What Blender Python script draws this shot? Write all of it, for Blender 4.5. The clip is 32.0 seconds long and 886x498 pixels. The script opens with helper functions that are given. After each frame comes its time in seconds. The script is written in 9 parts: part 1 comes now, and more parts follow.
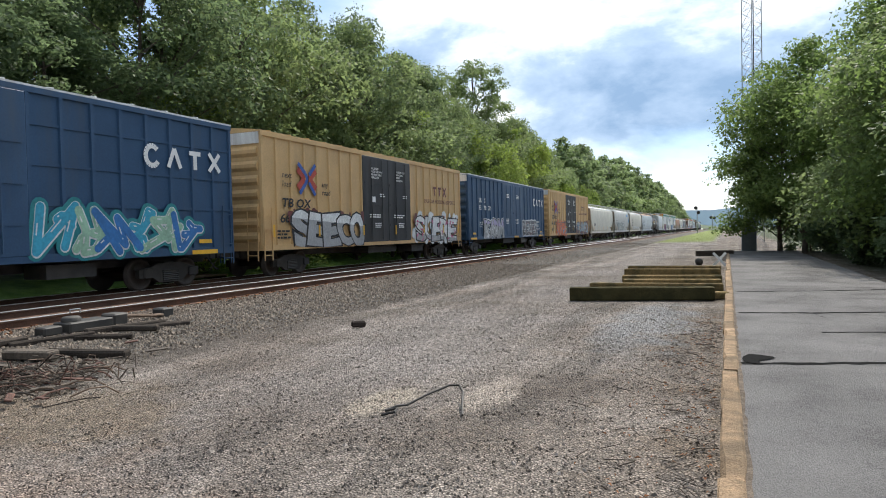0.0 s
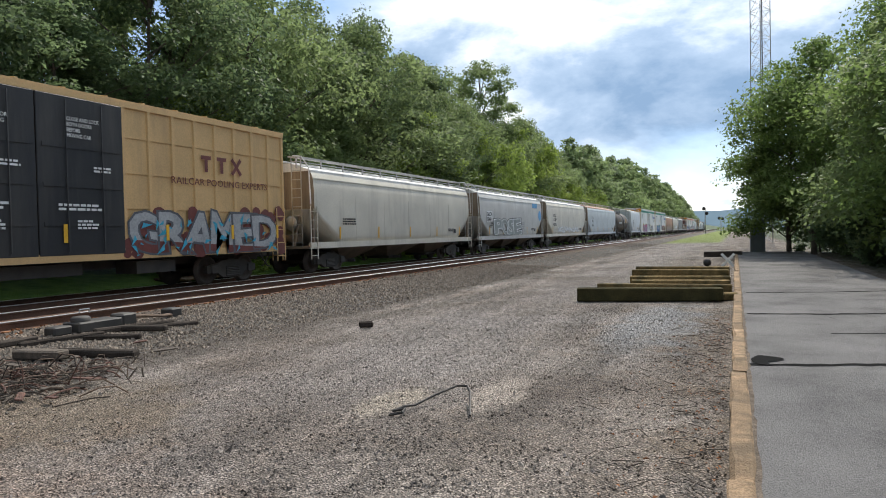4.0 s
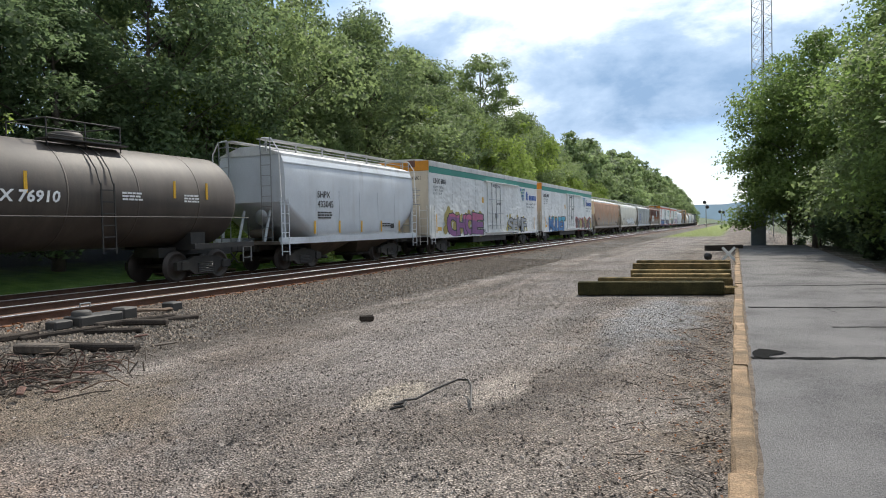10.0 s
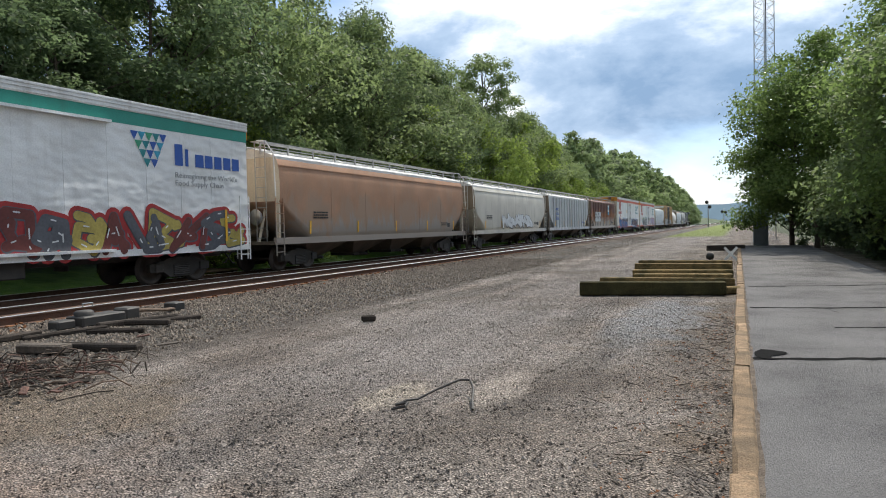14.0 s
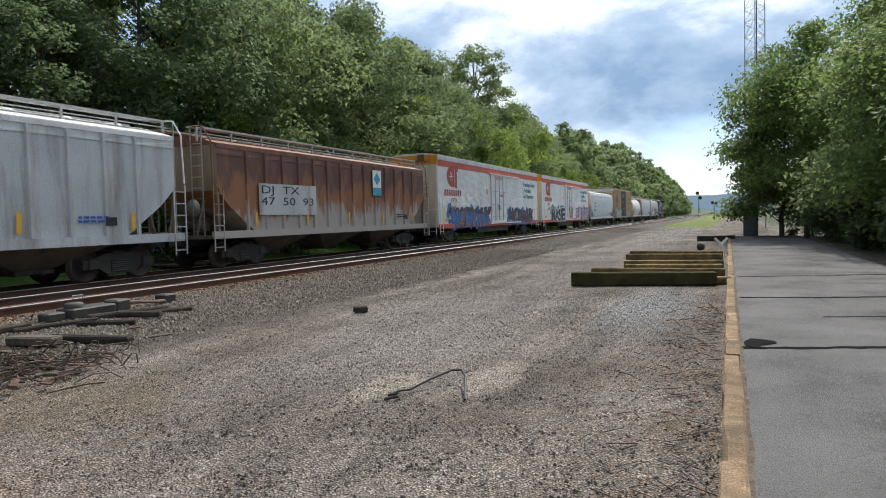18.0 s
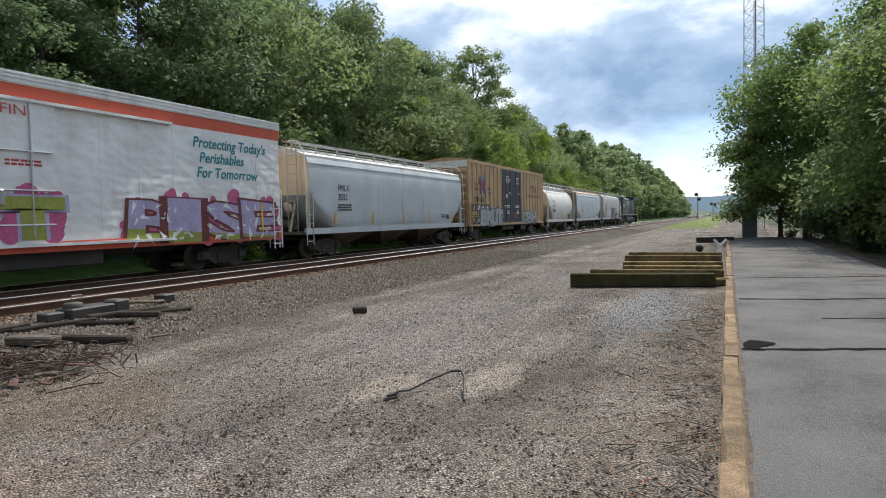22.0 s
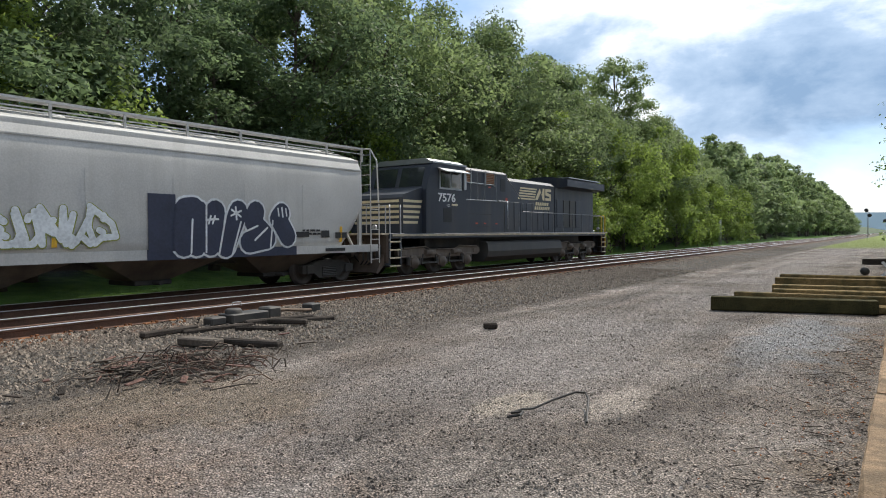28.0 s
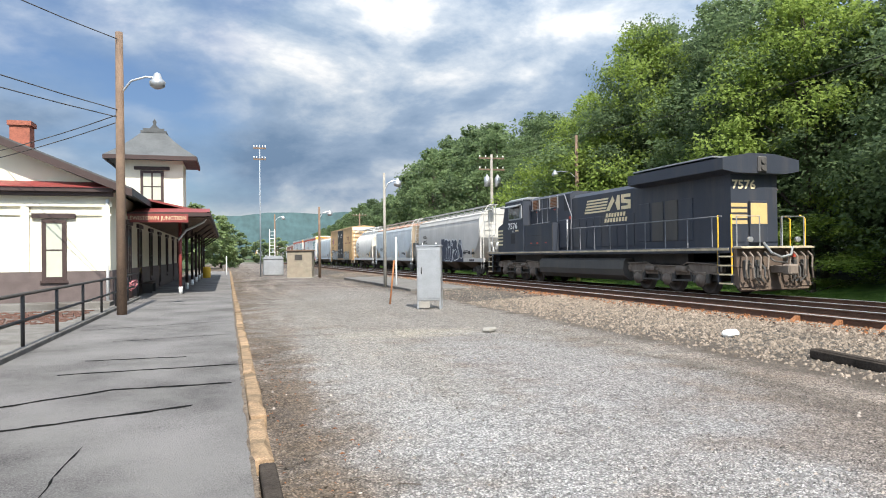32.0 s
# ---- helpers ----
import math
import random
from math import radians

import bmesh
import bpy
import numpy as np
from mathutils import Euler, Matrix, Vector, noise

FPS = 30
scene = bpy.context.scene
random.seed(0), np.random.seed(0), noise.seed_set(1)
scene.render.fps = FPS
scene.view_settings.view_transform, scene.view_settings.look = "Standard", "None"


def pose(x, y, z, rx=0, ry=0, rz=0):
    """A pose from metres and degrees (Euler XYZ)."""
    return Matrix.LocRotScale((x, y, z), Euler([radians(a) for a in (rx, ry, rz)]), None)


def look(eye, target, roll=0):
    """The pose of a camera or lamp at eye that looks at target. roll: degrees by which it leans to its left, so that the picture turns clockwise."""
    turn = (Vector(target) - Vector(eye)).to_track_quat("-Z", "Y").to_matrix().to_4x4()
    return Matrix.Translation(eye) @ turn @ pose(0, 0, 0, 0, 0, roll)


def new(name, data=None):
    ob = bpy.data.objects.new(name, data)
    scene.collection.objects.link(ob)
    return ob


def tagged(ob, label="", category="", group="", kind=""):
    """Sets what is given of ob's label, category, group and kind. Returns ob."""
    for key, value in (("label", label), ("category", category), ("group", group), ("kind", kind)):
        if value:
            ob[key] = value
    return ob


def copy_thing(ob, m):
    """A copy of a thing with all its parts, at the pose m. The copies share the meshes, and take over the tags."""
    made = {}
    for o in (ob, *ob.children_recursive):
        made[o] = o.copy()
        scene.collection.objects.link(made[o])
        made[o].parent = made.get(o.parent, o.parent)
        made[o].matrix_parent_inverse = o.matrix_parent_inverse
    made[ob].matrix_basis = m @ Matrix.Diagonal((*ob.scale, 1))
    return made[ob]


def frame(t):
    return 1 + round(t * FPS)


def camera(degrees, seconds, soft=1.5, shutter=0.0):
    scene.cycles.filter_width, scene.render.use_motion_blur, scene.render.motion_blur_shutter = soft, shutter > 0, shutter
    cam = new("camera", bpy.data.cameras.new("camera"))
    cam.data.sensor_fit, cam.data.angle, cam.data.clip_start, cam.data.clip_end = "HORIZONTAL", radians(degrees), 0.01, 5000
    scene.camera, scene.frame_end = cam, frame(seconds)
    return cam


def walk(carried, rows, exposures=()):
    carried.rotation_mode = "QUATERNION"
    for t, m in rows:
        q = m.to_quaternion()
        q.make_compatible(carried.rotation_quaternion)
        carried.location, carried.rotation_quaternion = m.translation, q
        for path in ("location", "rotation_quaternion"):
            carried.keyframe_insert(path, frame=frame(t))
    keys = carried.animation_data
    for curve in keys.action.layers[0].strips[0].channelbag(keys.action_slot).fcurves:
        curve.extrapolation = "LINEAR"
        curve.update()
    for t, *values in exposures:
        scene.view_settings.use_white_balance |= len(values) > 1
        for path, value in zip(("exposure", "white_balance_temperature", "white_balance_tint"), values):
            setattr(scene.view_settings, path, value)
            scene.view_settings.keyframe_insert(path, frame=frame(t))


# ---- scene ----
import itertools

# ---- camera and its walk: x, y, z, yaw, pitch, roll ----
cam = camera(66.66, 32.0, soft=1.0)
PATH = [
    (0.0, 0.000, 0.000, 1.610, 22.86, -1.39, 1.27),
    (1.0, -0.001, 0.006, 1.605, 22.89, -1.34, 1.41),
    (2.0, -0.005, 0.001, 1.610, 22.90, -1.41, 1.38),
    (3.0, -0.004, -0.005, 1.611, 23.19, -1.35, 1.43),
    (3.5, -0.006, -0.004, 1.608, 23.43, -1.29, 1.21),
    (5.5, -0.003, -0.000, 1.608, 23.57, -1.57, 1.42),
    (6.0, -0.006, 0.003, 1.603, 23.56, -1.66, 1.34),
    (7.0, -0.009, 0.007, 1.605, 23.55, -1.81, 1.33),
    (8.0, -0.011, 0.012, 1.605, 23.48, -1.86, 1.41),
    (9.0, -0.010, 0.008, 1.606, 23.48, -1.82, 1.33),
    (10.0, -0.013, 0.008, 1.605, 23.50, -1.83, 1.30),
    (11.0, -0.012, 0.003, 1.607, 23.58, -1.82, 1.35),
    (12.0, -0.015, 0.001, 1.604, 23.44, -1.74, 1.43),
    (13.0, -0.014, -0.003, 1.607, 23.41, -1.60, 1.32),
    (14.0, -0.010, 0.003, 1.611, 23.66, -1.84, 1.29),
    (14.5, -0.009, -0.001, 1.602, 23.65, -1.89, 1.45),
    (16.5, -0.009, -0.001, 1.600, 23.17, -2.30, 1.45),
    (17.0, -0.010, -0.000, 1.603, 23.05, -2.37, 1.43),
    (18.0, -0.012, -0.000, 1.604, 22.95, -2.59, 1.40),
    (19.0, -0.019, 0.002, 1.604, 22.86, -2.65, 1.36),
    (20.0, -0.018, 0.001, 1.605, 22.79, -2.55, 1.56),
    (21.0, -0.016, -0.002, 1.610, 22.82, -2.40, 1.58),
    (22.0, -0.015, -0.008, 1.606, 22.87, -2.53, 1.26),
    (23.0, -0.018, -0.003, 1.599, 22.60, -2.60, 1.12),
    (24.0, -0.019, -0.002, 1.602, 22.24, -2.60, 1.39),
    (24.5, -0.020, 0.003, 1.600, 21.89, -2.56, 1.31),
    (26.5, 0.105, 0.007, 1.635, 19.85, -2.00, 0.30),
    (27.0, 0.183, -0.022, 1.637, 23.41, -1.67, 1.17),
    (27.5, 0.193, -0.052, 1.635, 28.04, -1.53, 1.65),
    (28.0, 0.171, -0.169, 1.690, 34.46, -1.23, 0.48),
    (28.5, 0.126, -0.195, 1.694, 48.52, -0.44, -0.70),
    (28.6, 0.144, -0.207, 1.650, 52.22, -0.11, -0.52),
    (29.0, -0.325, -0.147, 1.571, 68.88, 0.32, 0.68),
    (29.2, -0.615, -0.170, 1.540, 78.04, 0.58, 1.42),
    (29.8, -0.405, -0.175, 1.590, 109.46, -0.44, 1.05),
    (30.0, -0.327, -0.250, 1.614, 118.67, -0.40, 1.03),
    (30.4, -0.302, -0.502, 1.626, 136.88, 0.05, 1.54),
    (30.5, -0.239, -0.532, 1.650, 140.71, 0.06, 1.02),
    (31.0, 0.271, -0.470, 1.606, 155.57, 0.60, 0.30),
    (31.5, 0.262, -0.463, 1.610, 160.39, 0.57, 0.67),
    (32.0, 0.262, -0.455, 1.611, 162.27, 0.49, 0.70),
]
EXPOSURES = [(0, 0.45), (1.2, 0.34), (3, 0.31), (5.5, 0.24), (9, 0.26), (10, 0.38), (11.3, 0.28), (13, 0.25), (26, 0.23), (28, 0.27), (28.5, 0.46), (29.0, 1.07), (29.3, 1.28), (29.7, 1.5), (30.2, 1.53), (31, 1.06), (32, 1.0)]
walk(cam, [(t, pose(x, y, z, 90 + p, r, w)) for t, x, y, z, w, p, r in PATH], EXPOSURES)

# ---- world and sun ----
SUN_YAW, SUN_ELEV = -2.0, 50.0
world = bpy.data.worlds.new("sky")
scene.world = world
world.use_nodes = True


def link(nt, a, i, b, j):
    nt.links.new(a.outputs[i], b.inputs[j])


def build_sky(nt):
    nt.nodes.clear()
    out = nt.nodes.new("ShaderNodeOutputWorld")
    bg = nt.nodes.new("ShaderNodeBackground")
    sky = nt.nodes.new("ShaderNodeTexSky")
    sky.sky_type, sky.sun_disc = "NISHITA", False
    sky.sun_elevation, sky.sun_rotation = radians(SUN_ELEV), radians(-SUN_YAW)
    dim = nt.nodes.new("ShaderNodeMix")
    dim.data_type, dim.blend_type = "RGBA", "MULTIPLY"
    dim.inputs[0].default_value = 1
    dim.inputs[7].default_value = (0.075, 0.085, 0.10, 1)
    tc = nt.nodes.new("ShaderNodeTexCoord")
    mp = nt.nodes.new("ShaderNodeMapping")
    mp.inputs["Scale"].default_value = (1, 1, 2.3)
    mp.inputs["Location"].default_value = (3.1, 0.4, 0.25)
    link(nt, tc, "Generated", mp, "Vector")
    n1 = nt.nodes.new("ShaderNodeTexNoise")
    n1.inputs["Scale"].default_value, n1.inputs["Detail"].default_value = 1.7, 9
    n1.inputs["Roughness"].default_value = 0.52
    n1.inputs["Distortion"].default_value = 0.0
    link(nt, mp, 0, n1, "Vector")
    cover = nt.nodes.new("ShaderNodeValToRGB")
    cover.color_ramp.elements[0].position, cover.color_ramp.elements[1].position = 0.33, 0.45
    link(nt, n1, "Fac", cover, 0)
    mp2 = nt.nodes.new("ShaderNodeMapping")
    mp2.inputs["Scale"].default_value = (1, 1, 2.0)
    mp2.inputs["Location"].default_value = (7.7, 2.9, 1.36)
    link(nt, tc, "Generated", mp2, "Vector")
    n2 = nt.nodes.new("ShaderNodeTexNoise")
    n2.inputs["Scale"].default_value, n2.inputs["Detail"].default_value = 4.4, 10
    n2.inputs["Roughness"].default_value = 0.56
    n2.inputs["Distortion"].default_value = 0.25
    link(nt, mp2, 0, n2, "Vector")
    tone = nt.nodes.new("ShaderNodeValToRGB")
    el = tone.color_ramp.elements
    el[0].position, el[0].color = 0.33, (0.185, 0.282, 0.425, 1)
    el[1].position, el[1].color = 0.605, (0.86, 0.87, 0.88, 1)
    e = el.new(0.455)
    e.color = (0.325, 0.425, 0.565, 1)
    e = el.new(0.54)
    e.color = (0.56, 0.63, 0.715, 1)
    # layered cloud: white heaps low down, a flat grey sheet above them, bright heaps higher up
    sp = nt.nodes.new("ShaderNodeSeparateXYZ")
    link(nt, tc, "Generated", sp, 0)
    layer = nt.nodes.new("ShaderNodeValToRGB")
    layer.color_ramp.interpolation = "EASE"
    le = layer.color_ramp.elements
    le[0].position, le[0].color = 0.0, (0.60, 0.60, 0.60, 1)
    le[1].position, le[1].color = 0.6, (0.5, 0.5, 0.5, 1)
    for p, c in ((0.05, 0.57), (0.10, 0.49), (0.15, 0.42), (0.22, 0.42), (0.27, 0.515), (0.34, 0.53), (0.44, 0.47)):
        le.new(p).color = (c, c, c, 1)
    link(nt, sp, 2, layer, 0)
    half = nt.nodes.new("ShaderNodeMath")
    half.operation = "MULTIPLY_ADD"
    half.inputs[1].default_value, half.inputs[2].default_value = 0.80, -0.28
    link(nt, layer, 0, half, 0)
    both = nt.nodes.new("ShaderNodeMath")
    both.operation = "MULTIPLY_ADD"
    both.inputs[1].default_value = 0.76
    link(nt, n2, "Fac", both, 0)
    link(nt, half, 0, both, 2)
    n3 = nt.nodes.new("ShaderNodeTexNoise")
    n3.inputs["Scale"].default_value, n3.inputs["Detail"].default_value, n3.inputs["Roughness"].default_value = 11.0, 9, 0.6
    link(nt, mp2, 0, n3, "Vector")
    curl = nt.nodes.new("ShaderNodeMath")
    curl.operation = "MULTIPLY_ADD"
    curl.inputs[1].default_value, curl.inputs[2].default_value = 0.25, -0.125
    link(nt, n3, "Fac", curl, 0)
    full = nt.nodes.new("ShaderNodeMath")
    full.operation = "ADD"
    link(nt, both, 0, full, 0)
    link(nt, curl, 0, full, 1)
    link(nt, full, 0, tone, 0)
    mix = nt.nodes.new("ShaderNodeMix")
    mix.data_type = "RGBA"
    link(nt, cover, 0, mix, 0)
    link(nt, sky, 0, dim, 6)
    link(nt, dim, 2, mix, 6)
    link(nt, tone, 0, mix, 7)
    # cloud and air shine more on the sun's side of the sky
    dot = nt.nodes.new("ShaderNodeVectorMath")
    dot.operation = "DOT_PRODUCT"
    y, e = radians(SUN_YAW), radians(SUN_ELEV)
    dot.inputs[1].default_value = (-math.sin(y) * math.cos(e), math.cos(y) * math.cos(e), math.sin(e))
    link(nt, tc, "Generated", dot, 0)
    glow = nt.nodes.new("ShaderNodeMapRange")
    for k, v in enumerate((-0.6, 1.0, 0.45, 1.55)):
        glow.inputs[k + 1].default_value = v
    nt.links.new(dot.outputs["Value"], glow.inputs[0])
    link(nt, glow, 0, bg, "Strength")
    link(nt, mix, 2, bg, "Color")
    link(nt, bg, 0, out, 0)


build_sky(world.node_tree)
sun = new("sun", bpy.data.lights.new("sun", "SUN"))
sun.data.energy, sun.data.angle, sun.data.color = 4.2, radians(0.6), (1.0, 0.95, 0.86)
sy, se = radians(SUN_YAW), radians(SUN_ELEV)
sun.matrix_world = look((-60 * math.sin(sy) * math.cos(se), 60 * math.cos(sy) * math.cos(se), 60 * math.sin(se)), (0, 0, 0))


# ---- materials ----
def mat(name, col, rough=0.6, metal=0.0, var=0.25, scale=3.0, fine=40.0, bump=0.15, dirt=None, dirt_amount=0.35, dirt_scale=1.2, streak=0.0, rand=0.0, island=0.0, trans=0.0, spec=0.5, wave=0.0):
    m = bpy.data.materials.new(name)
    m.use_nodes = True
    nt = m.node_tree
    b = nt.nodes["Principled BSDF"]
    tc = nt.nodes.new("ShaderNodeTexCoord")
    n1 = nt.nodes.new("ShaderNodeTexNoise")
    n1.inputs["Scale"].default_value, n1.inputs["Detail"].default_value = scale, 6
    link(nt, tc, "Object", n1, "Vector")
    n2 = nt.nodes.new("ShaderNodeTexNoise")
    n2.inputs["Scale"].default_value, n2.inputs["Detail"].default_value = fine, 4
    link(nt, tc, "Object", n2, "Vector")
    add = nt.nodes.new("ShaderNodeMath")
    add.operation = "ADD"
    link(nt, n1, "Fac", add, 0)
    link(nt, n2, "Fac", add, 1)
    ramp = nt.nodes.new("ShaderNodeMapRange")
    ramp.inputs["From Min"].default_value, ramp.inputs["From Max"].default_value = 0.75, 1.25
    ramp.inputs["To Min"].default_value, ramp.inputs["To Max"].default_value = 1 - var, 1 + var
    link(nt, add, 0, ramp, 0)
    val = ramp.outputs[0]
    for on, node, sock in ((rand, "ShaderNodeObjectInfo", "Random"), (island, "ShaderNodeNewGeometry", "Random Per Island")):
        if on:
            o = nt.nodes.new(node)
            mr = nt.nodes.new("ShaderNodeMapRange")
            mr.inputs["To Min"].default_value, mr.inputs["To Max"].default_value = 1 - on, 1 + on
            nt.links.new(o.outputs[sock], mr.inputs[0])
            mul = nt.nodes.new("ShaderNodeMath")
            mul.operation = "MULTIPLY"
            nt.links.new(val, mul.inputs[0])
            nt.links.new(mr.outputs[0], mul.inputs[1])
            val = mul.outputs[0]
    cm = nt.nodes.new("ShaderNodeVectorMath")
    cm.operation = "SCALE"
    cm.inputs[0].default_value = col
    nt.links.new(val, cm.inputs["Scale"])
    color = cm.outputs[0]
    if dirt:
        n3 = nt.nodes.new("ShaderNodeTexNoise")
        n3.inputs["Scale"].default_value, n3.inputs["Detail"].default_value = dirt_scale, 8
        n3.inputs["Roughness"].default_value = 0.65
        if streak:
            mp = nt.nodes.new("ShaderNodeMapping")
            mp.inputs["Scale"].default_value = (1, 1, streak)
            link(nt, tc, "Object", mp, "Vector")
            link(nt, mp, 0, n3, "Vector")
        else:
            link(nt, tc, "Object", n3, "Vector")
        r3 = nt.nodes.new("ShaderNodeMapRange")
        r3.inputs["From Min"].default_value, r3.inputs["From Max"].default_value = 0.62 - dirt_amount * 0.5, 0.74 - dirt_amount * 0.2
        r3.inputs["To Max"].default_value = min(1.0, 0.35 + dirt_amount)
        link(nt, n3, "Fac", r3, 0)
        mx = nt.nodes.new("ShaderNodeMix")
        mx.data_type = "RGBA"
        link(nt, r3, 0, mx, 0)
        nt.links.new(color, mx.inputs[6])
        mx.inputs[7].default_value = (*dirt, 1)
        color = mx.outputs[2]
    nt.links.new(color, b.inputs["Base Color"])
    b.inputs["Roughness"].default_value, b.inputs["Metallic"].default_value = rough, metal
    b.inputs["Specular IOR Level"].default_value = spec
    if trans:
        b.inputs["Transmission Weight"].default_value = trans
    if bump:
        bp = nt.nodes.new("ShaderNodeBump")
        bp.inputs["Strength"].default_value, bp.inputs["Distance"].default_value = bump, 0.02
        link(nt, n2, "Fac", bp, "Height")
        if wave:
            mw = nt.nodes.new("ShaderNodeMapping")
            mw.inputs["Scale"].default_value = (1, 0.8, 1.5)
            mw.inputs["Rotation"].default_value = (0.6, 0, 0)
            link(nt, tc, "Object", mw, "Vector")
            nw = nt.nodes.new("ShaderNodeTexNoise")
            nw.inputs["Scale"].default_value, nw.inputs["Detail"].default_value = 1.9, 1
            link(nt, mw, 0, nw, "Vector")
            bw = nt.nodes.new("ShaderNodeBump")
            bw.inputs["Strength"].default_value, bw.inputs["Distance"].default_value = 1.0, wave
            link(nt, nw, "Fac", bw, "Height")
            link(nt, bw, 0, bp, "Normal")
        link(nt, bp, 0, b, "Normal")
    return m


def leaf_mat(name, col, var=0.45):
    m = bpy.data.materials.new(name)
    m.use_nodes = True
    nt = m.node_tree
    b = nt.nodes["Principled BSDF"]
    out = nt.nodes["Material Output"]
    geo = nt.nodes.new("ShaderNodeNewGeometry")
    info = nt.nodes.new("ShaderNodeObjectInfo")
    tc = nt.nodes.new("ShaderNodeTexCoord")
    nz = nt.nodes.new("ShaderNodeTexNoise")
    nz.inputs["Scale"].default_value = 0.45
    link(nt, tc, "Object", nz, "Vector")
    s = nt.nodes.new("ShaderNodeMath")
    s.operation = "ADD"
    link(nt, geo, "Random Per Island", s, 0)
    link(nt, info, "Random", s, 1)
    s2 = nt.nodes.new("ShaderNodeMath")
    s2.operation = "ADD"
    link(nt, s, 0, s2, 0)
    link(nt, nz, "Fac", s2, 1)
    mr = nt.nodes.new("ShaderNodeMapRange")
    mr.inputs["From Min"].default_value, mr.inputs["From Max"].default_value = 0.4, 2.2
    link(nt, s2, 0, mr, 0)
    mx = nt.nodes.new("ShaderNodeMix")
    mx.data_type = "RGBA"
    link(nt, mr, 0, mx, 0)
    mx.inputs[6].default_value = (col[0] * (1 - var), col[1] * (1 - var), col[2] * (1 - var), 1)
    mx.inputs[7].default_value = (col[0] * (1 + var * 1.2), col[1] * (1 + var), col[2] * (1 + var * 0.3), 1)
    shade = nt.nodes.new("ShaderNodeVectorMath")
    shade.operation = "SCALE"
    shade.inputs["Scale"].default_value = 0.70
    link(nt, mx, 2, shade, 0)
    link(nt, shade, 0, b, "Base Color")
    b.inputs["Roughness"].default_value = 0.58
    b.inputs["Specular IOR Level"].default_value = 0.16
    tr = nt.nodes.new("ShaderNodeBsdfTranslucent")
    lit = nt.nodes.new("ShaderNodeVectorMath")
    lit.operation = "SCALE"
    lit.inputs["Scale"].default_value = 1.05
    link(nt, mx, 2, lit, 0)
    link(nt, lit, 0, tr, "Color")
    ms = nt.nodes.new("ShaderNodeMixShader")
    ms.inputs[0].default_value = 0.48
    link(nt, b, 0, ms, 1)
    link(nt, tr, 0, ms, 2)
    link(nt, ms, 0, out, 0)
    return m


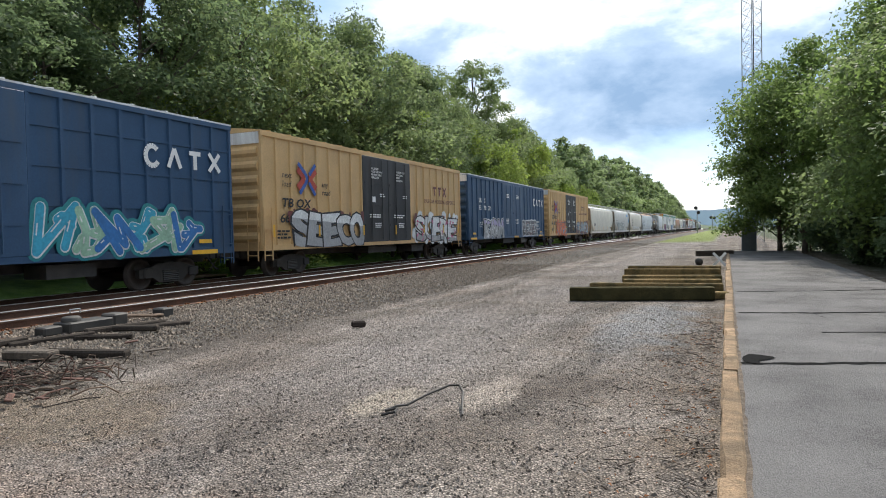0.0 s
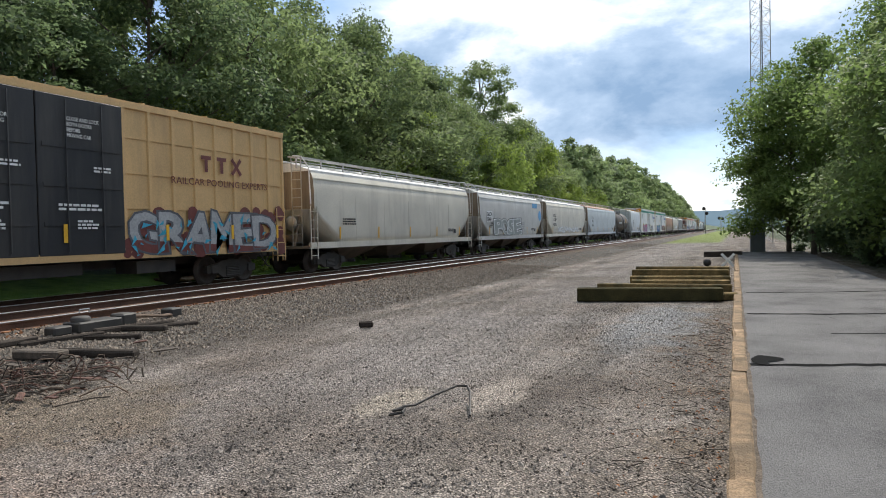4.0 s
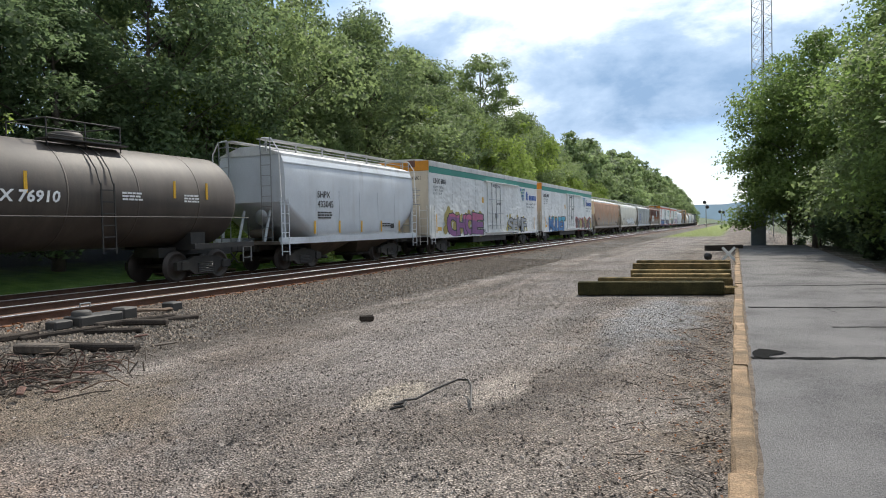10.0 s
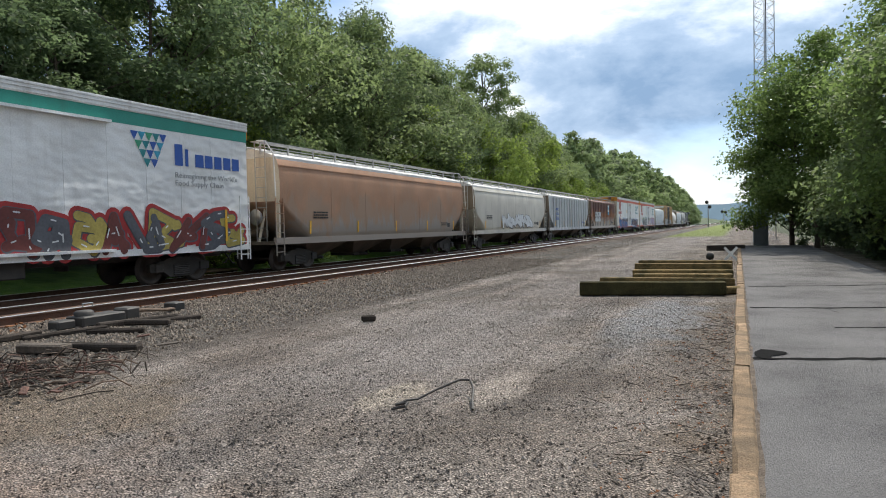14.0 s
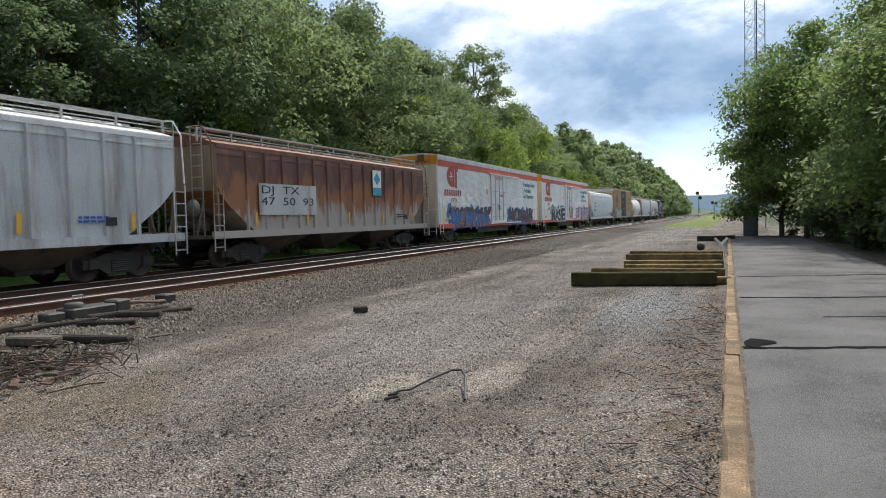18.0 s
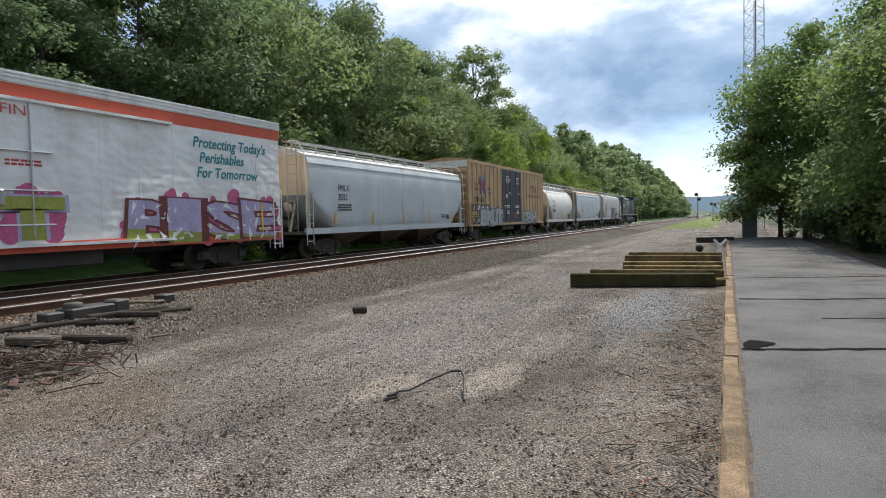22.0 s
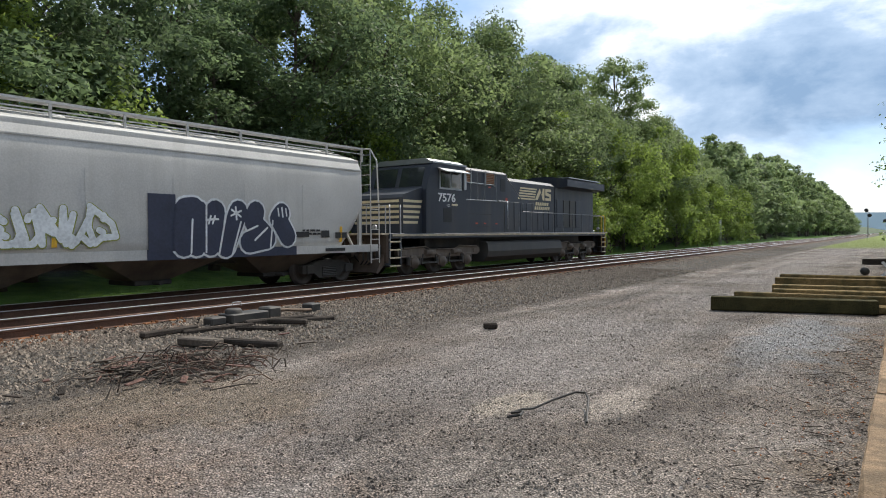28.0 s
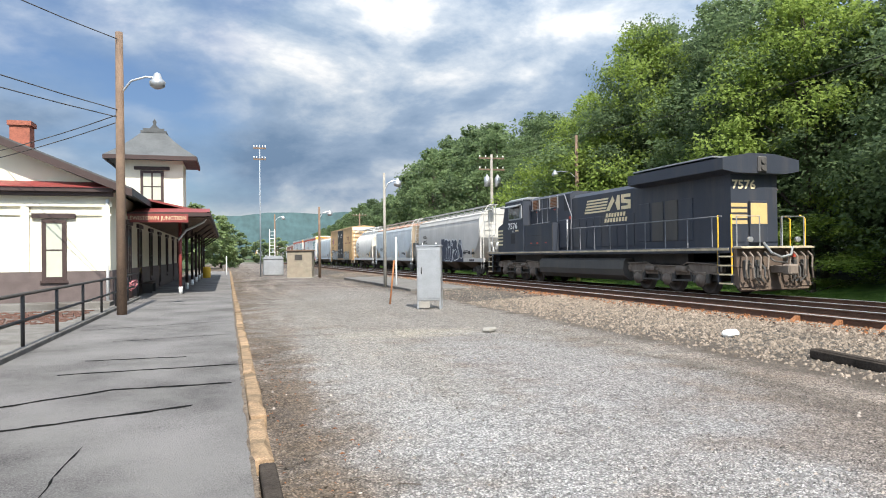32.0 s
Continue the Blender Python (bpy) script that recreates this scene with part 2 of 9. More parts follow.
def ground_mat():
    """Crushed stone yard, ballast by the tracks, grass beyond them."""
    m = bpy.data.materials.new("yard_ground")
    m.use_nodes = True
    nt = m.node_tree
    b = nt.nodes["Principled BSDF"]
    geo = nt.nodes.new("ShaderNodeNewGeometry")
    sep = nt.nodes.new("ShaderNodeSeparateXYZ")
    link(nt, geo, "Position", sep, 0)

    def noise_node(scale, detail=5, rough=0.6):
        n = nt.nodes.new("ShaderNodeTexNoise")
        n.inputs["Scale"].default_value, n.inputs["Detail"].default_value, n.inputs["Roughness"].default_value = scale, detail, rough
        link(nt, geo, "Position", n, "Vector")
        return n

    def math_node(op, a, c):
        n = nt.nodes.new("ShaderNodeMath")
        n.operation = op
        for k, v in enumerate((a, c)):
            if isinstance(v, (int, float)):
                n.inputs[k].default_value = v
            else:
                nt.links.new(v, n.inputs[k])
        return n.outputs[0]

    def rng(v, a, c, lo=0.0, hi=1.0):
        n = nt.nodes.new("ShaderNodeMapRange")
        n.inputs[1].default_value, n.inputs[2].default_value, n.inputs[3].default_value, n.inputs[4].default_value = a, c, lo, hi
        nt.links.new(v, n.inputs[0])
        return n.outputs[0]

    def blend(f, a, c, mode="MIX"):
        n = nt.nodes.new("ShaderNodeMix")
        n.data_type, n.blend_type = "RGBA", mode
        for k, v in ((0, f), (6, a), (7, c)):
            if isinstance(v, tuple):
                n.inputs[k].default_value = (*v, 1)
            elif isinstance(v, (int, float)):
                n.inputs[k].default_value = v
            else:
                nt.links.new(v, n.inputs[k])
        return n.outputs[2]

    big = noise_node(0.32, 5).outputs[0]
    mid = noise_node(1.3, 6).outputs[0]
    vor = nt.nodes.new("ShaderNodeTexVoronoi")
    vor.inputs["Scale"].default_value = 24
    link(nt, geo, "Position", vor, "Vector")
    vor2 = nt.nodes.new("ShaderNodeTexVoronoi")
    vor2.inputs["Scale"].default_value = 46
    link(nt, geo, "Position", vor2, "Vector")
    bw = nt.nodes.new("ShaderNodeRGBToBW")
    link(nt, vor, "Color", bw, 0)
    bw2 = nt.nodes.new("ShaderNodeRGBToBW")
    link(nt, vor2, "Color", bw2, 0)
    grit = math_node("ADD", math_node("MULTIPLY", bw.outputs[0], 0.5), math_node("MULTIPLY", bw2.outputs[0], 0.5))
    gravel = blend(rng(big, 0.40, 0.60), (0.138, 0.111, 0.090), (0.222, 0.192, 0.167))
    gravel = blend(rng(mid, 0.56, 0.70), gravel, (0.165, 0.128, 0.098))
    # ruts and drifts of grit drawn out along the yard
    rut_map = nt.nodes.new("ShaderNodeMapping")
    rut_map.inputs["Scale"].default_value = (1.5, 0.16, 1)
    rut_map.inputs["Rotation"].default_value = (0, 0, 0.12)
    link(nt, geo, "Position", rut_map, "Vector")
    rut = nt.nodes.new("ShaderNodeTexNoise")
    rut.inputs["Scale"].default_value, rut.inputs["Detail"].default_value = 1.0, 5
    link(nt, rut_map, 0, rut, "Vector")
    gravel = blend(1.0, gravel, rng(rut.outputs[0], 0.36, 0.64, 0.68, 1.32), "MULTIPLY")
    # wheel-worn lane down the yard: paler, finer grit
    lane = math_node("MULTIPLY", rng(sep.outputs[0], -6.4, -4.6), rng(sep.outputs[0], -2.0, -3.2))
    gravel = blend(math_node("MULTIPLY", lane, rng(big, 0.35, 0.65, 0.2, 0.8)), gravel, (0.225, 0.198, 0.182))
    # pale dust, blue-grey chippings and brown earth worn into the yard
    for px, py, rx, ry, col, amount in ((-2.2, 6.35, 0.26, 0.85, (0.33, 0.28, 0.235), 0.75), (-3.05, 5.7, 0.24, 0.75, (0.33, 0.28, 0.22), 0.7), (-1.2, 12.0, 0.75, 3.2, (0.20, 0.205, 0.21), 0.7), (-1.4, 17.5, 0.6, 1.5, (0.30, 0.27, 0.24), 0.5), (-3.3, -13.9, 1.8, 0.8, (0.46, 0.39, 0.30), 0.95), (-6.0, 4.0, 1.6, 1.6, (0.17, 0.128, 0.085), 0.6), (-2.0, 18.5, 0.9, 2.0, (0.29, 0.26, 0.24), 0.5), (-1.9, -10.0, 1.2, 6.0, (0.31, 0.295, 0.275), 0.7), (-4.8, -21.0, 5.0, 13.0, (0.255, 0.238, 0.215), 0.7), (-1.35, -6.5, 0.8, 4.2, (0.30, 0.287, 0.275), 0.65), (-4.3, -9.5, 1.5, 4.2, (0.285, 0.275, 0.272), 0.65), (-2.6, -5.0, 1.5, 3.2, (0.30, 0.295, 0.293), 0.65), (-4.6, 0.5, 2.6, 3.0, (0.21, 0.150, 0.112), 0.7)):
        dx = math_node("DIVIDE", math_node("ADD", sep.outputs[0], -px), rx)
        dy = math_node("DIVIDE", math_node("ADD", sep.outputs[1], -py), ry)
        d2 = math_node("ADD", math_node("MULTIPLY", dx, dx), math_node("MULTIPLY", dy, dy))
        d2 = math_node("ADD", d2, math_node("MULTIPLY", math_node("SUBTRACT", mid, 0.5), 3.0))
        gravel = blend(rng(d2, 1.3, 0.35, 0.0, amount), gravel, col)
    # dirt and leaf litter along the kerb
    litter = math_node("MULTIPLY", rng(sep.outputs[0], -1.1, -0.4), rng(mid, 0.38, 0.58))
    gravel = blend(math_node("MULTIPLY", litter, 0.75), gravel, (0.14, 0.105, 0.075))
    gravel = blend(1.0, gravel, rng(grit, 0.2, 0.8, 0.60, 1.74), "MULTIPLY")
    # gaps between the chips darkened in the colour: painted shade along with fines
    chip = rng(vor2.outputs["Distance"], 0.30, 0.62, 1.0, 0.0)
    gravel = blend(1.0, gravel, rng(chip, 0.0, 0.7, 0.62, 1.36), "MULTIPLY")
    edge = math_node("ADD", sep.outputs[0], math_node("MULTIPLY", math_node("SUBTRACT", mid, 0.5), 2.2))
    ballast = blend(rng(mid, 0.35, 0.65), (0.098, 0.084, 0.070), (0.150, 0.132, 0.112))
    ballast = blend(1.0, ballast, rng(bw.outputs[0], 0.0, 1.0, 0.2, 1.6), "MULTIPLY")
    # rust washed from the rails into the nearest stones
    rusty = math_node("MULTIPLY", rng(sep.outputs[0], -9.7, -10.6), rng(mid, 0.34, 0.56))
    ballast = blend(math_node("MULTIPLY", rusty, 0.65), ballast, (0.20, 0.095, 0.045))
    dirt = blend(rng(math_node("ABSOLUTE", math_node("ADD", edge, 7.5), 0), 0.7, 0.15), gravel, (0.115, 0.095, 0.078))
    c = blend(rng(edge, -7.55, -8.0), dirt, ballast)
    track = math_node("MULTIPLY", rng(sep.outputs[0], -10.5, -11.1), rng(sep.outputs[0], -19.2, -18.4))
    c = blend(math_node("MULTIPLY", track, 0.8), c, blend(rng(mid, 0.4, 0.6), (0.055, 0.045, 0.038), (0.10, 0.075, 0.055)))
    far = noise_node(0.12, 4).outputs[0]
    grass = blend(rng(mid, 0.35, 0.65), (0.09, 0.19, 0.028), (0.19, 0.32, 0.06))
    c = blend(rng(edge, -18.6, -19.4), c, grass)
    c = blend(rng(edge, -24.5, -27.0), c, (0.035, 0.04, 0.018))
    c = blend(rng(math_node("ADD", edge, 0), 4.2, 5.2), c, (0.06, 0.075, 0.03))
    patch = math_node("MULTIPLY", rng(math_node("ABSOLUTE", math_node("ADD", edge, 4.4), 0), 3.4, 2.6), rng(sep.outputs[1], 72, 84))
    c = blend(patch, c, (0.16, 0.20, 0.035))
    away = math_node("MAXIMUM", rng(sep.outputs[1], 260, 400), rng(sep.outputs[1], -160, -260))
    c = blend(away, c, (0.05, 0.075, 0.03))
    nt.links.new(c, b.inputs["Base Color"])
    b.inputs["Roughness"].default_value = 0.85
    b.inputs["Specular IOR Level"].default_value = 0.25
    bp = nt.nodes.new("ShaderNodeBump")
    bp.inputs["Strength"].default_value, bp.inputs["Distance"].default_value = 1.0, 0.028
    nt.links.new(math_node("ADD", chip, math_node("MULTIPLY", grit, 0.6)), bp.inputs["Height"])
    link(nt, bp, 0, b, "Normal")
    return m


GRIME = (0.10, 0.085, 0.07)
M = {
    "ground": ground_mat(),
    "stone": mat("ballast_stone", (0.200, 0.164, 0.130), 0.92, island=0.42, bump=0.3, spec=0.2),
    "pebble": mat("yard_pebble", (0.265, 0.230, 0.200), 0.9, island=0.62, bump=0.2, spec=0.2),
    "asphalt": mat("asphalt", (0.128, 0.122, 0.120), 0.95, var=0.6, scale=0.6, fine=95, bump=0.9, dirt=(0.180, 0.174, 0.168), dirt_amount=0.45, dirt_scale=0.7, spec=0.12),
    "tar": mat("crack_tar", (0.008, 0.008, 0.008), 0.95, bump=0.1, spec=0.05),
    "kerb": mat("kerb_concrete", (0.36, 0.245, 0.15), 0.9, var=0.4, scale=4, fine=60, bump=0.8, dirt=(0.12, 0.09, 0.06), dirt_amount=0.55, dirt_scale=3, rand=0.2, spec=0.15),
    "concrete": mat("concrete", (0.26, 0.245, 0.215), 0.85, var=0.2, bump=0.3, dirt=(0.2, 0.18, 0.15), dirt_amount=0.3),
    "tie": mat("creosote_timber", (0.050, 0.041, 0.034), 0.92, spec=0.12, var=0.4, scale=5, fine=50, bump=0.5, rand=0.3),
    "timber": mat("mossy_timber", (0.30, 0.20, 0.085), 0.9, var=0.45, scale=3, fine=45, bump=0.8, dirt=(0.055, 0.05, 0.022), dirt_amount=0.55, dirt_scale=2.5, rand=0.2, spec=0.15),
    "moss": mat("dark_mossy_timber", (0.075, 0.062, 0.026), 0.92, var=0.5, scale=3, fine=45, bump=0.8, dirt=(0.035, 0.034, 0.016), dirt_amount=0.5, dirt_scale=2.5, spec=0.1),
    "walk": mat("worn_concrete_walk", (0.155, 0.148, 0.138), 0.9, var=0.25, scale=1.5, fine=60, bump=0.4, dirt=(0.09, 0.08, 0.07), dirt_amount=0.4, spec=0.15),
    "grit": mat("brown_grit", (0.125, 0.10, 0.078), 0.95, var=0.5, scale=12, fine=80, bump=0.6, spec=0.1),
    "mulch": mat("red_brown_mulch", (0.11, 0.055, 0.04), 0.9, var=0.5, scale=6, fine=30, bump=0.8),
    "mast_grey": mat("weathered_mast_steel", (0.27, 0.30, 0.33), 0.6, 0.3, var=0.12, bump=0.05),
    "walk_steel": mat("dull_walkway_steel", (0.46, 0.45, 0.43), 0.6, 0.0, var=0.2, bump=0.05),
    "tan_mark": mat("dusty_tan_marking", (0.46, 0.39, 0.27), 0.7, var=0.3, scale=2.0, bump=0, dirt=(0.22, 0.18, 0.14), dirt_amount=0.35),
    # cream paint of the hood end with warm sunlight put into its colour
    "sunlit_cream_mark": mat("sunlit_cream_marking", (0.52, 0.37, 0.16), 0.6, var=0.12, bump=0),
    "steel": mat("polished_rail_steel", (0.88, 0.87, 0.86), 0.50, 1.0, var=0.1, bump=0.05),
    "railweb": mat("rusty_rail", (0.115, 0.060, 0.038), 0.8, 0.2, var=0.3, bump=0.3),
    "rust": mat("orange_rust", (0.23, 0.10, 0.045), 0.85, 0.0, var=0.4, scale=6, bump=0.3, rand=0.2, spec=0.2),
    "leaf": leaf_mat("leaf_dark", (0.136, 0.200, 0.114)),
    "leaf2": leaf_mat("leaf_mid", (0.200, 0.272, 0.138)),
    "leaf3": leaf_mat("leaf_yellow_green", (0.215, 0.302, 0.085)),
    "leaf4": leaf_mat("leaf_right", (0.190, 0.282, 0.102)),
    # paler, bluer leaf: the haze over distant trees put into the colour
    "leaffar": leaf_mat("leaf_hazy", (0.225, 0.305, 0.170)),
    "bark": mat("bark", (0.10, 0.08, 0.062), 0.9, var=0.35, scale=4, fine=30, bump=0.7),
    "pole": mat("weathered_pole_wood", (0.155, 0.102, 0.068), 0.85, var=0.3, scale=2, fine=35, bump=0.5, dirt=(0.11, 0.08, 0.06), dirt_amount=0.4, streak=0.2),
    "black": mat("black_underframe", (0.032, 0.030, 0.028), 0.7, var=0.3, bump=0.15, dirt=(0.07, 0.06, 0.05), dirt_amount=0.35),
    "wheel": mat("wheel_steel", (0.085, 0.07, 0.06), 0.6, 0.4, var=0.3, bump=0.1),
    "galv": mat("galvanised_steel", (0.42, 0.43, 0.44), 0.42, 0.7, var=0.12, bump=0.05),
    "white": mat("white_marking", (0.78, 0.78, 0.76), 0.6, var=0.08, bump=0),
    "cream_mark": mat("cream_marking", (0.67, 0.57, 0.36), 0.6, var=0.08, bump=0),
    "dark_mark": mat("black_marking", (0.02, 0.02, 0.022), 0.6, var=0.1, bump=0),
    "grey_mark": mat("grey_marking", (0.30, 0.31, 0.32), 0.6, var=0.1, bump=0),
    "red_mark": mat("red_marking", (0.42, 0.06, 0.035), 0.6, var=0.12, bump=0),
    "blue_mark": mat("blue_marking", (0.03, 0.10, 0.38), 0.6, var=0.12, bump=0),
    "green_mark": mat("green_marking", (0.05, 0.33, 0.18), 0.6, var=0.12, bump=0),
    "yellow_mark": mat("yellow_reflector", (0.75, 0.42, 0.03), 0.5, var=0.15, bump=0),
    "glass": mat("dark_glass", (0.02, 0.024, 0.028), 0.06, 0.0, var=0.05, bump=0, spec=0.8),
    "backdrop": mat("blue_ridge", (0.042, 0.078, 0.084), 0.95, var=0.25, scale=0.01, fine=0.05, bump=0),
}


# ---- mesh helpers ----
class Mesh:
    """Collects vertices and faces of one part."""

    def __init__(self):
        self.v, self.f, self.s = [], [], []

    def add(self, verts, faces, smooth=False):
        n = len(self.v)
        self.v += [tuple(p) for p in verts]
        self.f += [tuple(i + n for i in q) for q in faces]
        self.s += [smooth] * len(faces)
        return self

    def box(self, x0, x1, y0, y1, z0, z1, c=0.0):
        if c <= 0:
            v = [(x, y, z) for z in (z0, z1) for y in (y0, y1) for x in (x0, x1)]
            return self.add(v, [(0, 2, 3, 1), (4, 5, 7, 6), (0, 1, 5, 4), (2, 6, 7, 3), (0, 4, 6, 2), (1, 3, 7, 5)])
        v2, f = [], []
        for k, (z, d) in enumerate(((z0, c), (z0 + c, 0), (z1 - c, 0), (z1, c))):
            a, b, p, q = x0 + d, x1 - d, y0 + d, y1 - d
            g = 0 if d else c
            v2 += [(a + g, p, z), (b - g, p, z), (b, p + g, z), (b, q - g, z), (b - g, q, z), (a + g, q, z), (a, q - g, z), (a, p + g, z)]
        f.append(tuple(range(7, -1, -1)))
        f.append(tuple(range(24, 32)))
        for r in range(3):
            for i in range(8):
                j = (i + 1) % 8
                f.append((r * 8 + i, r * 8 + j, r * 8 + 8 + j, r * 8 + 8 + i))
        return self.add(v2, f)

    def prism(self, prof, a0, a1, axis="y", smooth=False):
        """A closed outline swept along an axis; prof runs in the two other axes, in order."""
        def p(u, w, a):
            return {"y": (u, a, w), "x": (a, u, w), "z": (u, w, a)}[axis]
        n = len(prof)
        v = [p(u, w, a0) for u, w in prof] + [p(u, w, a1) for u, w in prof]
        area = sum(prof[i][0] * prof[(i + 1) % n][1] - prof[(i + 1) % n][0] * prof[i][1] for i in range(n))
        flip = (area > 0) == (axis == "y")
        f = [tuple(range(n)), tuple(range(2 * n - 1, n - 1, -1))]
        sides = [(i, i + n, (i + 1) % n + n, (i + 1) % n) for i in range(n)]
        if a1 < a0:
            flip = not flip
        if not flip:
            f = [tuple(reversed(q)) for q in f]
            sides = [tuple(reversed(q)) for q in sides]
        self.add(v, f)
        k = len(self.v) - 2 * n
        self.f += [tuple(i + k for i in q) for q in sides]
        self.s += [smooth] * n
        return self

    def tube(self, a, b, r, n=8, r2=None, cap=True):
        a, b = Vector(a), Vector(b)
        d = (b - a).normalized()
        u = d.orthogonal().normalized()
        w = d.cross(u)
        r2 = r if r2 is None else r2
        v = [a + (u * math.cos(t) + w * math.sin(t)) * r for t in (2 * math.pi * i / n for i in range(n))]
        v += [b + (u * math.cos(t) + w * math.sin(t)) * r2 for t in (2 * math.pi * i / n for i in range(n))]
        f = [(i, (i + 1) % n, (i + 1) % n + n, i + n) for i in range(n)]
        self.add(v, f, n > 6)
        if cap:
            k = len(self.v) - 2 * n
            self.f += [tuple(k + i for i in range(n - 1, -1, -1)), tuple(k + n + i for i in range(n))]
            self.s += [False, False]
        return self

    def path(self, pts, r, n=6):
        """One bent tube through the points."""
        p = [Vector(q) for q in pts]
        v, f = [], []
        u = None
        for i, q in enumerate(p):
            d = (p[min(i + 1, len(p) - 1)] - p[max(i - 1, 0)]).normalized()
            u = d.orthogonal().normalized() if u is None else (u - d * u.dot(d)).normalized()
            w = d.cross(u)
            v += [q + (u * math.cos(t) + w * math.sin(t)) * r for t in (2 * math.pi * k / n for k in range(n))]
            if i:
                m = n * (i - 1)
                f += [(m + k, m + (k + 1) % n, m + n + (k + 1) % n, m + n + k) for k in range(n)]
        f += [tuple(range(n - 1, -1, -1)), tuple(n * (len(p) - 1) + k for k in range(n))]
        return self.add(v, f)

    def poly(self, pts):
        return self.add(pts, [tuple(range(len(pts)))])

    def lathe(self, prof, origin, axis="z", n=16):
        """prof: (radius, height) from bottom to top about an axis through origin."""
        ox, oy, oz = origin
        v, f = [], []
        for r, h in prof:
            for i in range(n):
                t = 2 * math.pi * i / n
                c, s = r * math.cos(t), r * math.sin(t)
                v.append({"z": (ox + c, oy + s, oz + h), "x": (ox + h, oy + c, oz + s), "y": (ox + s, oy + h, oz + c)}[axis])
        for k in range(len(prof) - 1):
            for i in range(n):
                j = (i + 1) % n
                f.append((k * n + i, k * n + j, k * n + n + j, k * n + n + i))
        f.append(tuple(range(n - 1, -1, -1)))
        m = (len(prof) - 1) * n
        f.append(tuple(m + i for i in range(n)))
        return self.add(v, f, True)

    def data(self, name, material):
        me = bpy.data.meshes.new(name)
        me.from_pydata(self.v, [], self.f)
        me.polygons.foreach_set("use_smooth", self.s)
        me.materials.append(M[material] if isinstance(material, str) else material)
        me.update()
        return me

    def ob(self, name, material, parent=None, label=""):
        o = new(name, self.data(name, material))
        if parent is not None:
            o.parent = parent
        if label:
            o["label"] = label
        return o


def shared(name, me, parent, m=None, label=""):
    o = new(name, me)
    o.parent = parent
    if m is not None:
        o.matrix_basis = m
    if label:
        o["label"] = label
    return o


TEXTS = {}
SIDE = Matrix(((0, 0, 1, 0), (1, 0, 0, 0), (0, 1, 0, 0), (0, 0, 0, 1)))


def lettering(text, size, material, parent, m, name="lettering", width=None, bold=0.0, shear=0.0, align="LEFT"):
    """Flat letters of the built-in font; m places their lower left corner."""
    key = (text, size, material, width, bold, shear, align)
    if key not in TEXTS:
        cu = bpy.data.curves.new("lettering", "FONT")
        cu.body, cu.size, cu.offset, cu.shear, cu.extrude, cu.resolution_u = text, size * 1.35, bold, shear, 0.002, 2
        cu.align_x = align
        tmp = bpy.data.objects.new("lettering", cu)
        me = bpy.data.meshes.new_from_object(tmp)
        bpy.data.objects.remove(tmp)
        bpy.data.curves.remove(cu)
        if width and len(me.vertices):
            xs = [v.co.x for v in me.vertices]
            k = width / max(1e-6, max(xs) - min(xs))
            x0 = min(xs)
            for v in me.vertices:
                v.co.x = (v.co.x - x0) * k
        me.materials.clear()
        me.materials.append(M[material])
        TEXTS[key] = me
    return shared(name, TEXTS[key], parent, m)


def thing(name, label, category, group="", kind=""):
    return tagged(new(name), label, category, group, kind)

# ---- ground ----
RAIL_NEAR, RAIL_FAR = 0.27, 0.13          # heights of the rail tops
NEAR_X, FAR_X = -12.09, -16.45            # centre lines of the tracks


def ground_z(x, y):
    pts = ((-400, 45), (-120, 16), (-60, 5), (-34, 1.6), (-26, 0.3), (-21, -0.25), (-19, -0.22), (-18.2, -0.08), (-14.7, -0.07), (-14.2, 0.06), (-11.25, 0.07), (-10.95, 0.13), (-10.3, 0.12), (-9.5, 0.07), (-9.0, 0.05), (-7.6, 0.0), (6, 0.0), (30, -0.3), (400, -4))
    z = pts[-1][1]
    for (x0, z0), (x1, z1) in zip(pts, pts[1:]):
        if x <= x1:
            z = z0 + (z1 - z0) * (max(x, x0) - x0) / (x1 - x0)
            break
    if -21 < x < 0 and abs(y) < 80:
        z += 0.035 * noise.noise((x * 0.35, y * 0.35, 1.7)) + 0.012 * noise.noise((x * 1.7, y * 1.7, 4.2))
    return z


def build_ground():
    xs = [-3000, -1200, -400, -200, -120, -80, -60, -45, -34, -30, -26, -23, -21, -20, -19, -18.6, -18.2, -17.5, -16.45, -15.5, -14.7, -14.4, -14.2, -13, -12.09, -11.25, -11.1, -10.95, -10.6, -10.3] + [-9.9 + 0.3 * i for i in range(34)] + [0.25, 1, 2, 4, 6, 10, 16, 30, 60, 150, 400, 1200, 3000]
    ys = [-3500, -2000, -900, -400, -250, -160, -110, -80, -60, -48, -40, -34] + [-30 + 0.6 * i for i in range(118)] + [42, 45, 50, 56, 64, 76, 90, 110, 140, 180, 240, 320, 450, 800, 1800, 3500]
    v = [(x, y, ground_z(max(-400, min(400, x)), y)) for y in ys for x in xs]
    n = len(xs)
    f = [(j * n + i, j * n + i + 1, j * n + n + i + 1, j * n + n + i) for j in range(len(ys) - 1) for i in range(n - 1)]
    tagged(Mesh().add(v, f, True).ob("ground", "ground"), "grey-brown crushed stone yard with grass beyond the tracks", "ground", kind="structure")


build_ground()


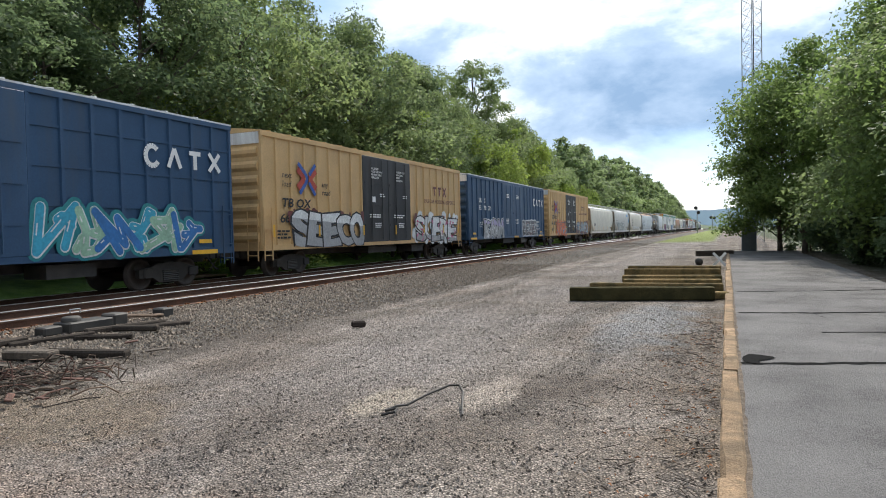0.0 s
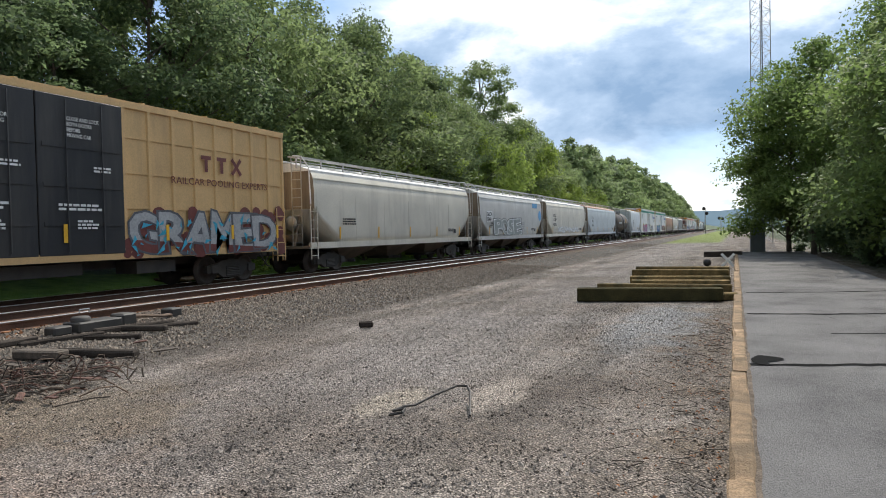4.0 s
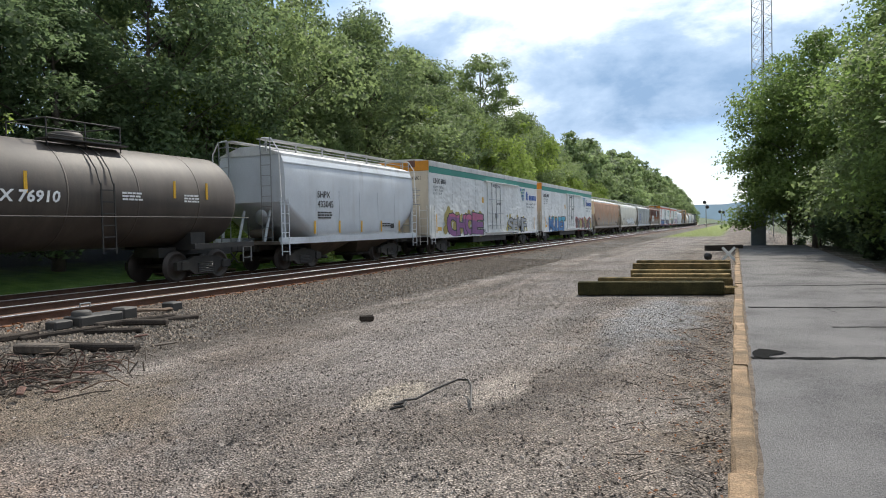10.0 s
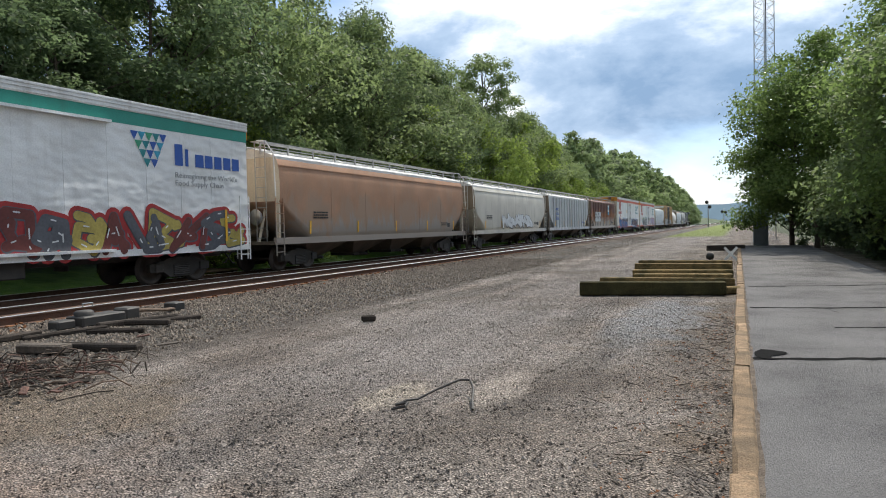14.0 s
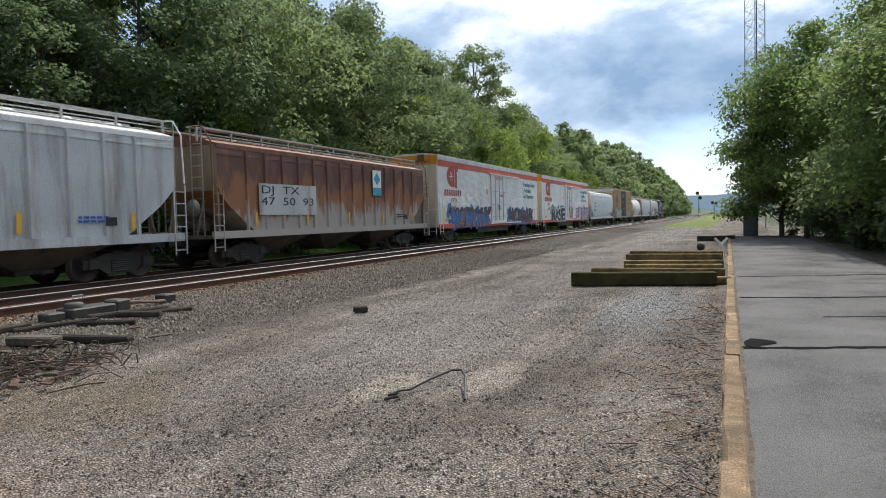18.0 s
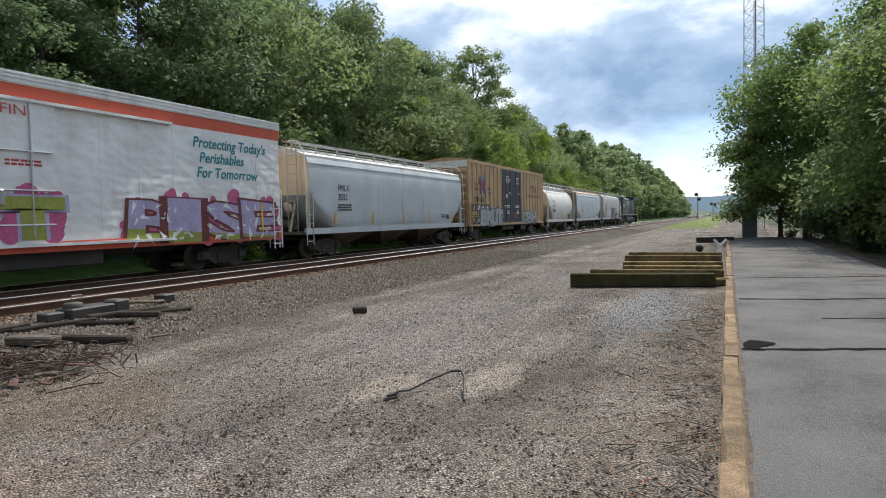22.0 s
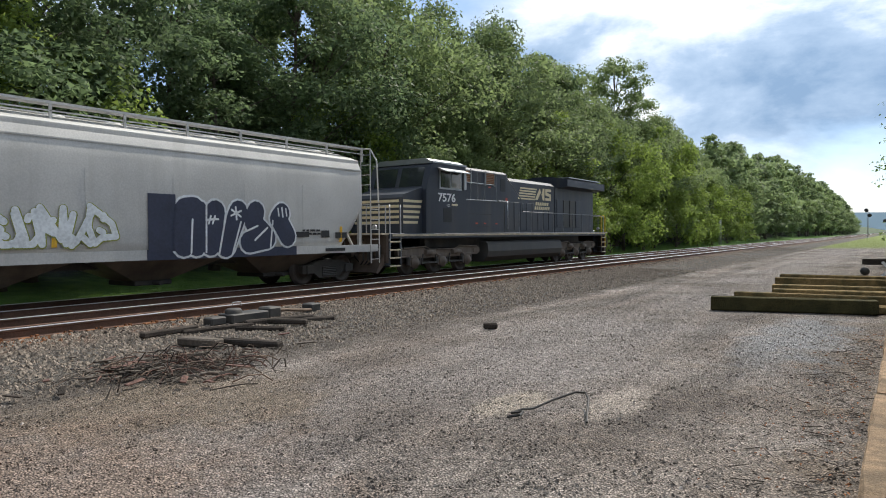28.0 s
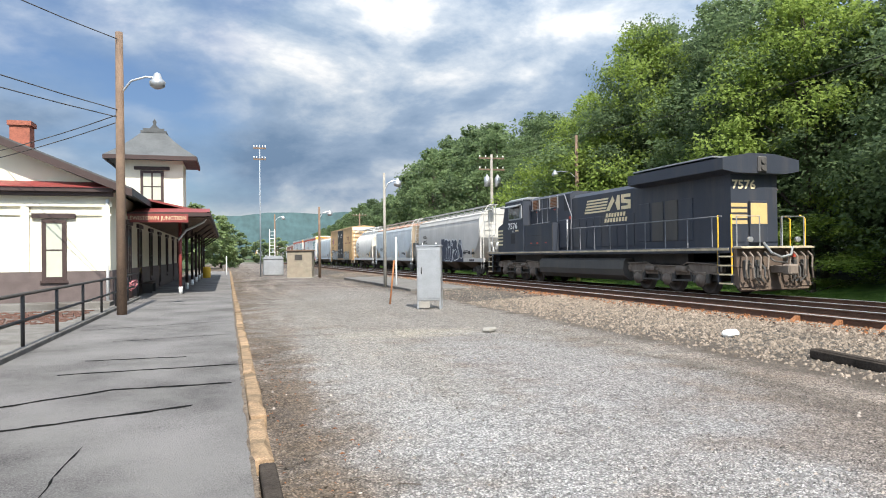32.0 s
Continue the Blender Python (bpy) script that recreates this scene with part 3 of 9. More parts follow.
def stones(name, material, count, zone, size, label, seed, bias=2.2):
    """Loose stones half sunk in the ground: jittered faceted lumps, all in one mesh."""
    rs = np.random.RandomState(seed)
    p = zone(rs, count)
    k = len(p)
    base = np.array([(1, 0, -0.5), (-1, 0, -0.5), (0, 1, -0.5), (0, -1, -0.5), (0.4, 0.1, 0.75), (-0.4, -0.1, 0.75)], float)
    tri = np.array([(0, 2, 4), (2, 5, 4), (2, 1, 5), (1, 3, 5), (3, 4, 5), (3, 0, 4)])
    s = size[0] + (size[1] - size[0]) * rs.rand(k, 1, 1) ** bias
    sh = base[None] * (0.7 + 0.6 * rs.rand(k, 6, 1)) + rs.uniform(-0.22, 0.22, (k, 6, 3))
    sh = sh * s * np.stack([0.8 + 0.5 * rs.rand(k), 0.8 + 0.5 * rs.rand(k), 0.55 + 0.35 * rs.rand(k)], 1)[:, None]
    a = rs.rand(k) * 2 * np.pi
    c, d = np.cos(a)[:, None], np.sin(a)[:, None]
    x, y = sh[..., 0] * c - sh[..., 1] * d, sh[..., 0] * d + sh[..., 1] * c
    z0 = np.array([ground_z(q[0], q[1]) for q in p])
    v = np.stack([x + p[:, :1], y + p[:, 1:2], sh[..., 2] + z0[:, None] + s[:, :, 0] * 0.25], -1).reshape(-1, 3)
    f = (tri[None] + (np.arange(k) * 6)[:, None, None]).reshape(-1, 3)
    me = bpy.data.meshes.new(name)
    me.from_pydata(v.tolist(), [], f.tolist())
    me.materials.append(M[material])
    o = new(name, me)
    tagged(o, label, name.replace("_", " "), kind="stuff")
    return o


def shoulder(rs, n):
    y = np.where(rs.rand(n) < 0.75, rs.uniform(-22, 30, n), rs.uniform(-60, 75, n))
    x = -11.15 + rs.beta(1.05, 1.5, n) * 4.0
    return np.stack([x, y], 1)


def railside(rs, n):
    return np.stack([-11.2 + 0.75 * rs.rand(n) ** 1.5, np.where(rs.rand(n) < 0.8, rs.uniform(-24, 5, n), rs.uniform(-45, 30, n))], 1)


def yard(rs, n):
    """Thinning out evenly with the distance from the yard's middle."""
    r = 0.3 + 32 * rs.rand(n) ** 1.6
    a = rs.uniform(-0.5, 0.5, n) * math.pi
    side = np.where(rs.rand(n) < 0.5, 1.0, -1.0)
    x, y = -r * np.cos(a), r * np.sin(a) * side
    x = np.where(x < -8.2 - 0.9 * rs.rand(n), -8.4 * rs.rand(n) ** 0.8 - 0.08, x)
    keep = x < -0.08
    return np.stack([x, y], 1)[keep]


def between(rs, n):
    return np.stack([rs.uniform(-18.3, -10.2, n), rs.uniform(-30, 40, n)], 1)


stones("ballast_stones", "stone", 70000, shoulder, (0.014, 0.040), "loose grey and tan crushed ballast stones beside the track", 5, 1.6)
stones("rusty_ballast", "rust", 5200, railside, (0.014, 0.040), "rust-stained ballast stones beside the near rail", 12, 1.5)
def sparse(rs, n):
    return np.stack([-0.15 - 8.0 * rs.rand(n), np.where(rs.rand(n) < 0.6, rs.uniform(2.5, 18, n), rs.uniform(-20, -2, n))], 1)


stones("loose_pebbles", "pebble", 6000, sparse, (0.006, 0.022), "loose dark and pale pebbles lying on the yard", 11)
stones("track_ballast", "tie", 9000, between, (0.025, 0.06), "dark oily ballast stones between the rails", 6)
stones("yard_gravel", "ground", 90000, yard, (0.007, 0.017), "small grey gravel scattered over the yard", 7)


# ---- tracks ----
RAIL = [(-0.07, 0), (0.07, 0), (0.07, 0.014), (0.012, 0.035), (0.009, 0.125), (0.036, 0.136), (0.036, 0.163), (0.028, 0.170), (-0.028, 0.170), (-0.036, 0.163), (-0.036, 0.136), (-0.009, 0.125), (-0.012, 0.035), (-0.07, 0.014)]


def track(name, cx, top, label, y_near):
    t = thing(name, label, "railway track", kind="structure")
    for sx in (-0.7525, 0.7525):
        rail = Mesh().prism([(cx + sx + u, top - 0.17 + w) for u, w in RAIL], -900, 1200).ob("rail", "railweb", t, "rusty steel rail")
        Mesh().box(cx + sx - 0.036, cx + sx + 0.036, -900, 1200, top - 0.008, top + 0.003).ob("rail_head", "steel", rail, "bright polished running surface")
    tie = Mesh().box(-1.3, 1.3, -0.11, 0.11, -0.16, 0, 0.012).data("tie", "tie")
    rs = random.Random(int(top * 100))
    far = Mesh()
    y = -160.0
    while y < 260:
        if y_near[0] < y < y_near[1]:
            shared("tie", tie, t, pose(cx + rs.uniform(-0.03, 0.03), y, top - 0.168, 0, 0, rs.uniform(-0.7, 0.7)))
        else:
            far.box(cx - 1.3, cx + 1.3, y - 0.11, y + 0.11, top - 0.33, top - 0.168)
        y += 0.52
    tagged(far.ob("ties_far", "tie", t), kind="stuff")
    return t


near_track = track("track_near", NEAR_X, RAIL_NEAR, "empty railway track with rusty rails on dark timber ties", (-45, 75))
track("track_far", FAR_X, RAIL_FAR, "railway track under the passing train, shiny rails", (-20, 30))

plate = Mesh().box(-0.17, 0.17, -0.10, 0.10, 0, 0.022).box(-0.13, -0.09, -0.075, -0.045, 0.02, 0.055).box(0.09, 0.13, 0.045, 0.075, 0.02, 0.055).data("tie_plate", "rust")
anchor = Mesh().box(-0.16, -0.075, -0.02, 0.02, 0.0, 0.03).box(-0.075, 0.10, -0.014, 0.014, -0.02, 0.0).box(0.075, 0.13, -0.02, 0.02, 0.0, 0.05).data("rail_anchor", "rust")
brace = Mesh().prism([(0.075, 0), (0.24, 0), (0.24, 0.03), (0.10, 0.125), (0.075, 0.125)], -0.06, 0.06).data("rail_brace", "rust")
y, k = -45.0, 0
while y < 40:
    yy = -160 + 0.52 * round((y + 160) / 0.52)
    shared("tie_plate", plate, near_track, pose(NEAR_X + 0.7525, yy, RAIL_NEAR - 0.17))
    shared("rail_anchor", anchor, near_track, pose(NEAR_X + 0.7525, yy + 0.15, RAIL_NEAR - 0.17))
    if -12 < yy < -0.5 and k % 2 == 0:
        shared("rail_brace", brace, near_track, pose(NEAR_X + 0.7525, yy, RAIL_NEAR - 0.165))
    y += 0.52
    k += 1


# ---- trees ----
def crown_mesh(name, material, seed, height, radius, base, leaves, leaf, masses, droop=0.0, sub=16, spray=0.0):
    """Leaves in small flat clumps over the outsides of several leaf masses: an uneven crown with dark gaps."""
    rs = np.random.RandomState(seed)
    cl = []
    big = []
    for i in range(masses):
        u = (i + rs.rand()) / masses
        h = base + (height - base) * (0.06 + 0.86 * u)
        env = radius * (0.52 + 0.62 * np.sin(np.pi * min(1, 0.16 + u * 0.78)) ** 0.9) * (1.0 if u < 0.7 else 1 - (u - 0.7) * 2.3)
        a = i * 2.399 + rs.uniform(-0.6, 0.6)
        r = env * (0.42 + 0.50 * rs.rand()) * (0.25 if i == masses - 1 else 1.0)
        s = radius * (0.26 + 0.20 * rs.rand()) * (1.0 if u < 0.75 else 0.78)
        big.append((r * np.cos(a), r * np.sin(a), h - droop * r * 0.4, s))
    for x, y, z, s in big:
        for k in range(sub):
            g = rs.normal(size=3) + np.array([0.35 * x / radius, 0.35 * y / radius, 0.55])
            g /= np.linalg.norm(g)
            d = s * (0.55 + 0.65 * rs.rand())
            px, py, pz = x + g[0] * d, y + g[1] * d, z + g[2] * d * 0.8
            pz -= droop * 0.35 * max(0.0, np.hypot(px, py) - np.hypot(x, y))
            cl.append((px, py, min(pz, height * 0.985), s * (0.30 + 0.30 * rs.rand())))
        cl.append((x, y, z, s * 1.05))
    cl = np.array(cl)
    w = np.minimum(cl[:, 3], 0.62 * radius * 0.36) ** 1.6
    pick = rs.choice(len(cl), leaves, p=w / w.sum())
    g = rs.normal(size=(leaves, 3))
    g /= np.linalg.norm(g, axis=1)[:, None]
    rr = rs.rand(leaves) ** 0.42
    off = g * rr[:, None] * cl[pick, 3:4] * np.array([1.15, 1.15, 0.72])
    if spray:
        out = cl[pick, :3] * np.array([1, 1, 0.0])
        out /= np.linalg.norm(out, axis=1)[:, None] + 1e-6
        along = (off * out).sum(1, keepdims=True)
        off = off + out * along * spray - np.array([0, 0, 1]) * np.abs(along) * spray * 0.45
    c = cl[pick, :3] + off
    nrm = g * 0.6 + rs.normal(size=(leaves, 3)) * 0.5 + np.array([0, 0, 0.65])
    nrm /= np.linalg.norm(nrm, axis=1)[:, None]
    t = np.cross(nrm, rs.normal(size=(leaves, 3)))
    t /= np.linalg.norm(t, axis=1)[:, None]
    b = np.cross(nrm, t)
    s = leaf * (0.6 + 0.8 * rs.rand(leaves))[:, None]
    wd = s * 0.62
    p0, p2 = c - t * s, c + t * s - nrm * s * 0.25
    p1, p3 = c + b * wd, c - b * wd
    v = np.stack([p0 + b * wd * 0.3, p1 * 0.4 + p2 * 0.6 + b * wd * 0.5, p3], 1).reshape(-1, 3)
    f = (np.arange(leaves) * 3)[:, None] + np.array([0, 1, 2])
    me = bpy.data.meshes.new(name)
    me.from_pydata(v.tolist(), [], f.tolist())
    me.materials.append(M[material])
    return me, np.array(big)


def tree(name, label, material, seed, height, radius, base, leaves, leaf, masses, trunk=0.2, droop=0.0, lean=0.0, sub=16, spray=0.0):
    t = thing(name, label, "tree")
    me, cl = crown_mesh("crown", material, seed, height, radius, base, leaves, leaf, masses, droop, sub, spray)
    shared("crown", me, t)
    m = Mesh()
    pts = [(lean * u + 0.25 * math.sin(u * 5 + seed) * u, 0.2 * math.sin(u * 4 + seed * 2) * u, -0.4 + (height * 0.86 + 0.4) * u) for u in (0, 0.12, 0.3, 0.5, 0.75, 1)]
    rad = [trunk * q for q in (1.35, 1.0, 0.85, 0.62, 0.35, 0.08)]
    for i in range(5):
        m.tube(pts[i], pts[i + 1], rad[i], 8, rad[i + 1])
    for q in cl[:: max(1, len(cl) // 24)]:
        h = max(base * 0.6, q[2] - math.hypot(q[0], q[1]) * 0.75)
        u = min(0.9, (h + 0.4) / (height * 0.86 + 0.4))
        s = Vector(pts[0]).lerp(Vector(pts[-1]), u)
        mid = s.lerp(Vector(q[:3]), 0.5) + Vector((0, 0, 0.3))
        m.tube(s, mid, trunk * 0.30, 5, trunk * 0.18)
        m.tube(mid, q[:3], trunk * 0.18, 5, trunk * 0.05)
    m.ob("trunk", "bark", t)
    return t


# height of the wood's skyline above the rails, seen along its near edge
SKYLINE = ((-185, 10.2), (-154, 12.2), (-135, 13.2), (-107, 12.7), (-97, 14.4), (-90, 16.2), (-83, 17.0), (-71, 17.3), (-61, 16.8), (-56, 15.3), (-51, 14.6), (-47, 13.0), (-42, 13.7), (-39.5, 14.2), (-38.5, 17.2), (-35, 16.8), (-30, 17.0), (-10, 17.0), (10, 16.5), (26, 17.0), (36, 18.6), (40, 17.0), (42, 16.4), (45, 18.8), (50, 18.4), (55, 17.6), (59, 17.3), (62, 15.6), (75, 15.6), (85, 17.0), (88, 17.4), (97, 15.5), (105, 14.2), (112, 18.4), (135, 19.0), (171, 20.8), (230, 21.6), (315, 20.9), (405, 16.6), (460, 11.0))


def skyline(x, y):
    """Height of a treetop at x, y that just reaches the skyline."""
    k = abs(x) / 26.0
    q = y / k
    h = SKYLINE[-1][1] if q > 0 else SKYLINE[0][1]
    for (y0, h0), (y1, h1) in zip(SKYLINE, SKYLINE[1:]):
        if y0 <= q <= y1:
            h = h0 + (h1 - h0) * (q - y0) / (y1 - y0)
            break
    return 1.6 + (h - 1.6) * k


def plant_woods():
    """The wood along the far side of the line: a near edge, a taller row behind, and low bushes in front."""
    rs = random.Random(41)
    dark = "tall broadleaf tree in full dark green summer leaf"
    kinds = []
    for i, (mt, h, r) in enumerate((("leaf", 16.0, 4.3), ("leaf", 15.0, 4.7), ("leaf2", 17.0, 4.3), ("leaf2", 14.5, 4.5), ("leaf", 18.0, 4.5))):
        k = tree("tree", dark, mt, 100 + i, h, r, 1.0, 25000, 0.130, 24 + 2 * i, 0.22)
        k["tall"] = h
        kinds.append(k)
    bright = []
    for i in range(2):
        k = tree("tree", "young tree with bright yellow-green leaves at the wood's edge", "leaf3", 120 + i, 7.0 + 2.0 * i, 3.0 + 0.4 * i, 0.2, 11000, 0.125, 13, 0.12)
        k["tall"] = 7.0 + 2.0 * i
        bright.append(k)
    small = []
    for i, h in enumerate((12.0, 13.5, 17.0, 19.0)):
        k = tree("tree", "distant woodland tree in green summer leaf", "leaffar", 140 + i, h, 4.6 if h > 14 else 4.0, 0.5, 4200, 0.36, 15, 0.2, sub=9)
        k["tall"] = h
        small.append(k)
    shady = []
    for i, h in enumerate((14.0, 17.0)):
        k = tree("tree", "woodland tree in dark blue-green summer leaf", "leaf", 150 + i, h, 4.5, 0.5, 9000, 0.22, 18, 0.2, sub=12)
        k["tall"] = h
        shady.append(k)
    for k in kinds + bright + small + shady:
        k.matrix_basis = pose(-40, -62 - 5 * (kinds + bright + small + shady).index(k), 2.2)

    def put(src, x, y, turn, top=None, wide=1.0):
        z = ground_z(x, y) - 0.1
        s = ((top if top else src["tall"] + z) - z) / src["tall"]
        w = max(0.8, min(1.3, s ** 0.5)) * wide
        o = copy_thing(src, pose(x, y, z, 0, 0, turn))
        o.scale = (w, w, s)
        tagged(o, group="wood beside the line")

    y = -58.0
    while y < 104:
        x = -25.6 + rs.uniform(-1.2, 1.2)
        # paler leaf kinds beyond y 26: the veil of haze put into leaf colour
        put(rs.choice(kinds[2:4] if y > 26 else (kinds[0], kinds[1], kinds[4])), x, y, rs.uniform(0, 360), skyline(x, y) * (rs.uniform(0.90, 1.0) if rs.random() < 0.45 else rs.uniform(0.66, 0.88)), rs.uniform(0.85, 1.25))
        x = -32 + rs.uniform(-2, 2)
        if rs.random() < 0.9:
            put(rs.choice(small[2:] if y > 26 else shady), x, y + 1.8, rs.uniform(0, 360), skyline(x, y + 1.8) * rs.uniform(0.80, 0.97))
        y += rs.uniform(2.9, 5.0)
    for x, yy, src in ((-26.2, 45.3, kinds[4]), (-25.6, 37.0, kinds[2]), (-26.0, -37.6, kinds[4]), (-26.2, 88, kinds[0]), (-25.8, 56.5, kinds[0])):
        put(src, x, yy, rs.uniform(0, 360), skyline(x, yy), 0.85)
    for bx, by, h in ((-22.6, 44, 7.5), (-22.5, 49, 11.0), (-22.8, 54.5, 10.0), (-22.4, 60, 12.0), (-22.9, 65, 9.0), (-22.5, 70, 11.0), (-23.2, 76, 13.5), (-22.7, 83, 11.0), (-22.5, 92, 10.5), (-22.6, 101, 9.5), (-22.8, 112, 9.0), (-22.7, 39, 4.5), (-22.7, -46, 9.5), (-22.4, -41, 7.5), (-22.6, 31, 3.2), (-22.4, 24, 2.6), (-22.4, -22, 3.0), (-23.4, 9.5, 9.5), (-23.4, 25.5, 9.5)):
        put(rs.choice(bright), bx, by, rs.uniform(0, 360), h)
    # sunlit crowns of the wood: the sunlight is put in as yellower leaf colour
    tall = tree("tree", "tall tree with sunlit yellow-green leaves", "leaf3", 126, 14.5, 4.2, 1.5, 26000, 0.112, 26, 0.2)
    tall["tall"] = 14.5
    tall.matrix_basis = pose(-24.8, -24.5, 0)
    put(tall, -25.2, -37.5, 75, 16.6)
    put(tall, -25.0, -43.5, 40, 13.6)
    for x, yy in ((16, 330), (25, 340), (35, 350), (46, 365), (60, 370)):
        put(small[1], x, yy, rs.uniform(0, 360), 9.0)
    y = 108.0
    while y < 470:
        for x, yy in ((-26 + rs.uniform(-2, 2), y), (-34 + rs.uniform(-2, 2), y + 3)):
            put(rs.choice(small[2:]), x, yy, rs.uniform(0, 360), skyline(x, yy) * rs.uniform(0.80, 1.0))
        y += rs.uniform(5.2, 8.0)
    y = -62.0
    while y > -190:
        for x, yy in ((-24.8 + rs.uniform(-1.6, 1.6), y), (-32 + rs.uniform(-2, 2), y - 3)):
            put(rs.choice(shady), x, yy, rs.uniform(0, 360), skyline(x, yy) * rs.uniform(0.82, 1.0))
        y -= rs.uniform(4.5, 7.0)
    for x, yy, top in FAR_SOUTH:
        put(small[0], x, yy, rs.uniform(0, 360), top)
    lone = tree("tree", "tall open-crowned tree standing above the wood", "leaf2", 133, 20.8, 3.9, 13.6, 11000, 0.15, 13, 0.25, sub=11)
    lone.matrix_basis = pose(-26, 71.5, 0.2)
    # trees beyond the platform end
    for i, (x, yy, h, r, mt) in enumerate(((4.0, 42.5, 12.4, 3.7, "leaf4"), (2.9, 44.5, 10.6, 2.5, "leaf4"), (7.0, 37, 12.6, 3.8, "leaf4"), (6.8, 31, 10.6, 3.3, "leaf2"), (8.2, 26, 10.2, 3.6, "leaf4"), (9.5, 33, 13.5, 3.8, "leaf4"), (7.6, 21.5, 8.0, 3.0, "leaf2"), (11, 23, 11, 3.6, "leaf4"), (11, 43, 13, 4.0, "leaf2"))):
        t = tree("tree", "leafy tree with long drooping sprays at the platform end", mt, 160 + i, h, r, 1.3, 30000, 0.115, 34, 0.13, 0.30, sub=22, spray=0.6)
        t.matrix_basis = pose(x, yy, 0, 0, 0, 40 * i)
        tagged(t, group="trees beside the platform")
    for i, (x, yy) in enumerate(((5.2, 36), (5.6, 29), (6.0, 24), (7.5, 19), (6.2, 40), (4.6, 45.5), (8.4, 45), (6.4, 33), (9.0, 29))):
        t = tree("bush", "dense dark undergrowth beneath the platform trees", "leaf", 180 + i, 3.6, 2.0, 0.0, 6500, 0.12, 11, 0.05)
        t.matrix_basis = pose(x, yy, 0)
        tagged(t, category="bush")


# low trees beyond the yard's south end
FAR_SOUTH = ((1.2, -106, 8.0), (4.5, -99, 9.2), (8, -93, 9.0), (-0.6, -128, 6.8), (-8, -172, 6.0), (3, -135, 8.0), (13, -88, 9.0), (-13, -190, 7.0))
plant_woods()


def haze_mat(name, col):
    """Far hills with the bright haze before them put into the material as a glow."""
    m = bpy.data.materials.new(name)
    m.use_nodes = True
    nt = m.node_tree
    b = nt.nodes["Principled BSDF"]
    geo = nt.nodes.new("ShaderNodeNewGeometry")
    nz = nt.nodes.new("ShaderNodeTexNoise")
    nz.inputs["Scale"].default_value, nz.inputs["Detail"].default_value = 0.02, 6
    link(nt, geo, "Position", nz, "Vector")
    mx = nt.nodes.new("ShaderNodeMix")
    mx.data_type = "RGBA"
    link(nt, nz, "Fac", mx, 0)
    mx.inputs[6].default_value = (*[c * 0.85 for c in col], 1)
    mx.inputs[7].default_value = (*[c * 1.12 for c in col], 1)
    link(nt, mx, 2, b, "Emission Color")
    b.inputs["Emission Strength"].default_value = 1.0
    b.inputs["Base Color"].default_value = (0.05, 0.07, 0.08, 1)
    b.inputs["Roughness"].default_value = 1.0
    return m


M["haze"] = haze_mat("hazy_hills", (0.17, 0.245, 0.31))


def ridge(name, y, x0, x1, prof, label, material="backdrop"):
    m = Mesh()
    n = len(prof)
    v = []
    for i, h in enumerate(prof):
        x = x0 + (x1 - x0) * i / (n - 1)
        v += [(x, y, -40), (x, y, h), (x, y + (600 if y > 0 else -600), -40)]
    f = []
    for i in range(n - 1):
        a = 3 * i
        f += [(a, a + 3, a + 4, a + 1), (a + 1, a + 4, a + 5, a + 2)]
    tagged(m.add(v, f, True).ob(name, material), label, "hills", kind="structure")


rq = random.Random(9)
# distance haze is in both ridges' colour; the north one glows with it
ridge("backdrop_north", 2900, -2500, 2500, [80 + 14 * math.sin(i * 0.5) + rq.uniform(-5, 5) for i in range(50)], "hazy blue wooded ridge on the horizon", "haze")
ridge("backdrop_south", -2900, -2600, 2600, [165 + 22 * math.sin(i * 0.33 + 1.0) + rq.uniform(-6, 6) for i in range(50)], "hazy blue-green wooded ridge on the horizon")

# ---- rolling stock ----
def paint(name, col, dirt=GRIME, amount=0.25, rough=0.6, streak=0.12, scale=1.6, var=0.12, wave=0.0):
    M[name] = mat(name, col, rough, 0.0, var=var, scale=0.8, fine=25, bump=0.06, dirt=dirt, dirt_amount=amount, dirt_scale=scale, streak=streak, wave=wave)


paint("car_blue", (0.026, 0.074, 0.152), (0.055, 0.080, 0.115), 0.25)
paint("car_yellow", (0.62, 0.405, 0.185), (0.44, 0.28, 0.14), 0.22)
paint("car_yellow_worn", (0.54, 0.36, 0.18), (0.30, 0.20, 0.12), 0.4)
paint("car_black", (0.018, 0.019, 0.022), (0.06, 0.055, 0.05), 0.3)
paint("car_white", (0.78, 0.78, 0.76), (0.52, 0.50, 0.46), 0.15, wave=0.07)
paint("hopper_light", (0.62, 0.585, 0.50), (0.40, 0.37, 0.32), 0.2)
paint("hopper_grey", (0.52, 0.515, 0.49), (0.38, 0.365, 0.34), 0.2)
paint("hopper_blue", (0.51, 0.55, 0.57), (0.38, 0.37, 0.35), 0.15)
paint("hopper_white", (0.64, 0.62, 0.575), (0.44, 0.42, 0.38), 0.16)
paint("hopper_pale", (0.62, 0.65, 0.68), (0.44, 0.44, 0.43), 0.14)
paint("hopper_ash", (0.50, 0.485, 0.455), (0.38, 0.365, 0.335), 0.18)
paint("hopper_tan", (0.42, 0.24, 0.14), (0.24, 0.21, 0.18), 0.55, scale=0.9, streak=0.6)
paint("hopper_brown", (0.135, 0.052, 0.040), (0.30, 0.135, 0.06), 0.42, scale=2.6, streak=0.12)
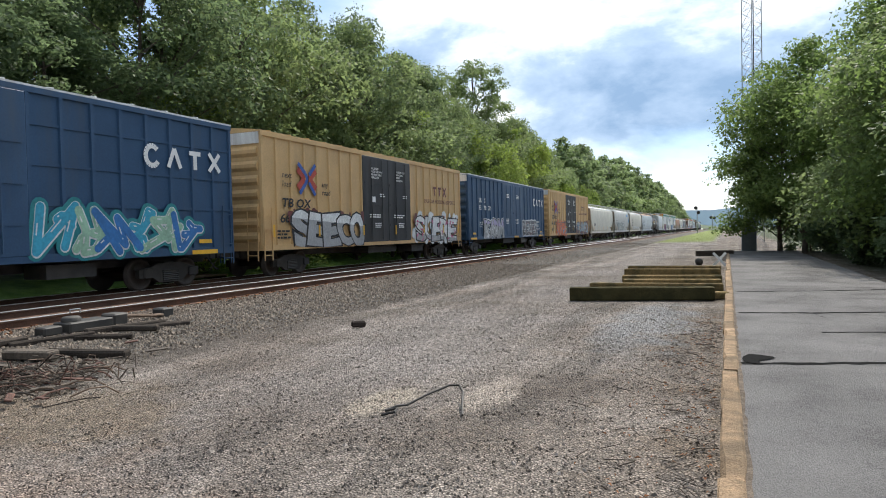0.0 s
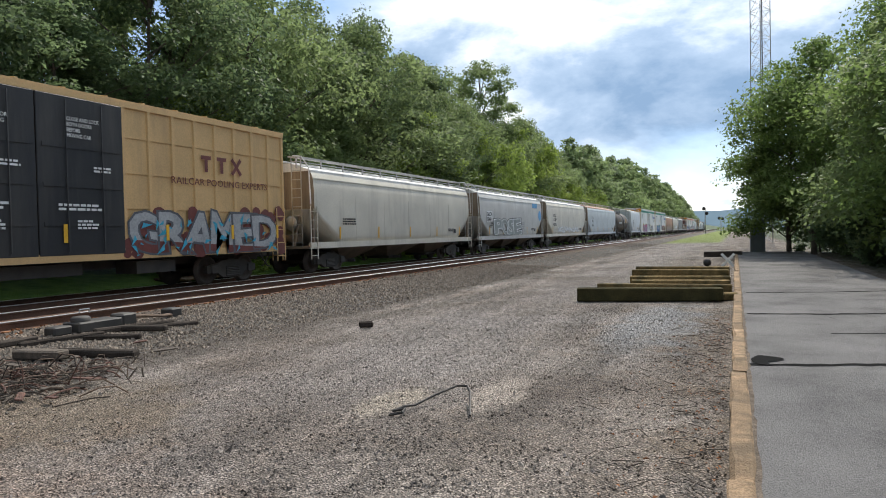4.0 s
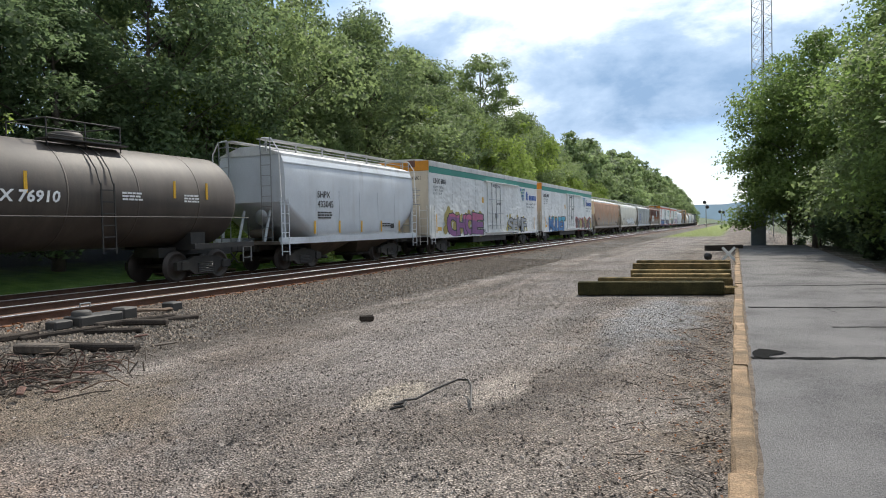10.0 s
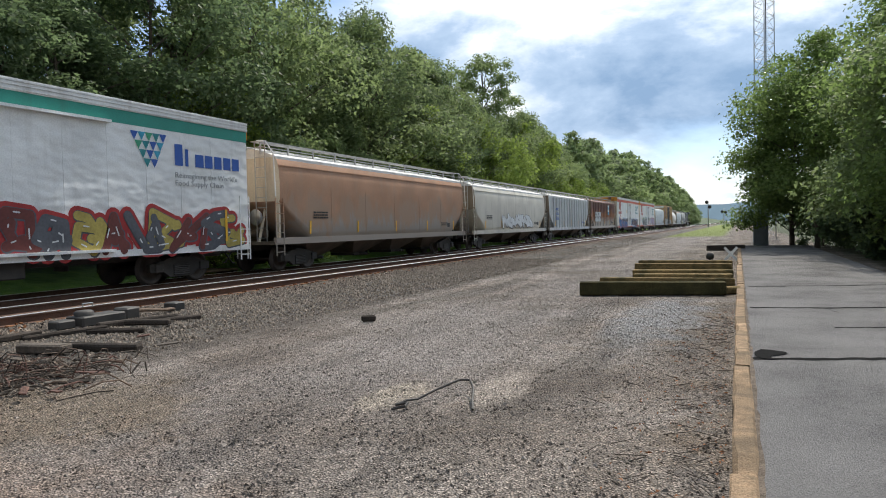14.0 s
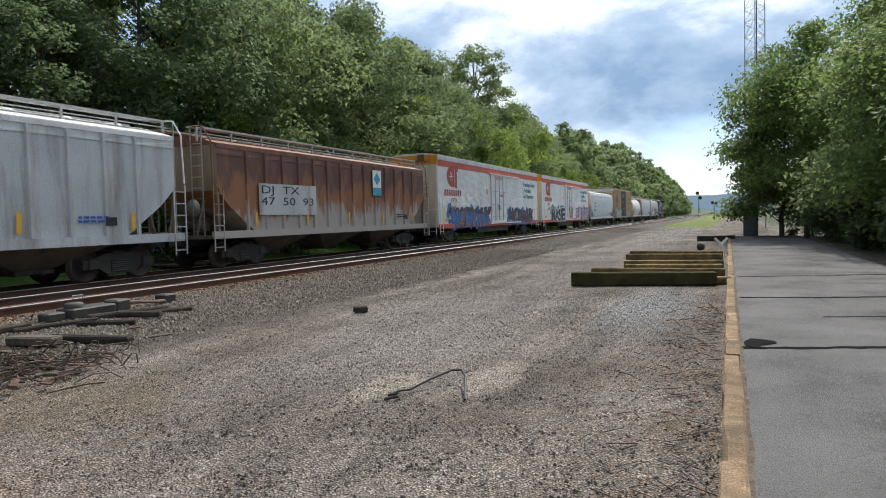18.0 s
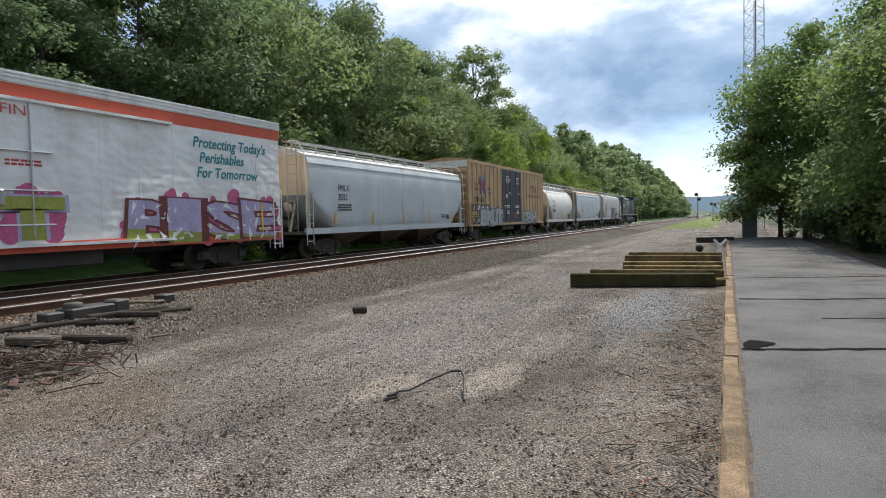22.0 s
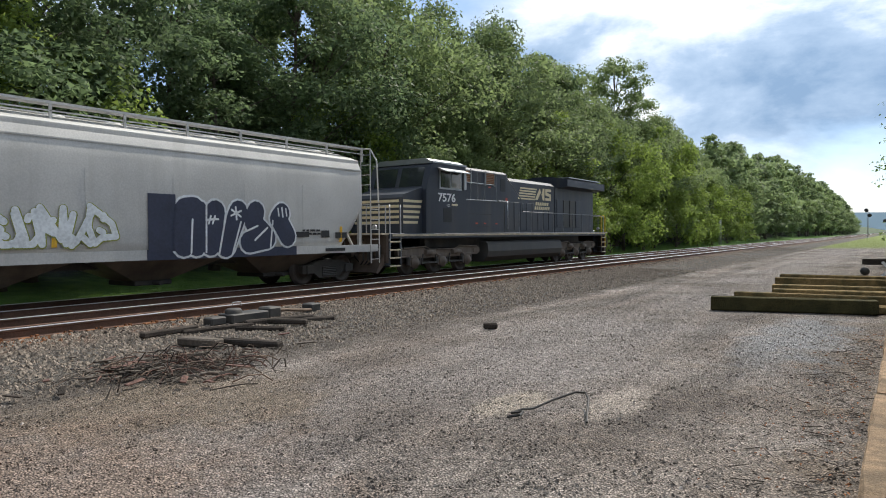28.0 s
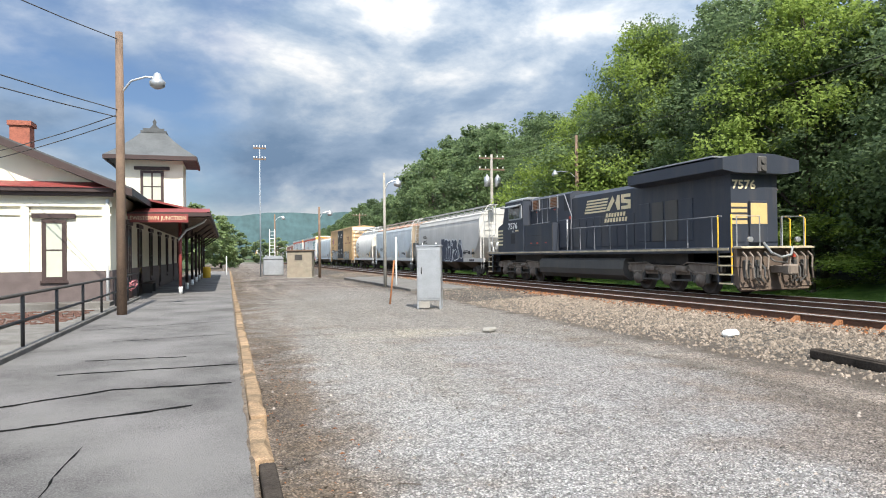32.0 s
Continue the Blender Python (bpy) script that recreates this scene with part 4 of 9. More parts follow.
def rusted(name, top, rust, low, z0, z1):
    """Old paint: a sound upper part, rust below it and bare chalky primer at the foot, with ragged running edges."""
    m = mat(name, top, 0.75, 0.0, var=0.18, scale=0.8, fine=25, bump=0.1, dirt=rust, dirt_amount=0.22, dirt_scale=2.2, streak=0.25)
    nt = m.node_tree
    b = nt.nodes["Principled BSDF"]
    was = b.inputs["Base Color"].links[0].from_socket
    tc = nt.nodes.new("ShaderNodeTexCoord")
    sp = nt.nodes.new("ShaderNodeSeparateXYZ")
    link(nt, tc, "Object", sp, 0)
    mp = nt.nodes.new("ShaderNodeMapping")
    mp.inputs["Scale"].default_value = (1, 1.0, 0.28)
    link(nt, tc, "Object", mp, "Vector")
    for scale, edge, col, wide in ((1.1, z1, rust, 2.2), (2.3, z0, low, 1.7)):
        n = nt.nodes.new("ShaderNodeTexNoise")
        n.inputs["Scale"].default_value, n.inputs["Detail"].default_value, n.inputs["Roughness"].default_value = scale, 8, 0.68
        link(nt, mp, 0, n, "Vector")
        a = nt.nodes.new("ShaderNodeMath")
        a.operation = "MULTIPLY_ADD"
        a.inputs[1].default_value, a.inputs[2].default_value = wide * 2, -wide
        link(nt, n, "Fac", a, 0)
        d = nt.nodes.new("ShaderNodeMath")
        d.operation = "ADD"
        link(nt, sp, 2, d, 0)
        link(nt, a, 0, d, 1)
        r = nt.nodes.new("ShaderNodeMapRange")
        r.inputs[1].default_value, r.inputs[2].default_value = edge + 0.22, edge - 0.22
        r.inputs[4].default_value = 0.85
        link(nt, d, 0, r, 0)
        mx = nt.nodes.new("ShaderNodeMix")
        mx.data_type = "RGBA"
        link(nt, r, 0, mx, 0)
        nt.links.new(was, mx.inputs[6])
        mx.inputs[7].default_value = (*col, 1)
        was = mx.outputs[2]
    nt.links.new(was, b.inputs["Base Color"])
    M[name] = m


rusted("hopper_faded", (0.42, 0.235, 0.14), (0.37, 0.255, 0.18), (0.33, 0.30, 0.265), 1.75, 2.55)
rusted("hopper_rust", (0.155, 0.080, 0.066), (0.35, 0.155, 0.072), (0.46, 0.44, 0.40), 1.95, 2.85)
paint("hopper_ribbed", (0.52, 0.54, 0.54), (0.20, 0.14, 0.10), 0.3, scale=2.2)
paint("hopper_end", (0.30, 0.24, 0.17), (0.11, 0.085, 0.06), 0.5)
paint("hopper_dusty", (0.16, 0.13, 0.10), (0.06, 0.05, 0.04), 0.4)
paint("roof_white", (0.70, 0.70, 0.68), (0.36, 0.33, 0.30), 0.25)
paint("roof_rusty", (0.60, 0.54, 0.47), (0.46, 0.19, 0.08), 0.6, scale=1.2)
paint("tank_black", (0.062, 0.049, 0.040), (0.11, 0.088, 0.068), 0.35)
paint("orange_end", (0.72, 0.30, 0.03), (0.30, 0.12, 0.04), 0.2)
paint("cream_end", (0.66, 0.58, 0.46), (0.30, 0.24, 0.18), 0.25)
paint("band_green", (0.03, 0.26, 0.20), (0.05, 0.16, 0.13), 0.15)
paint("band_red", (0.58, 0.10, 0.05), (0.34, 0.10, 0.06), 0.2)
paint("loco_black", (0.030, 0.036, 0.050), (0.070, 0.066, 0.064), 0.26, rough=0.52)
paint("loco_truck", (0.185, 0.148, 0.118), (0.055, 0.046, 0.040), 0.35, rough=0.85)
paint("pilot_brown", (0.085, 0.060, 0.045), (0.17, 0.125, 0.09), 0.3, rough=0.85)
M["loco_rail"] = mat("worn_rail_paint", (0.16, 0.165, 0.175), 0.55, var=0.3, bump=0)
paint("loco_grey", (0.060, 0.058, 0.055), (0.085, 0.076, 0.066), 0.35)
paint("hand_yellow", (0.70, 0.42, 0.03), (0.4, 0.25, 0.05), 0.15)
for k, c in {"g_blue": (0.03, 0.16, 0.42), "g_cyan": (0.04, 0.33, 0.48), "g_green": (0.30, 0.50, 0.36), "g_pink": (0.48, 0.10, 0.22), "g_purple": (0.16, 0.05, 0.22), "g_orange": (0.60, 0.13, 0.03), "g_red": (0.36, 0.03, 0.03), "g_white": (0.66, 0.68, 0.68), "g_grey": (0.34, 0.35, 0.36), "g_black": (0.015, 0.015, 0.018), "g_yellow": (0.60, 0.45, 0.05), "g_teal": (0.02, 0.22, 0.24), "g_navy": (0.030, 0.036, 0.065), "g_lilac": (0.38, 0.34, 0.52), "g_maroon": (0.14, 0.035, 0.03), "g_olive": (0.27, 0.29, 0.06), "g_slate": (0.09, 0.095, 0.11), "g_slag": (0.24, 0.27, 0.26), "g_sky": (0.10, 0.34, 0.62), "g_violet": (0.24, 0.075, 0.24), "g_ochre": (0.40, 0.32, 0.08)}.items():
    M[k] = mat(k, c, 0.55, var=0.2, scale=2.0, fine=14, bump=0)

SKELETONS = [
    [[(0.1, 0), (0.15, 1), (0.5, 0.35), (0.85, 1), (0.9, 0)]],
    [[(0.12, 1), (0.1, 0.3), (0.35, 0.02), (0.7, 0.05), (0.88, 0.35), (0.9, 1)]],
    [[(0.85, 0.95), (0.15, 0.9), (0.12, 0.08), (0.88, 0.05)], [(0.15, 0.5), (0.7, 0.52)]],
    [[(0.85, 0.85), (0.5, 1), (0.15, 0.75), (0.5, 0.5), (0.85, 0.28), (0.5, 0.02), (0.12, 0.15)]],
    [[(0.5, 0.95), (0.15, 0.75), (0.12, 0.25), (0.5, 0.05), (0.88, 0.25), (0.85, 0.75), (0.5, 0.95)]],
    [[(0.12, 0), (0.15, 0.95), (0.7, 0.95), (0.85, 0.7), (0.6, 0.48), (0.2, 0.45)], [(0.5, 0.45), (0.9, 0)]],
    [[(0.05, 0.0), (0.5, 1), (0.92, 0)], [(0.25, 0.4), (0.75, 0.4)]],
    [[(0.1, 0), (0.12, 1), (0.88, 0.05), (0.9, 1)]],
]


def capsule(m, a, b, r, x):
    """A flat thick stroke on the side of a car, facing out."""
    d = math.atan2(b[1] - a[1], b[0] - a[0])
    pts = []
    for i in range(7):
        t = d - math.pi / 2 + math.pi * i / 6
        pts.append((x, b[0] + r * math.cos(t), b[1] + r * math.sin(t)))
    for i in range(7):
        t = d + math.pi / 2 + math.pi * i / 6
        pts.append((x, a[0] + r * math.cos(t), a[1] + r * math.sin(t)))
    m.poly(pts)


def graffiti(car, x, y0, z0, w, h, n, fills, outline, seed, halo=None, shine="g_white", fat=0.155):
    """Spray-painted lettering shapes: halo, outline, fill bands and highlights, one flat layer over the other."""
    rs = random.Random(seed)
    strokes = []
    count = itertools.count()

    def step():
        return 0.00018 * (next(count) % 40)

    cw = w / n
    r = fat * min(cw, h)
    for i in range(n):
        sk = rs.choice(SKELETONS)
        oy, oz = y0 + cw * i + rs.uniform(-0.06, 0.06) * cw, z0 + r + rs.uniform(0.0, 0.05) * h
        sh = rs.uniform(-0.35, 0.35)
        mirror = rs.random() < 0.5
        kh = (h - 1.5 * r) * rs.uniform(0.86, 1.05)
        for line in sk:
            p = []
            for u, q in line:
                u, q = (1 - u if mirror else u) + rs.uniform(-0.34, 0.34), q + rs.uniform(-0.30, 0.22)
                p.append((oy + (u + sh * (q - 0.5)) * cw * 1.1, oz + max(0.02, min(1.04, q)) * kh))
            strokes += [(a, b, i) for a, b in zip(p, p[1:])]
        for _ in range(2):
            a = (oy + rs.uniform(0.1, 0.9) * cw, oz + rs.uniform(0.2, 0.9) * kh)
            strokes.append((a, (a[0] + rs.uniform(-0.5, 0.5) * cw, a[1] + rs.uniform(-0.3, 0.3) * kh), i))
    if halo:
        m = Mesh()
        for a, b, i in strokes:
            capsule(m, a, b, r * 2.1, x + 0.003 + step())
        tagged(m.ob("graffiti_halo", halo, car, "soft sprayed background colour of the graffiti"), kind="stuff")
    m = Mesh()
    for a, b, i in strokes:
        capsule(m, (a[0] + 0.12 * r, a[1] - 0.12 * r), (b[0] + 0.12 * r, b[1] - 0.12 * r), r * 1.28, x + 0.011 + step())
    tagged(m.ob("graffiti_outline", outline, car, "sprayed outline of the graffiti letters"), kind="stuff")
    for k, fill in enumerate(fills):
        m = Mesh()
        for a, b, i in strokes:
            if len(fills) == 1 or i % len(fills) == k:
                capsule(m, a, b, r, x + 0.019 + step())
        tagged(m.ob("graffiti_fill", fill, car, "sprayed fill colour of the graffiti letters"), kind="stuff")
    if shine:
        m = Mesh()
        for a, b, i in strokes:
            if rs.random() < 0.6:
                c = (a[0] * 0.65 + b[0] * 0.35, a[1] * 0.65 + b[1] * 0.35)
                d = (a[0] * 0.4 + b[0] * 0.6, a[1] * 0.4 + b[1] * 0.6)
                capsule(m, (c[0] - r * 0.4, c[1] + r * 0.3), (d[0] - r * 0.4, d[1] + r * 0.3), r * 0.16, x + 0.027 + step())
        tagged(m.ob("graffiti_highlight", shine, car, "thin pale highlight strokes"), kind="stuff")


GLYPHS = {}


def glyph(ch, fat):
    """A letter of the built-in font, fattened, in a unit box: flat vertices and faces."""
    if (ch, fat) not in GLYPHS:
        def shape(off):
            cu = bpy.data.curves.new("glyph", "FONT")
            cu.body, cu.offset, cu.resolution_u = ch, off, 3
            tmp = bpy.data.objects.new("glyph", cu)
            me = bpy.data.meshes.new_from_object(tmp)
            bpy.data.objects.remove(tmp)
            bpy.data.curves.remove(cu)
            return [(q.co.x, q.co.y) for q in me.vertices], [tuple(p.vertices) for p in me.polygons]
        plain, _ = shape(0.0)
        v, f = shape(fat)
        x0, x1 = min(p[0] for p in plain), max(p[0] for p in plain)
        y0, y1 = min(p[1] for p in plain), max(p[1] for p in plain)
        GLYPHS[ch, fat] = [((x - x0) / max(0.2, x1 - x0), (y - y0) / (y1 - y0)) for x, y in v], f
    return GLYPHS[ch, fat]


def piece(car, x, y0, y1, z0, z1, text, top, low, edge, rim=None, back=None, puffs=None, accent=None, seed=0, fat=0.06):
    """A sprayed piece: clouds of paint behind, fat leaning letters with a rim and an edge, two fill colours, chips of an accent colour."""
    rs = random.Random(seed)
    w, h, n = y1 - y0, z1 - z0, len(text)
    cw = w / n

    def cloud(material, count, zlo, zhi, size, depth):
        m = Mesh()
        for i in range(count):
            a, b, r = y0 + w * rs.uniform(-0.07, 1.07), max(z0 + h * 0.1, z0 + h * rs.uniform(zlo, zhi)), h * size * rs.uniform(0.4, 1.2)
            m.poly([(x + depth + 0.00006 * i, a + r * (1 + 0.15 * math.sin(3 * t + i)) * math.cos(t), b + r * math.sin(t)) for t in (2 * math.pi * k / 14 for k in range(14))])
        tagged(m.ob("graffiti_cloud", material, car, "sprayed background of the graffiti"), kind="stuff")

    if back:
        cloud(back, 60, 0.0, 1.12, 0.20, 0.002)
    if puffs:
        cloud(puffs, 26, 0.78, 1.06, 0.12, 0.007)
    lean = [(rs.uniform(-0.22, 0.22), rs.uniform(-0.10, 0.10), rs.uniform(0.90, 1.08), rs.uniform(-0.04, 0.05), rs.uniform(1.10, 1.28)) for _ in text]
    for name, material, off, depth in (("graffiti_rim", rim, fat + 0.075, 0.012), ("graffiti_outline", edge, fat + 0.04, 0.016), ("graffiti_fill", (top, low), fat, 0.020)):
        if not material:
            continue
        bm = bmesh.new()
        for i, ch in enumerate(text):
            v, f = glyph(ch, off)
            sh, rot, kh, up, kw = lean[i]
            made = []
            for u, q in v:
                a, b = (u - 0.5) * cw * kw * 0.86, (q - 0.5) * h * kh * 0.86
                a += sh * b + 0.04 * h * math.sin(5 * q + i * 2.1)
                b += rot * a + 0.03 * h * math.sin(4 * u + i)
                made.append(bm.verts.new((x + depth * 0.3 + 0.008 + (0.0034 * i if name != "graffiti_rim" else 0), y0 + cw * (i + 0.5) + a, max(z0, z0 + h * (0.5 + up) + b))))
            for q in f:
                bm.faces.new([made[k] for k in q])
        if isinstance(material, tuple):
            cut = z0 + h * 0.52
            bmesh.ops.bisect_plane(bm, geom=bm.verts[:] + bm.edges[:] + bm.faces[:], plane_co=(0, 0, cut), plane_no=(0, 0.06, 1))
            groups = [(material[0], [g for g in bm.faces if g.calc_center_median().z + 0.06 * g.calc_center_median().y > cut]), (material[1], [g for g in bm.faces if g.calc_center_median().z + 0.06 * g.calc_center_median().y <= cut])]
        else:
            groups = [(material, list(bm.faces))]
        for mt, faces in groups:
            m = Mesh()
            for g in faces:
                m.poly([tuple(q.co) for q in g.verts])
            if m.v:
                tagged(m.ob(name, mt, car, "sprayed letters of the graffiti"), kind="stuff")
        bm.free()
    if accent:
        m = Mesh()
        for i in range(int(w * 7)):
            a, b, t, r = y0 + w * rs.random(), z0 + h * rs.uniform(0.05, 0.85), rs.uniform(0, 6.28), h * rs.uniform(0.06, 0.24)
            d = x + 0.016 + 0.0034 * n + 0.0001 * i
            m.poly([(d, a + r * math.cos(t), b + r * math.sin(t)), (d, a + 0.35 * r * math.cos(t + 2.1), b + 0.35 * r * math.sin(t + 2.1)), (d, a + 0.6 * r * math.cos(t + 3.6), b + 0.6 * r * math.sin(t + 3.6))])
        tagged(m.ob("graffiti_accent", accent, car, "bright chips of paint in the graffiti"), kind="stuff")


def small_print(car, x, y, z, lines, w, size, material="white", seed=0):
    """Lines of small stencilled print, too small to read: bars."""
    rs = random.Random(seed)
    m = Mesh()
    for i in range(lines):
        yy = y
        while yy < y + w * rs.uniform(0.75, 1.0):
            d = size * rs.uniform(1.5, 4)
            m.box(x, x + 0.003, yy, min(yy + d, y + w), z - i * size * 1.7 - size, z - i * size * 1.7)
            yy += d + size * 0.6
    tagged(m.ob("stencilled_print", material, car), kind="stuff")


def side_text(car, text, y, z, size, material, x, width=None, bold=0.0, shear=0.0):
    return lettering(text, size, material, car, Matrix.Translation((x, y, z)) @ SIDE, width=width, bold=bold, shear=shear)


def wheel_data():
    m = Mesh()
    m.lathe([(0.10, -0.09), (0.485, -0.075), (0.49, -0.05), (0.46, -0.045), (0.455, 0.06), (0.38, 0.065), (0.36, 0.03), (0.16, 0.02), (0.13, 0.08), (0.02, 0.085)], (0, 0, 0), "x", 24)
    return m.data("wheel", "wheel")


WHEEL = wheel_data()
AXLE = Mesh().tube((-0.72, 0, 0), (0.72, 0, 0), 0.085, 10).data("axle", "wheel")
FRAME = Mesh().prism([(-1.16, 0.36), (-1.0, 0.36), (-0.72, 0.40), (-0.42, 0.20), (0.42, 0.20), (0.72, 0.40), (1.0, 0.36), (1.16, 0.36), (1.16, 0.60), (0.75, 0.66), (0.45, 0.76), (-0.45, 0.76), (-0.75, 0.66), (-1.16, 0.60)], 0.93, 1.08, "x").box(1.08, 1.15, -1.02, -0.72, 0.34, 0.62, 0.03).box(1.08, 1.15, 0.72, 1.02, 0.34, 0.62, 0.03).data("side_frame", "black")
SPRINGS = Mesh().prism([(0.99, 0.22)] + [(1.10 + 0.03 * (k % 2), 0.24 + 0.028 * k) for k in range(12)] + [(0.99, 0.56)], -0.30, 0.30).data("spring_nest", "loco_grey")
BOLSTER = Mesh().box(-1.05, 1.05, -0.2, 0.2, 0.46, 0.82, 0.03).box(-0.35, 0.35, -0.3, 0.3, 0.8, 0.95).data("truck", "black")


def add_truck(car, y):
    t = shared("truck", BOLSTER, car, pose(0, y, 0), "dark four-wheel freight truck")
    for s in (1, -1):
        shared("side_frame", FRAME, t, pose(0, 0, 0, 0, 0, 0 if s > 0 else 180))
        shared("spring_nest", SPRINGS, t, pose(0, 0, 0, 0, 0, 0 if s > 0 else 180))
        shared("axle", AXLE, t, pose(0, 0.89 * s, 0.455))
        for q in (1, -1):
            shared("wheel", WHEEL, t, pose(0.76 * q, 0.89 * s, 0.455, 0, 0, 0 if q > 0 else 180))


COUPLER = Mesh().box(-0.12, 0.12, -0.2, 0.45, 0.78, 1.0, 0.02).box(-0.16, 0.16, 0.4, 0.72, 0.76, 1.04, 0.04).box(-0.30, 0.30, -0.3, -0.05, 0.74, 1.08).data("coupler", "black")
HOSE = Mesh().path([(0.3, 0.1, 0.85), (0.33, 0.3, 0.62), (0.32, 0.5, 0.42), (0.25, 0.7, 0.40)], 0.025).data("air_hose", "black")


def add_ends(car, half):
    for s in (1, -1):
        shared("coupler", COUPLER, car, pose(0, half * s, 0, 0, 0, 0 if s > 0 else 180))
        shared("air_hose", HOSE, car, pose(0, half * s, 0, 0, 0, 0 if s > 0 else 180))


def ladder(car, x, y, w, z0, z1, rungs, material, name="ladder", axis="y"):
    m = Mesh()
    for u in (0, w):
        m.box(*((x - 0.012, x + 0.012, y + u - 0.018, y + u + 0.018) if axis == "y" else (x + u - 0.018, x + u + 0.018, y - 0.012, y + 0.012)), z0, z1)
    for i in range(rungs):
        z = z0 + (z1 - z0) * (i + 0.4) / rungs
        m.box(*((x - 0.012, x + 0.012, y, y + w) if axis == "y" else (x, x + w, y - 0.012, y + 0.012)), z - 0.014, z + 0.014)
    return m.ob(name, material, car)


def corners(car, half, x, z0, z1, rungs, material):
    """Side and end ladders at the four corners."""
    for sx in (1, -1):
        for sy in (1, -1):
            ladder(car, sx * (x + 0.07), sy * (half - 0.28) - 0.22, 0.44, z0, z1, rungs, material)
            ladder(car, sx * (x - 0.35) - 0.22, sy * (half + 0.06), 0.44, z0, z1, rungs, material, axis="x")


def reflectors(car, ys, z0, z1, x, w=0.1, slant=0.0):
    for y in ys:
        Mesh().poly([(x, y, z0), (x, y + w, z0), (x, y + w + slant, z1), (x, y + slant, z1)]).ob("reflector", "yellow_mark", car, "yellow reflective strip")


def boxcar(length, body, door, label, style, roof="roof_white", endband=True, tall=5.10):
    car = thing("boxcar", label, "boxcar", "freight train")
    h, X, top, bot = length / 2, 1.50, tall, 0.98
    Mesh().box(-X, X, -h, h, bot, top, 0.02).ob("body", body, car)
    Mesh().prism([(-X - 0.05, top), (X + 0.05, top), (X + 0.05, top + 0.05), (0, top + 0.22), (-X - 0.05, top + 0.05)], -h - 0.03, h + 0.03).ob("roof", roof, car)
    rib = Mesh()
    for s in (1, -1):
        rib.prism([(0, top + 0.20), (s * (X + 0.03), top + 0.045), (s * (X + 0.03), top + 0.085), (0, top + 0.25)], -0.04, 0.04)
    rib = rib.data("roof_rib", roof)
    for i in range(int(length / 1.2)):
        shared("roof_rib", rib, car, pose(0, -h + 0.6 + i * 1.2, 0))
    dw = 2.42
    for s in (1, -1):
        x0, x1 = (X, X + 0.06) if s > 0 else (-X - 0.06, -X)
        Mesh().box(min(x0, x1), max(x0, x1), -h, h, top - 0.14, top - 0.004).ob("top_chord", body, car)
        Mesh().box(min(x0, x1), max(x0, x1), -h, h, bot, bot + 0.20).ob("side_sill", body, car)
        n = 8
        seg = (h - dw - 0.06) / n
        post = Mesh().prism([(0, -0.07), (0.055, -0.045), (0.055, 0.045), (0, 0.07)], bot + 0.2, top - 0.14, "z").data("side_post", body)
        for sy in (1, -1):
            for i in range(n + 1):
                yy = sy * (dw + 0.06 + seg * i)
                shared("side_post", post, car, pose(s * X, yy - (0.07 * sy if i == n else 0), 0, 0, 0, 0 if s > 0 else 180))
            if style != "posts":
                for z in (2.35, 3.30, 4.25) if style == "grid" else (2.30,):
                    a, b = sorted((sy * (dw + 0.1), sy * h))
                    Mesh().box(min(x0, x1) + (0.0 if s > 0 else 0.03), max(x0, x1) - (0.03 if s > 0 else 0), a, b, z - 0.03, z + 0.03).ob("side_rail", body, car)
        for k in (-1, 1):
            a, b = sorted((0.015 * k, dw * k))
            xx = (X, X + 0.075) if s > 0 else (-X - 0.075, -X)
            d = Mesh().box(*xx, a, b, bot + 0.16, top - 0.15, 0.015).ob("door", door, car, "wide plug door leaf")
            q = X + 0.075
            for z in (1.9, 2.85, 3.8):
                Mesh().box(*((q, q + 0.02) if s > 0 else (-q - 0.02, -q)), a + 0.12, b - 0.12, z - 0.05, z + 0.05).ob("door_stiffener", door, d)
            for u in (0.3, 0.72):
                yy = a + (b - a) * u
                Mesh().tube((s * (q + 0.045), yy, bot + 0.25), (s * (q + 0.045), yy, top - 0.25), 0.018, 6).ob("locking_bar", door, d)
    for s in (1, -1):
        for i in range(7):
            z = bot + 0.3 + i * 0.50
            a, b = sorted((s * h, s * (h + 0.07)))
            Mesh().prism([(s * h, z), (s * (h + 0.08), z + 0.12), (s * (h + 0.08), z + 0.24), (s * h, z + 0.36)], -X + 0.1, X - 0.1, "x").ob("end_rib", body, car)
        if endband:
            a, b = sorted((s * (h + 0.004), s * (h + 0.05)))
            Mesh().box(-X + 0.02, X - 0.02, a, b, top - 0.42, top - 0.02).ob("end_band", "roof_white", car, "white band across the top of the car's end")
    Mesh().box(-0.4, 0.4, -h + 0.2, h - 0.2, 0.7, 0.98).ob("centre_sill", "black", car)
    Mesh().box(-1.2, 1.2, -1.4, 1.4, 0.62, 0.92).ob("brake_gear", "black", car)
    Mesh().box(0.5, 1.3, 3.0, 4.4, 0.55, 0.9).ob("air_reservoir", "black", car)
    corners(car, h, X, bot - 0.35, 2.5, 4, body)
    add_truck(car, h - 2.3)
    add_truck(car, -h + 2.3)
    add_ends(car, h)
    return car


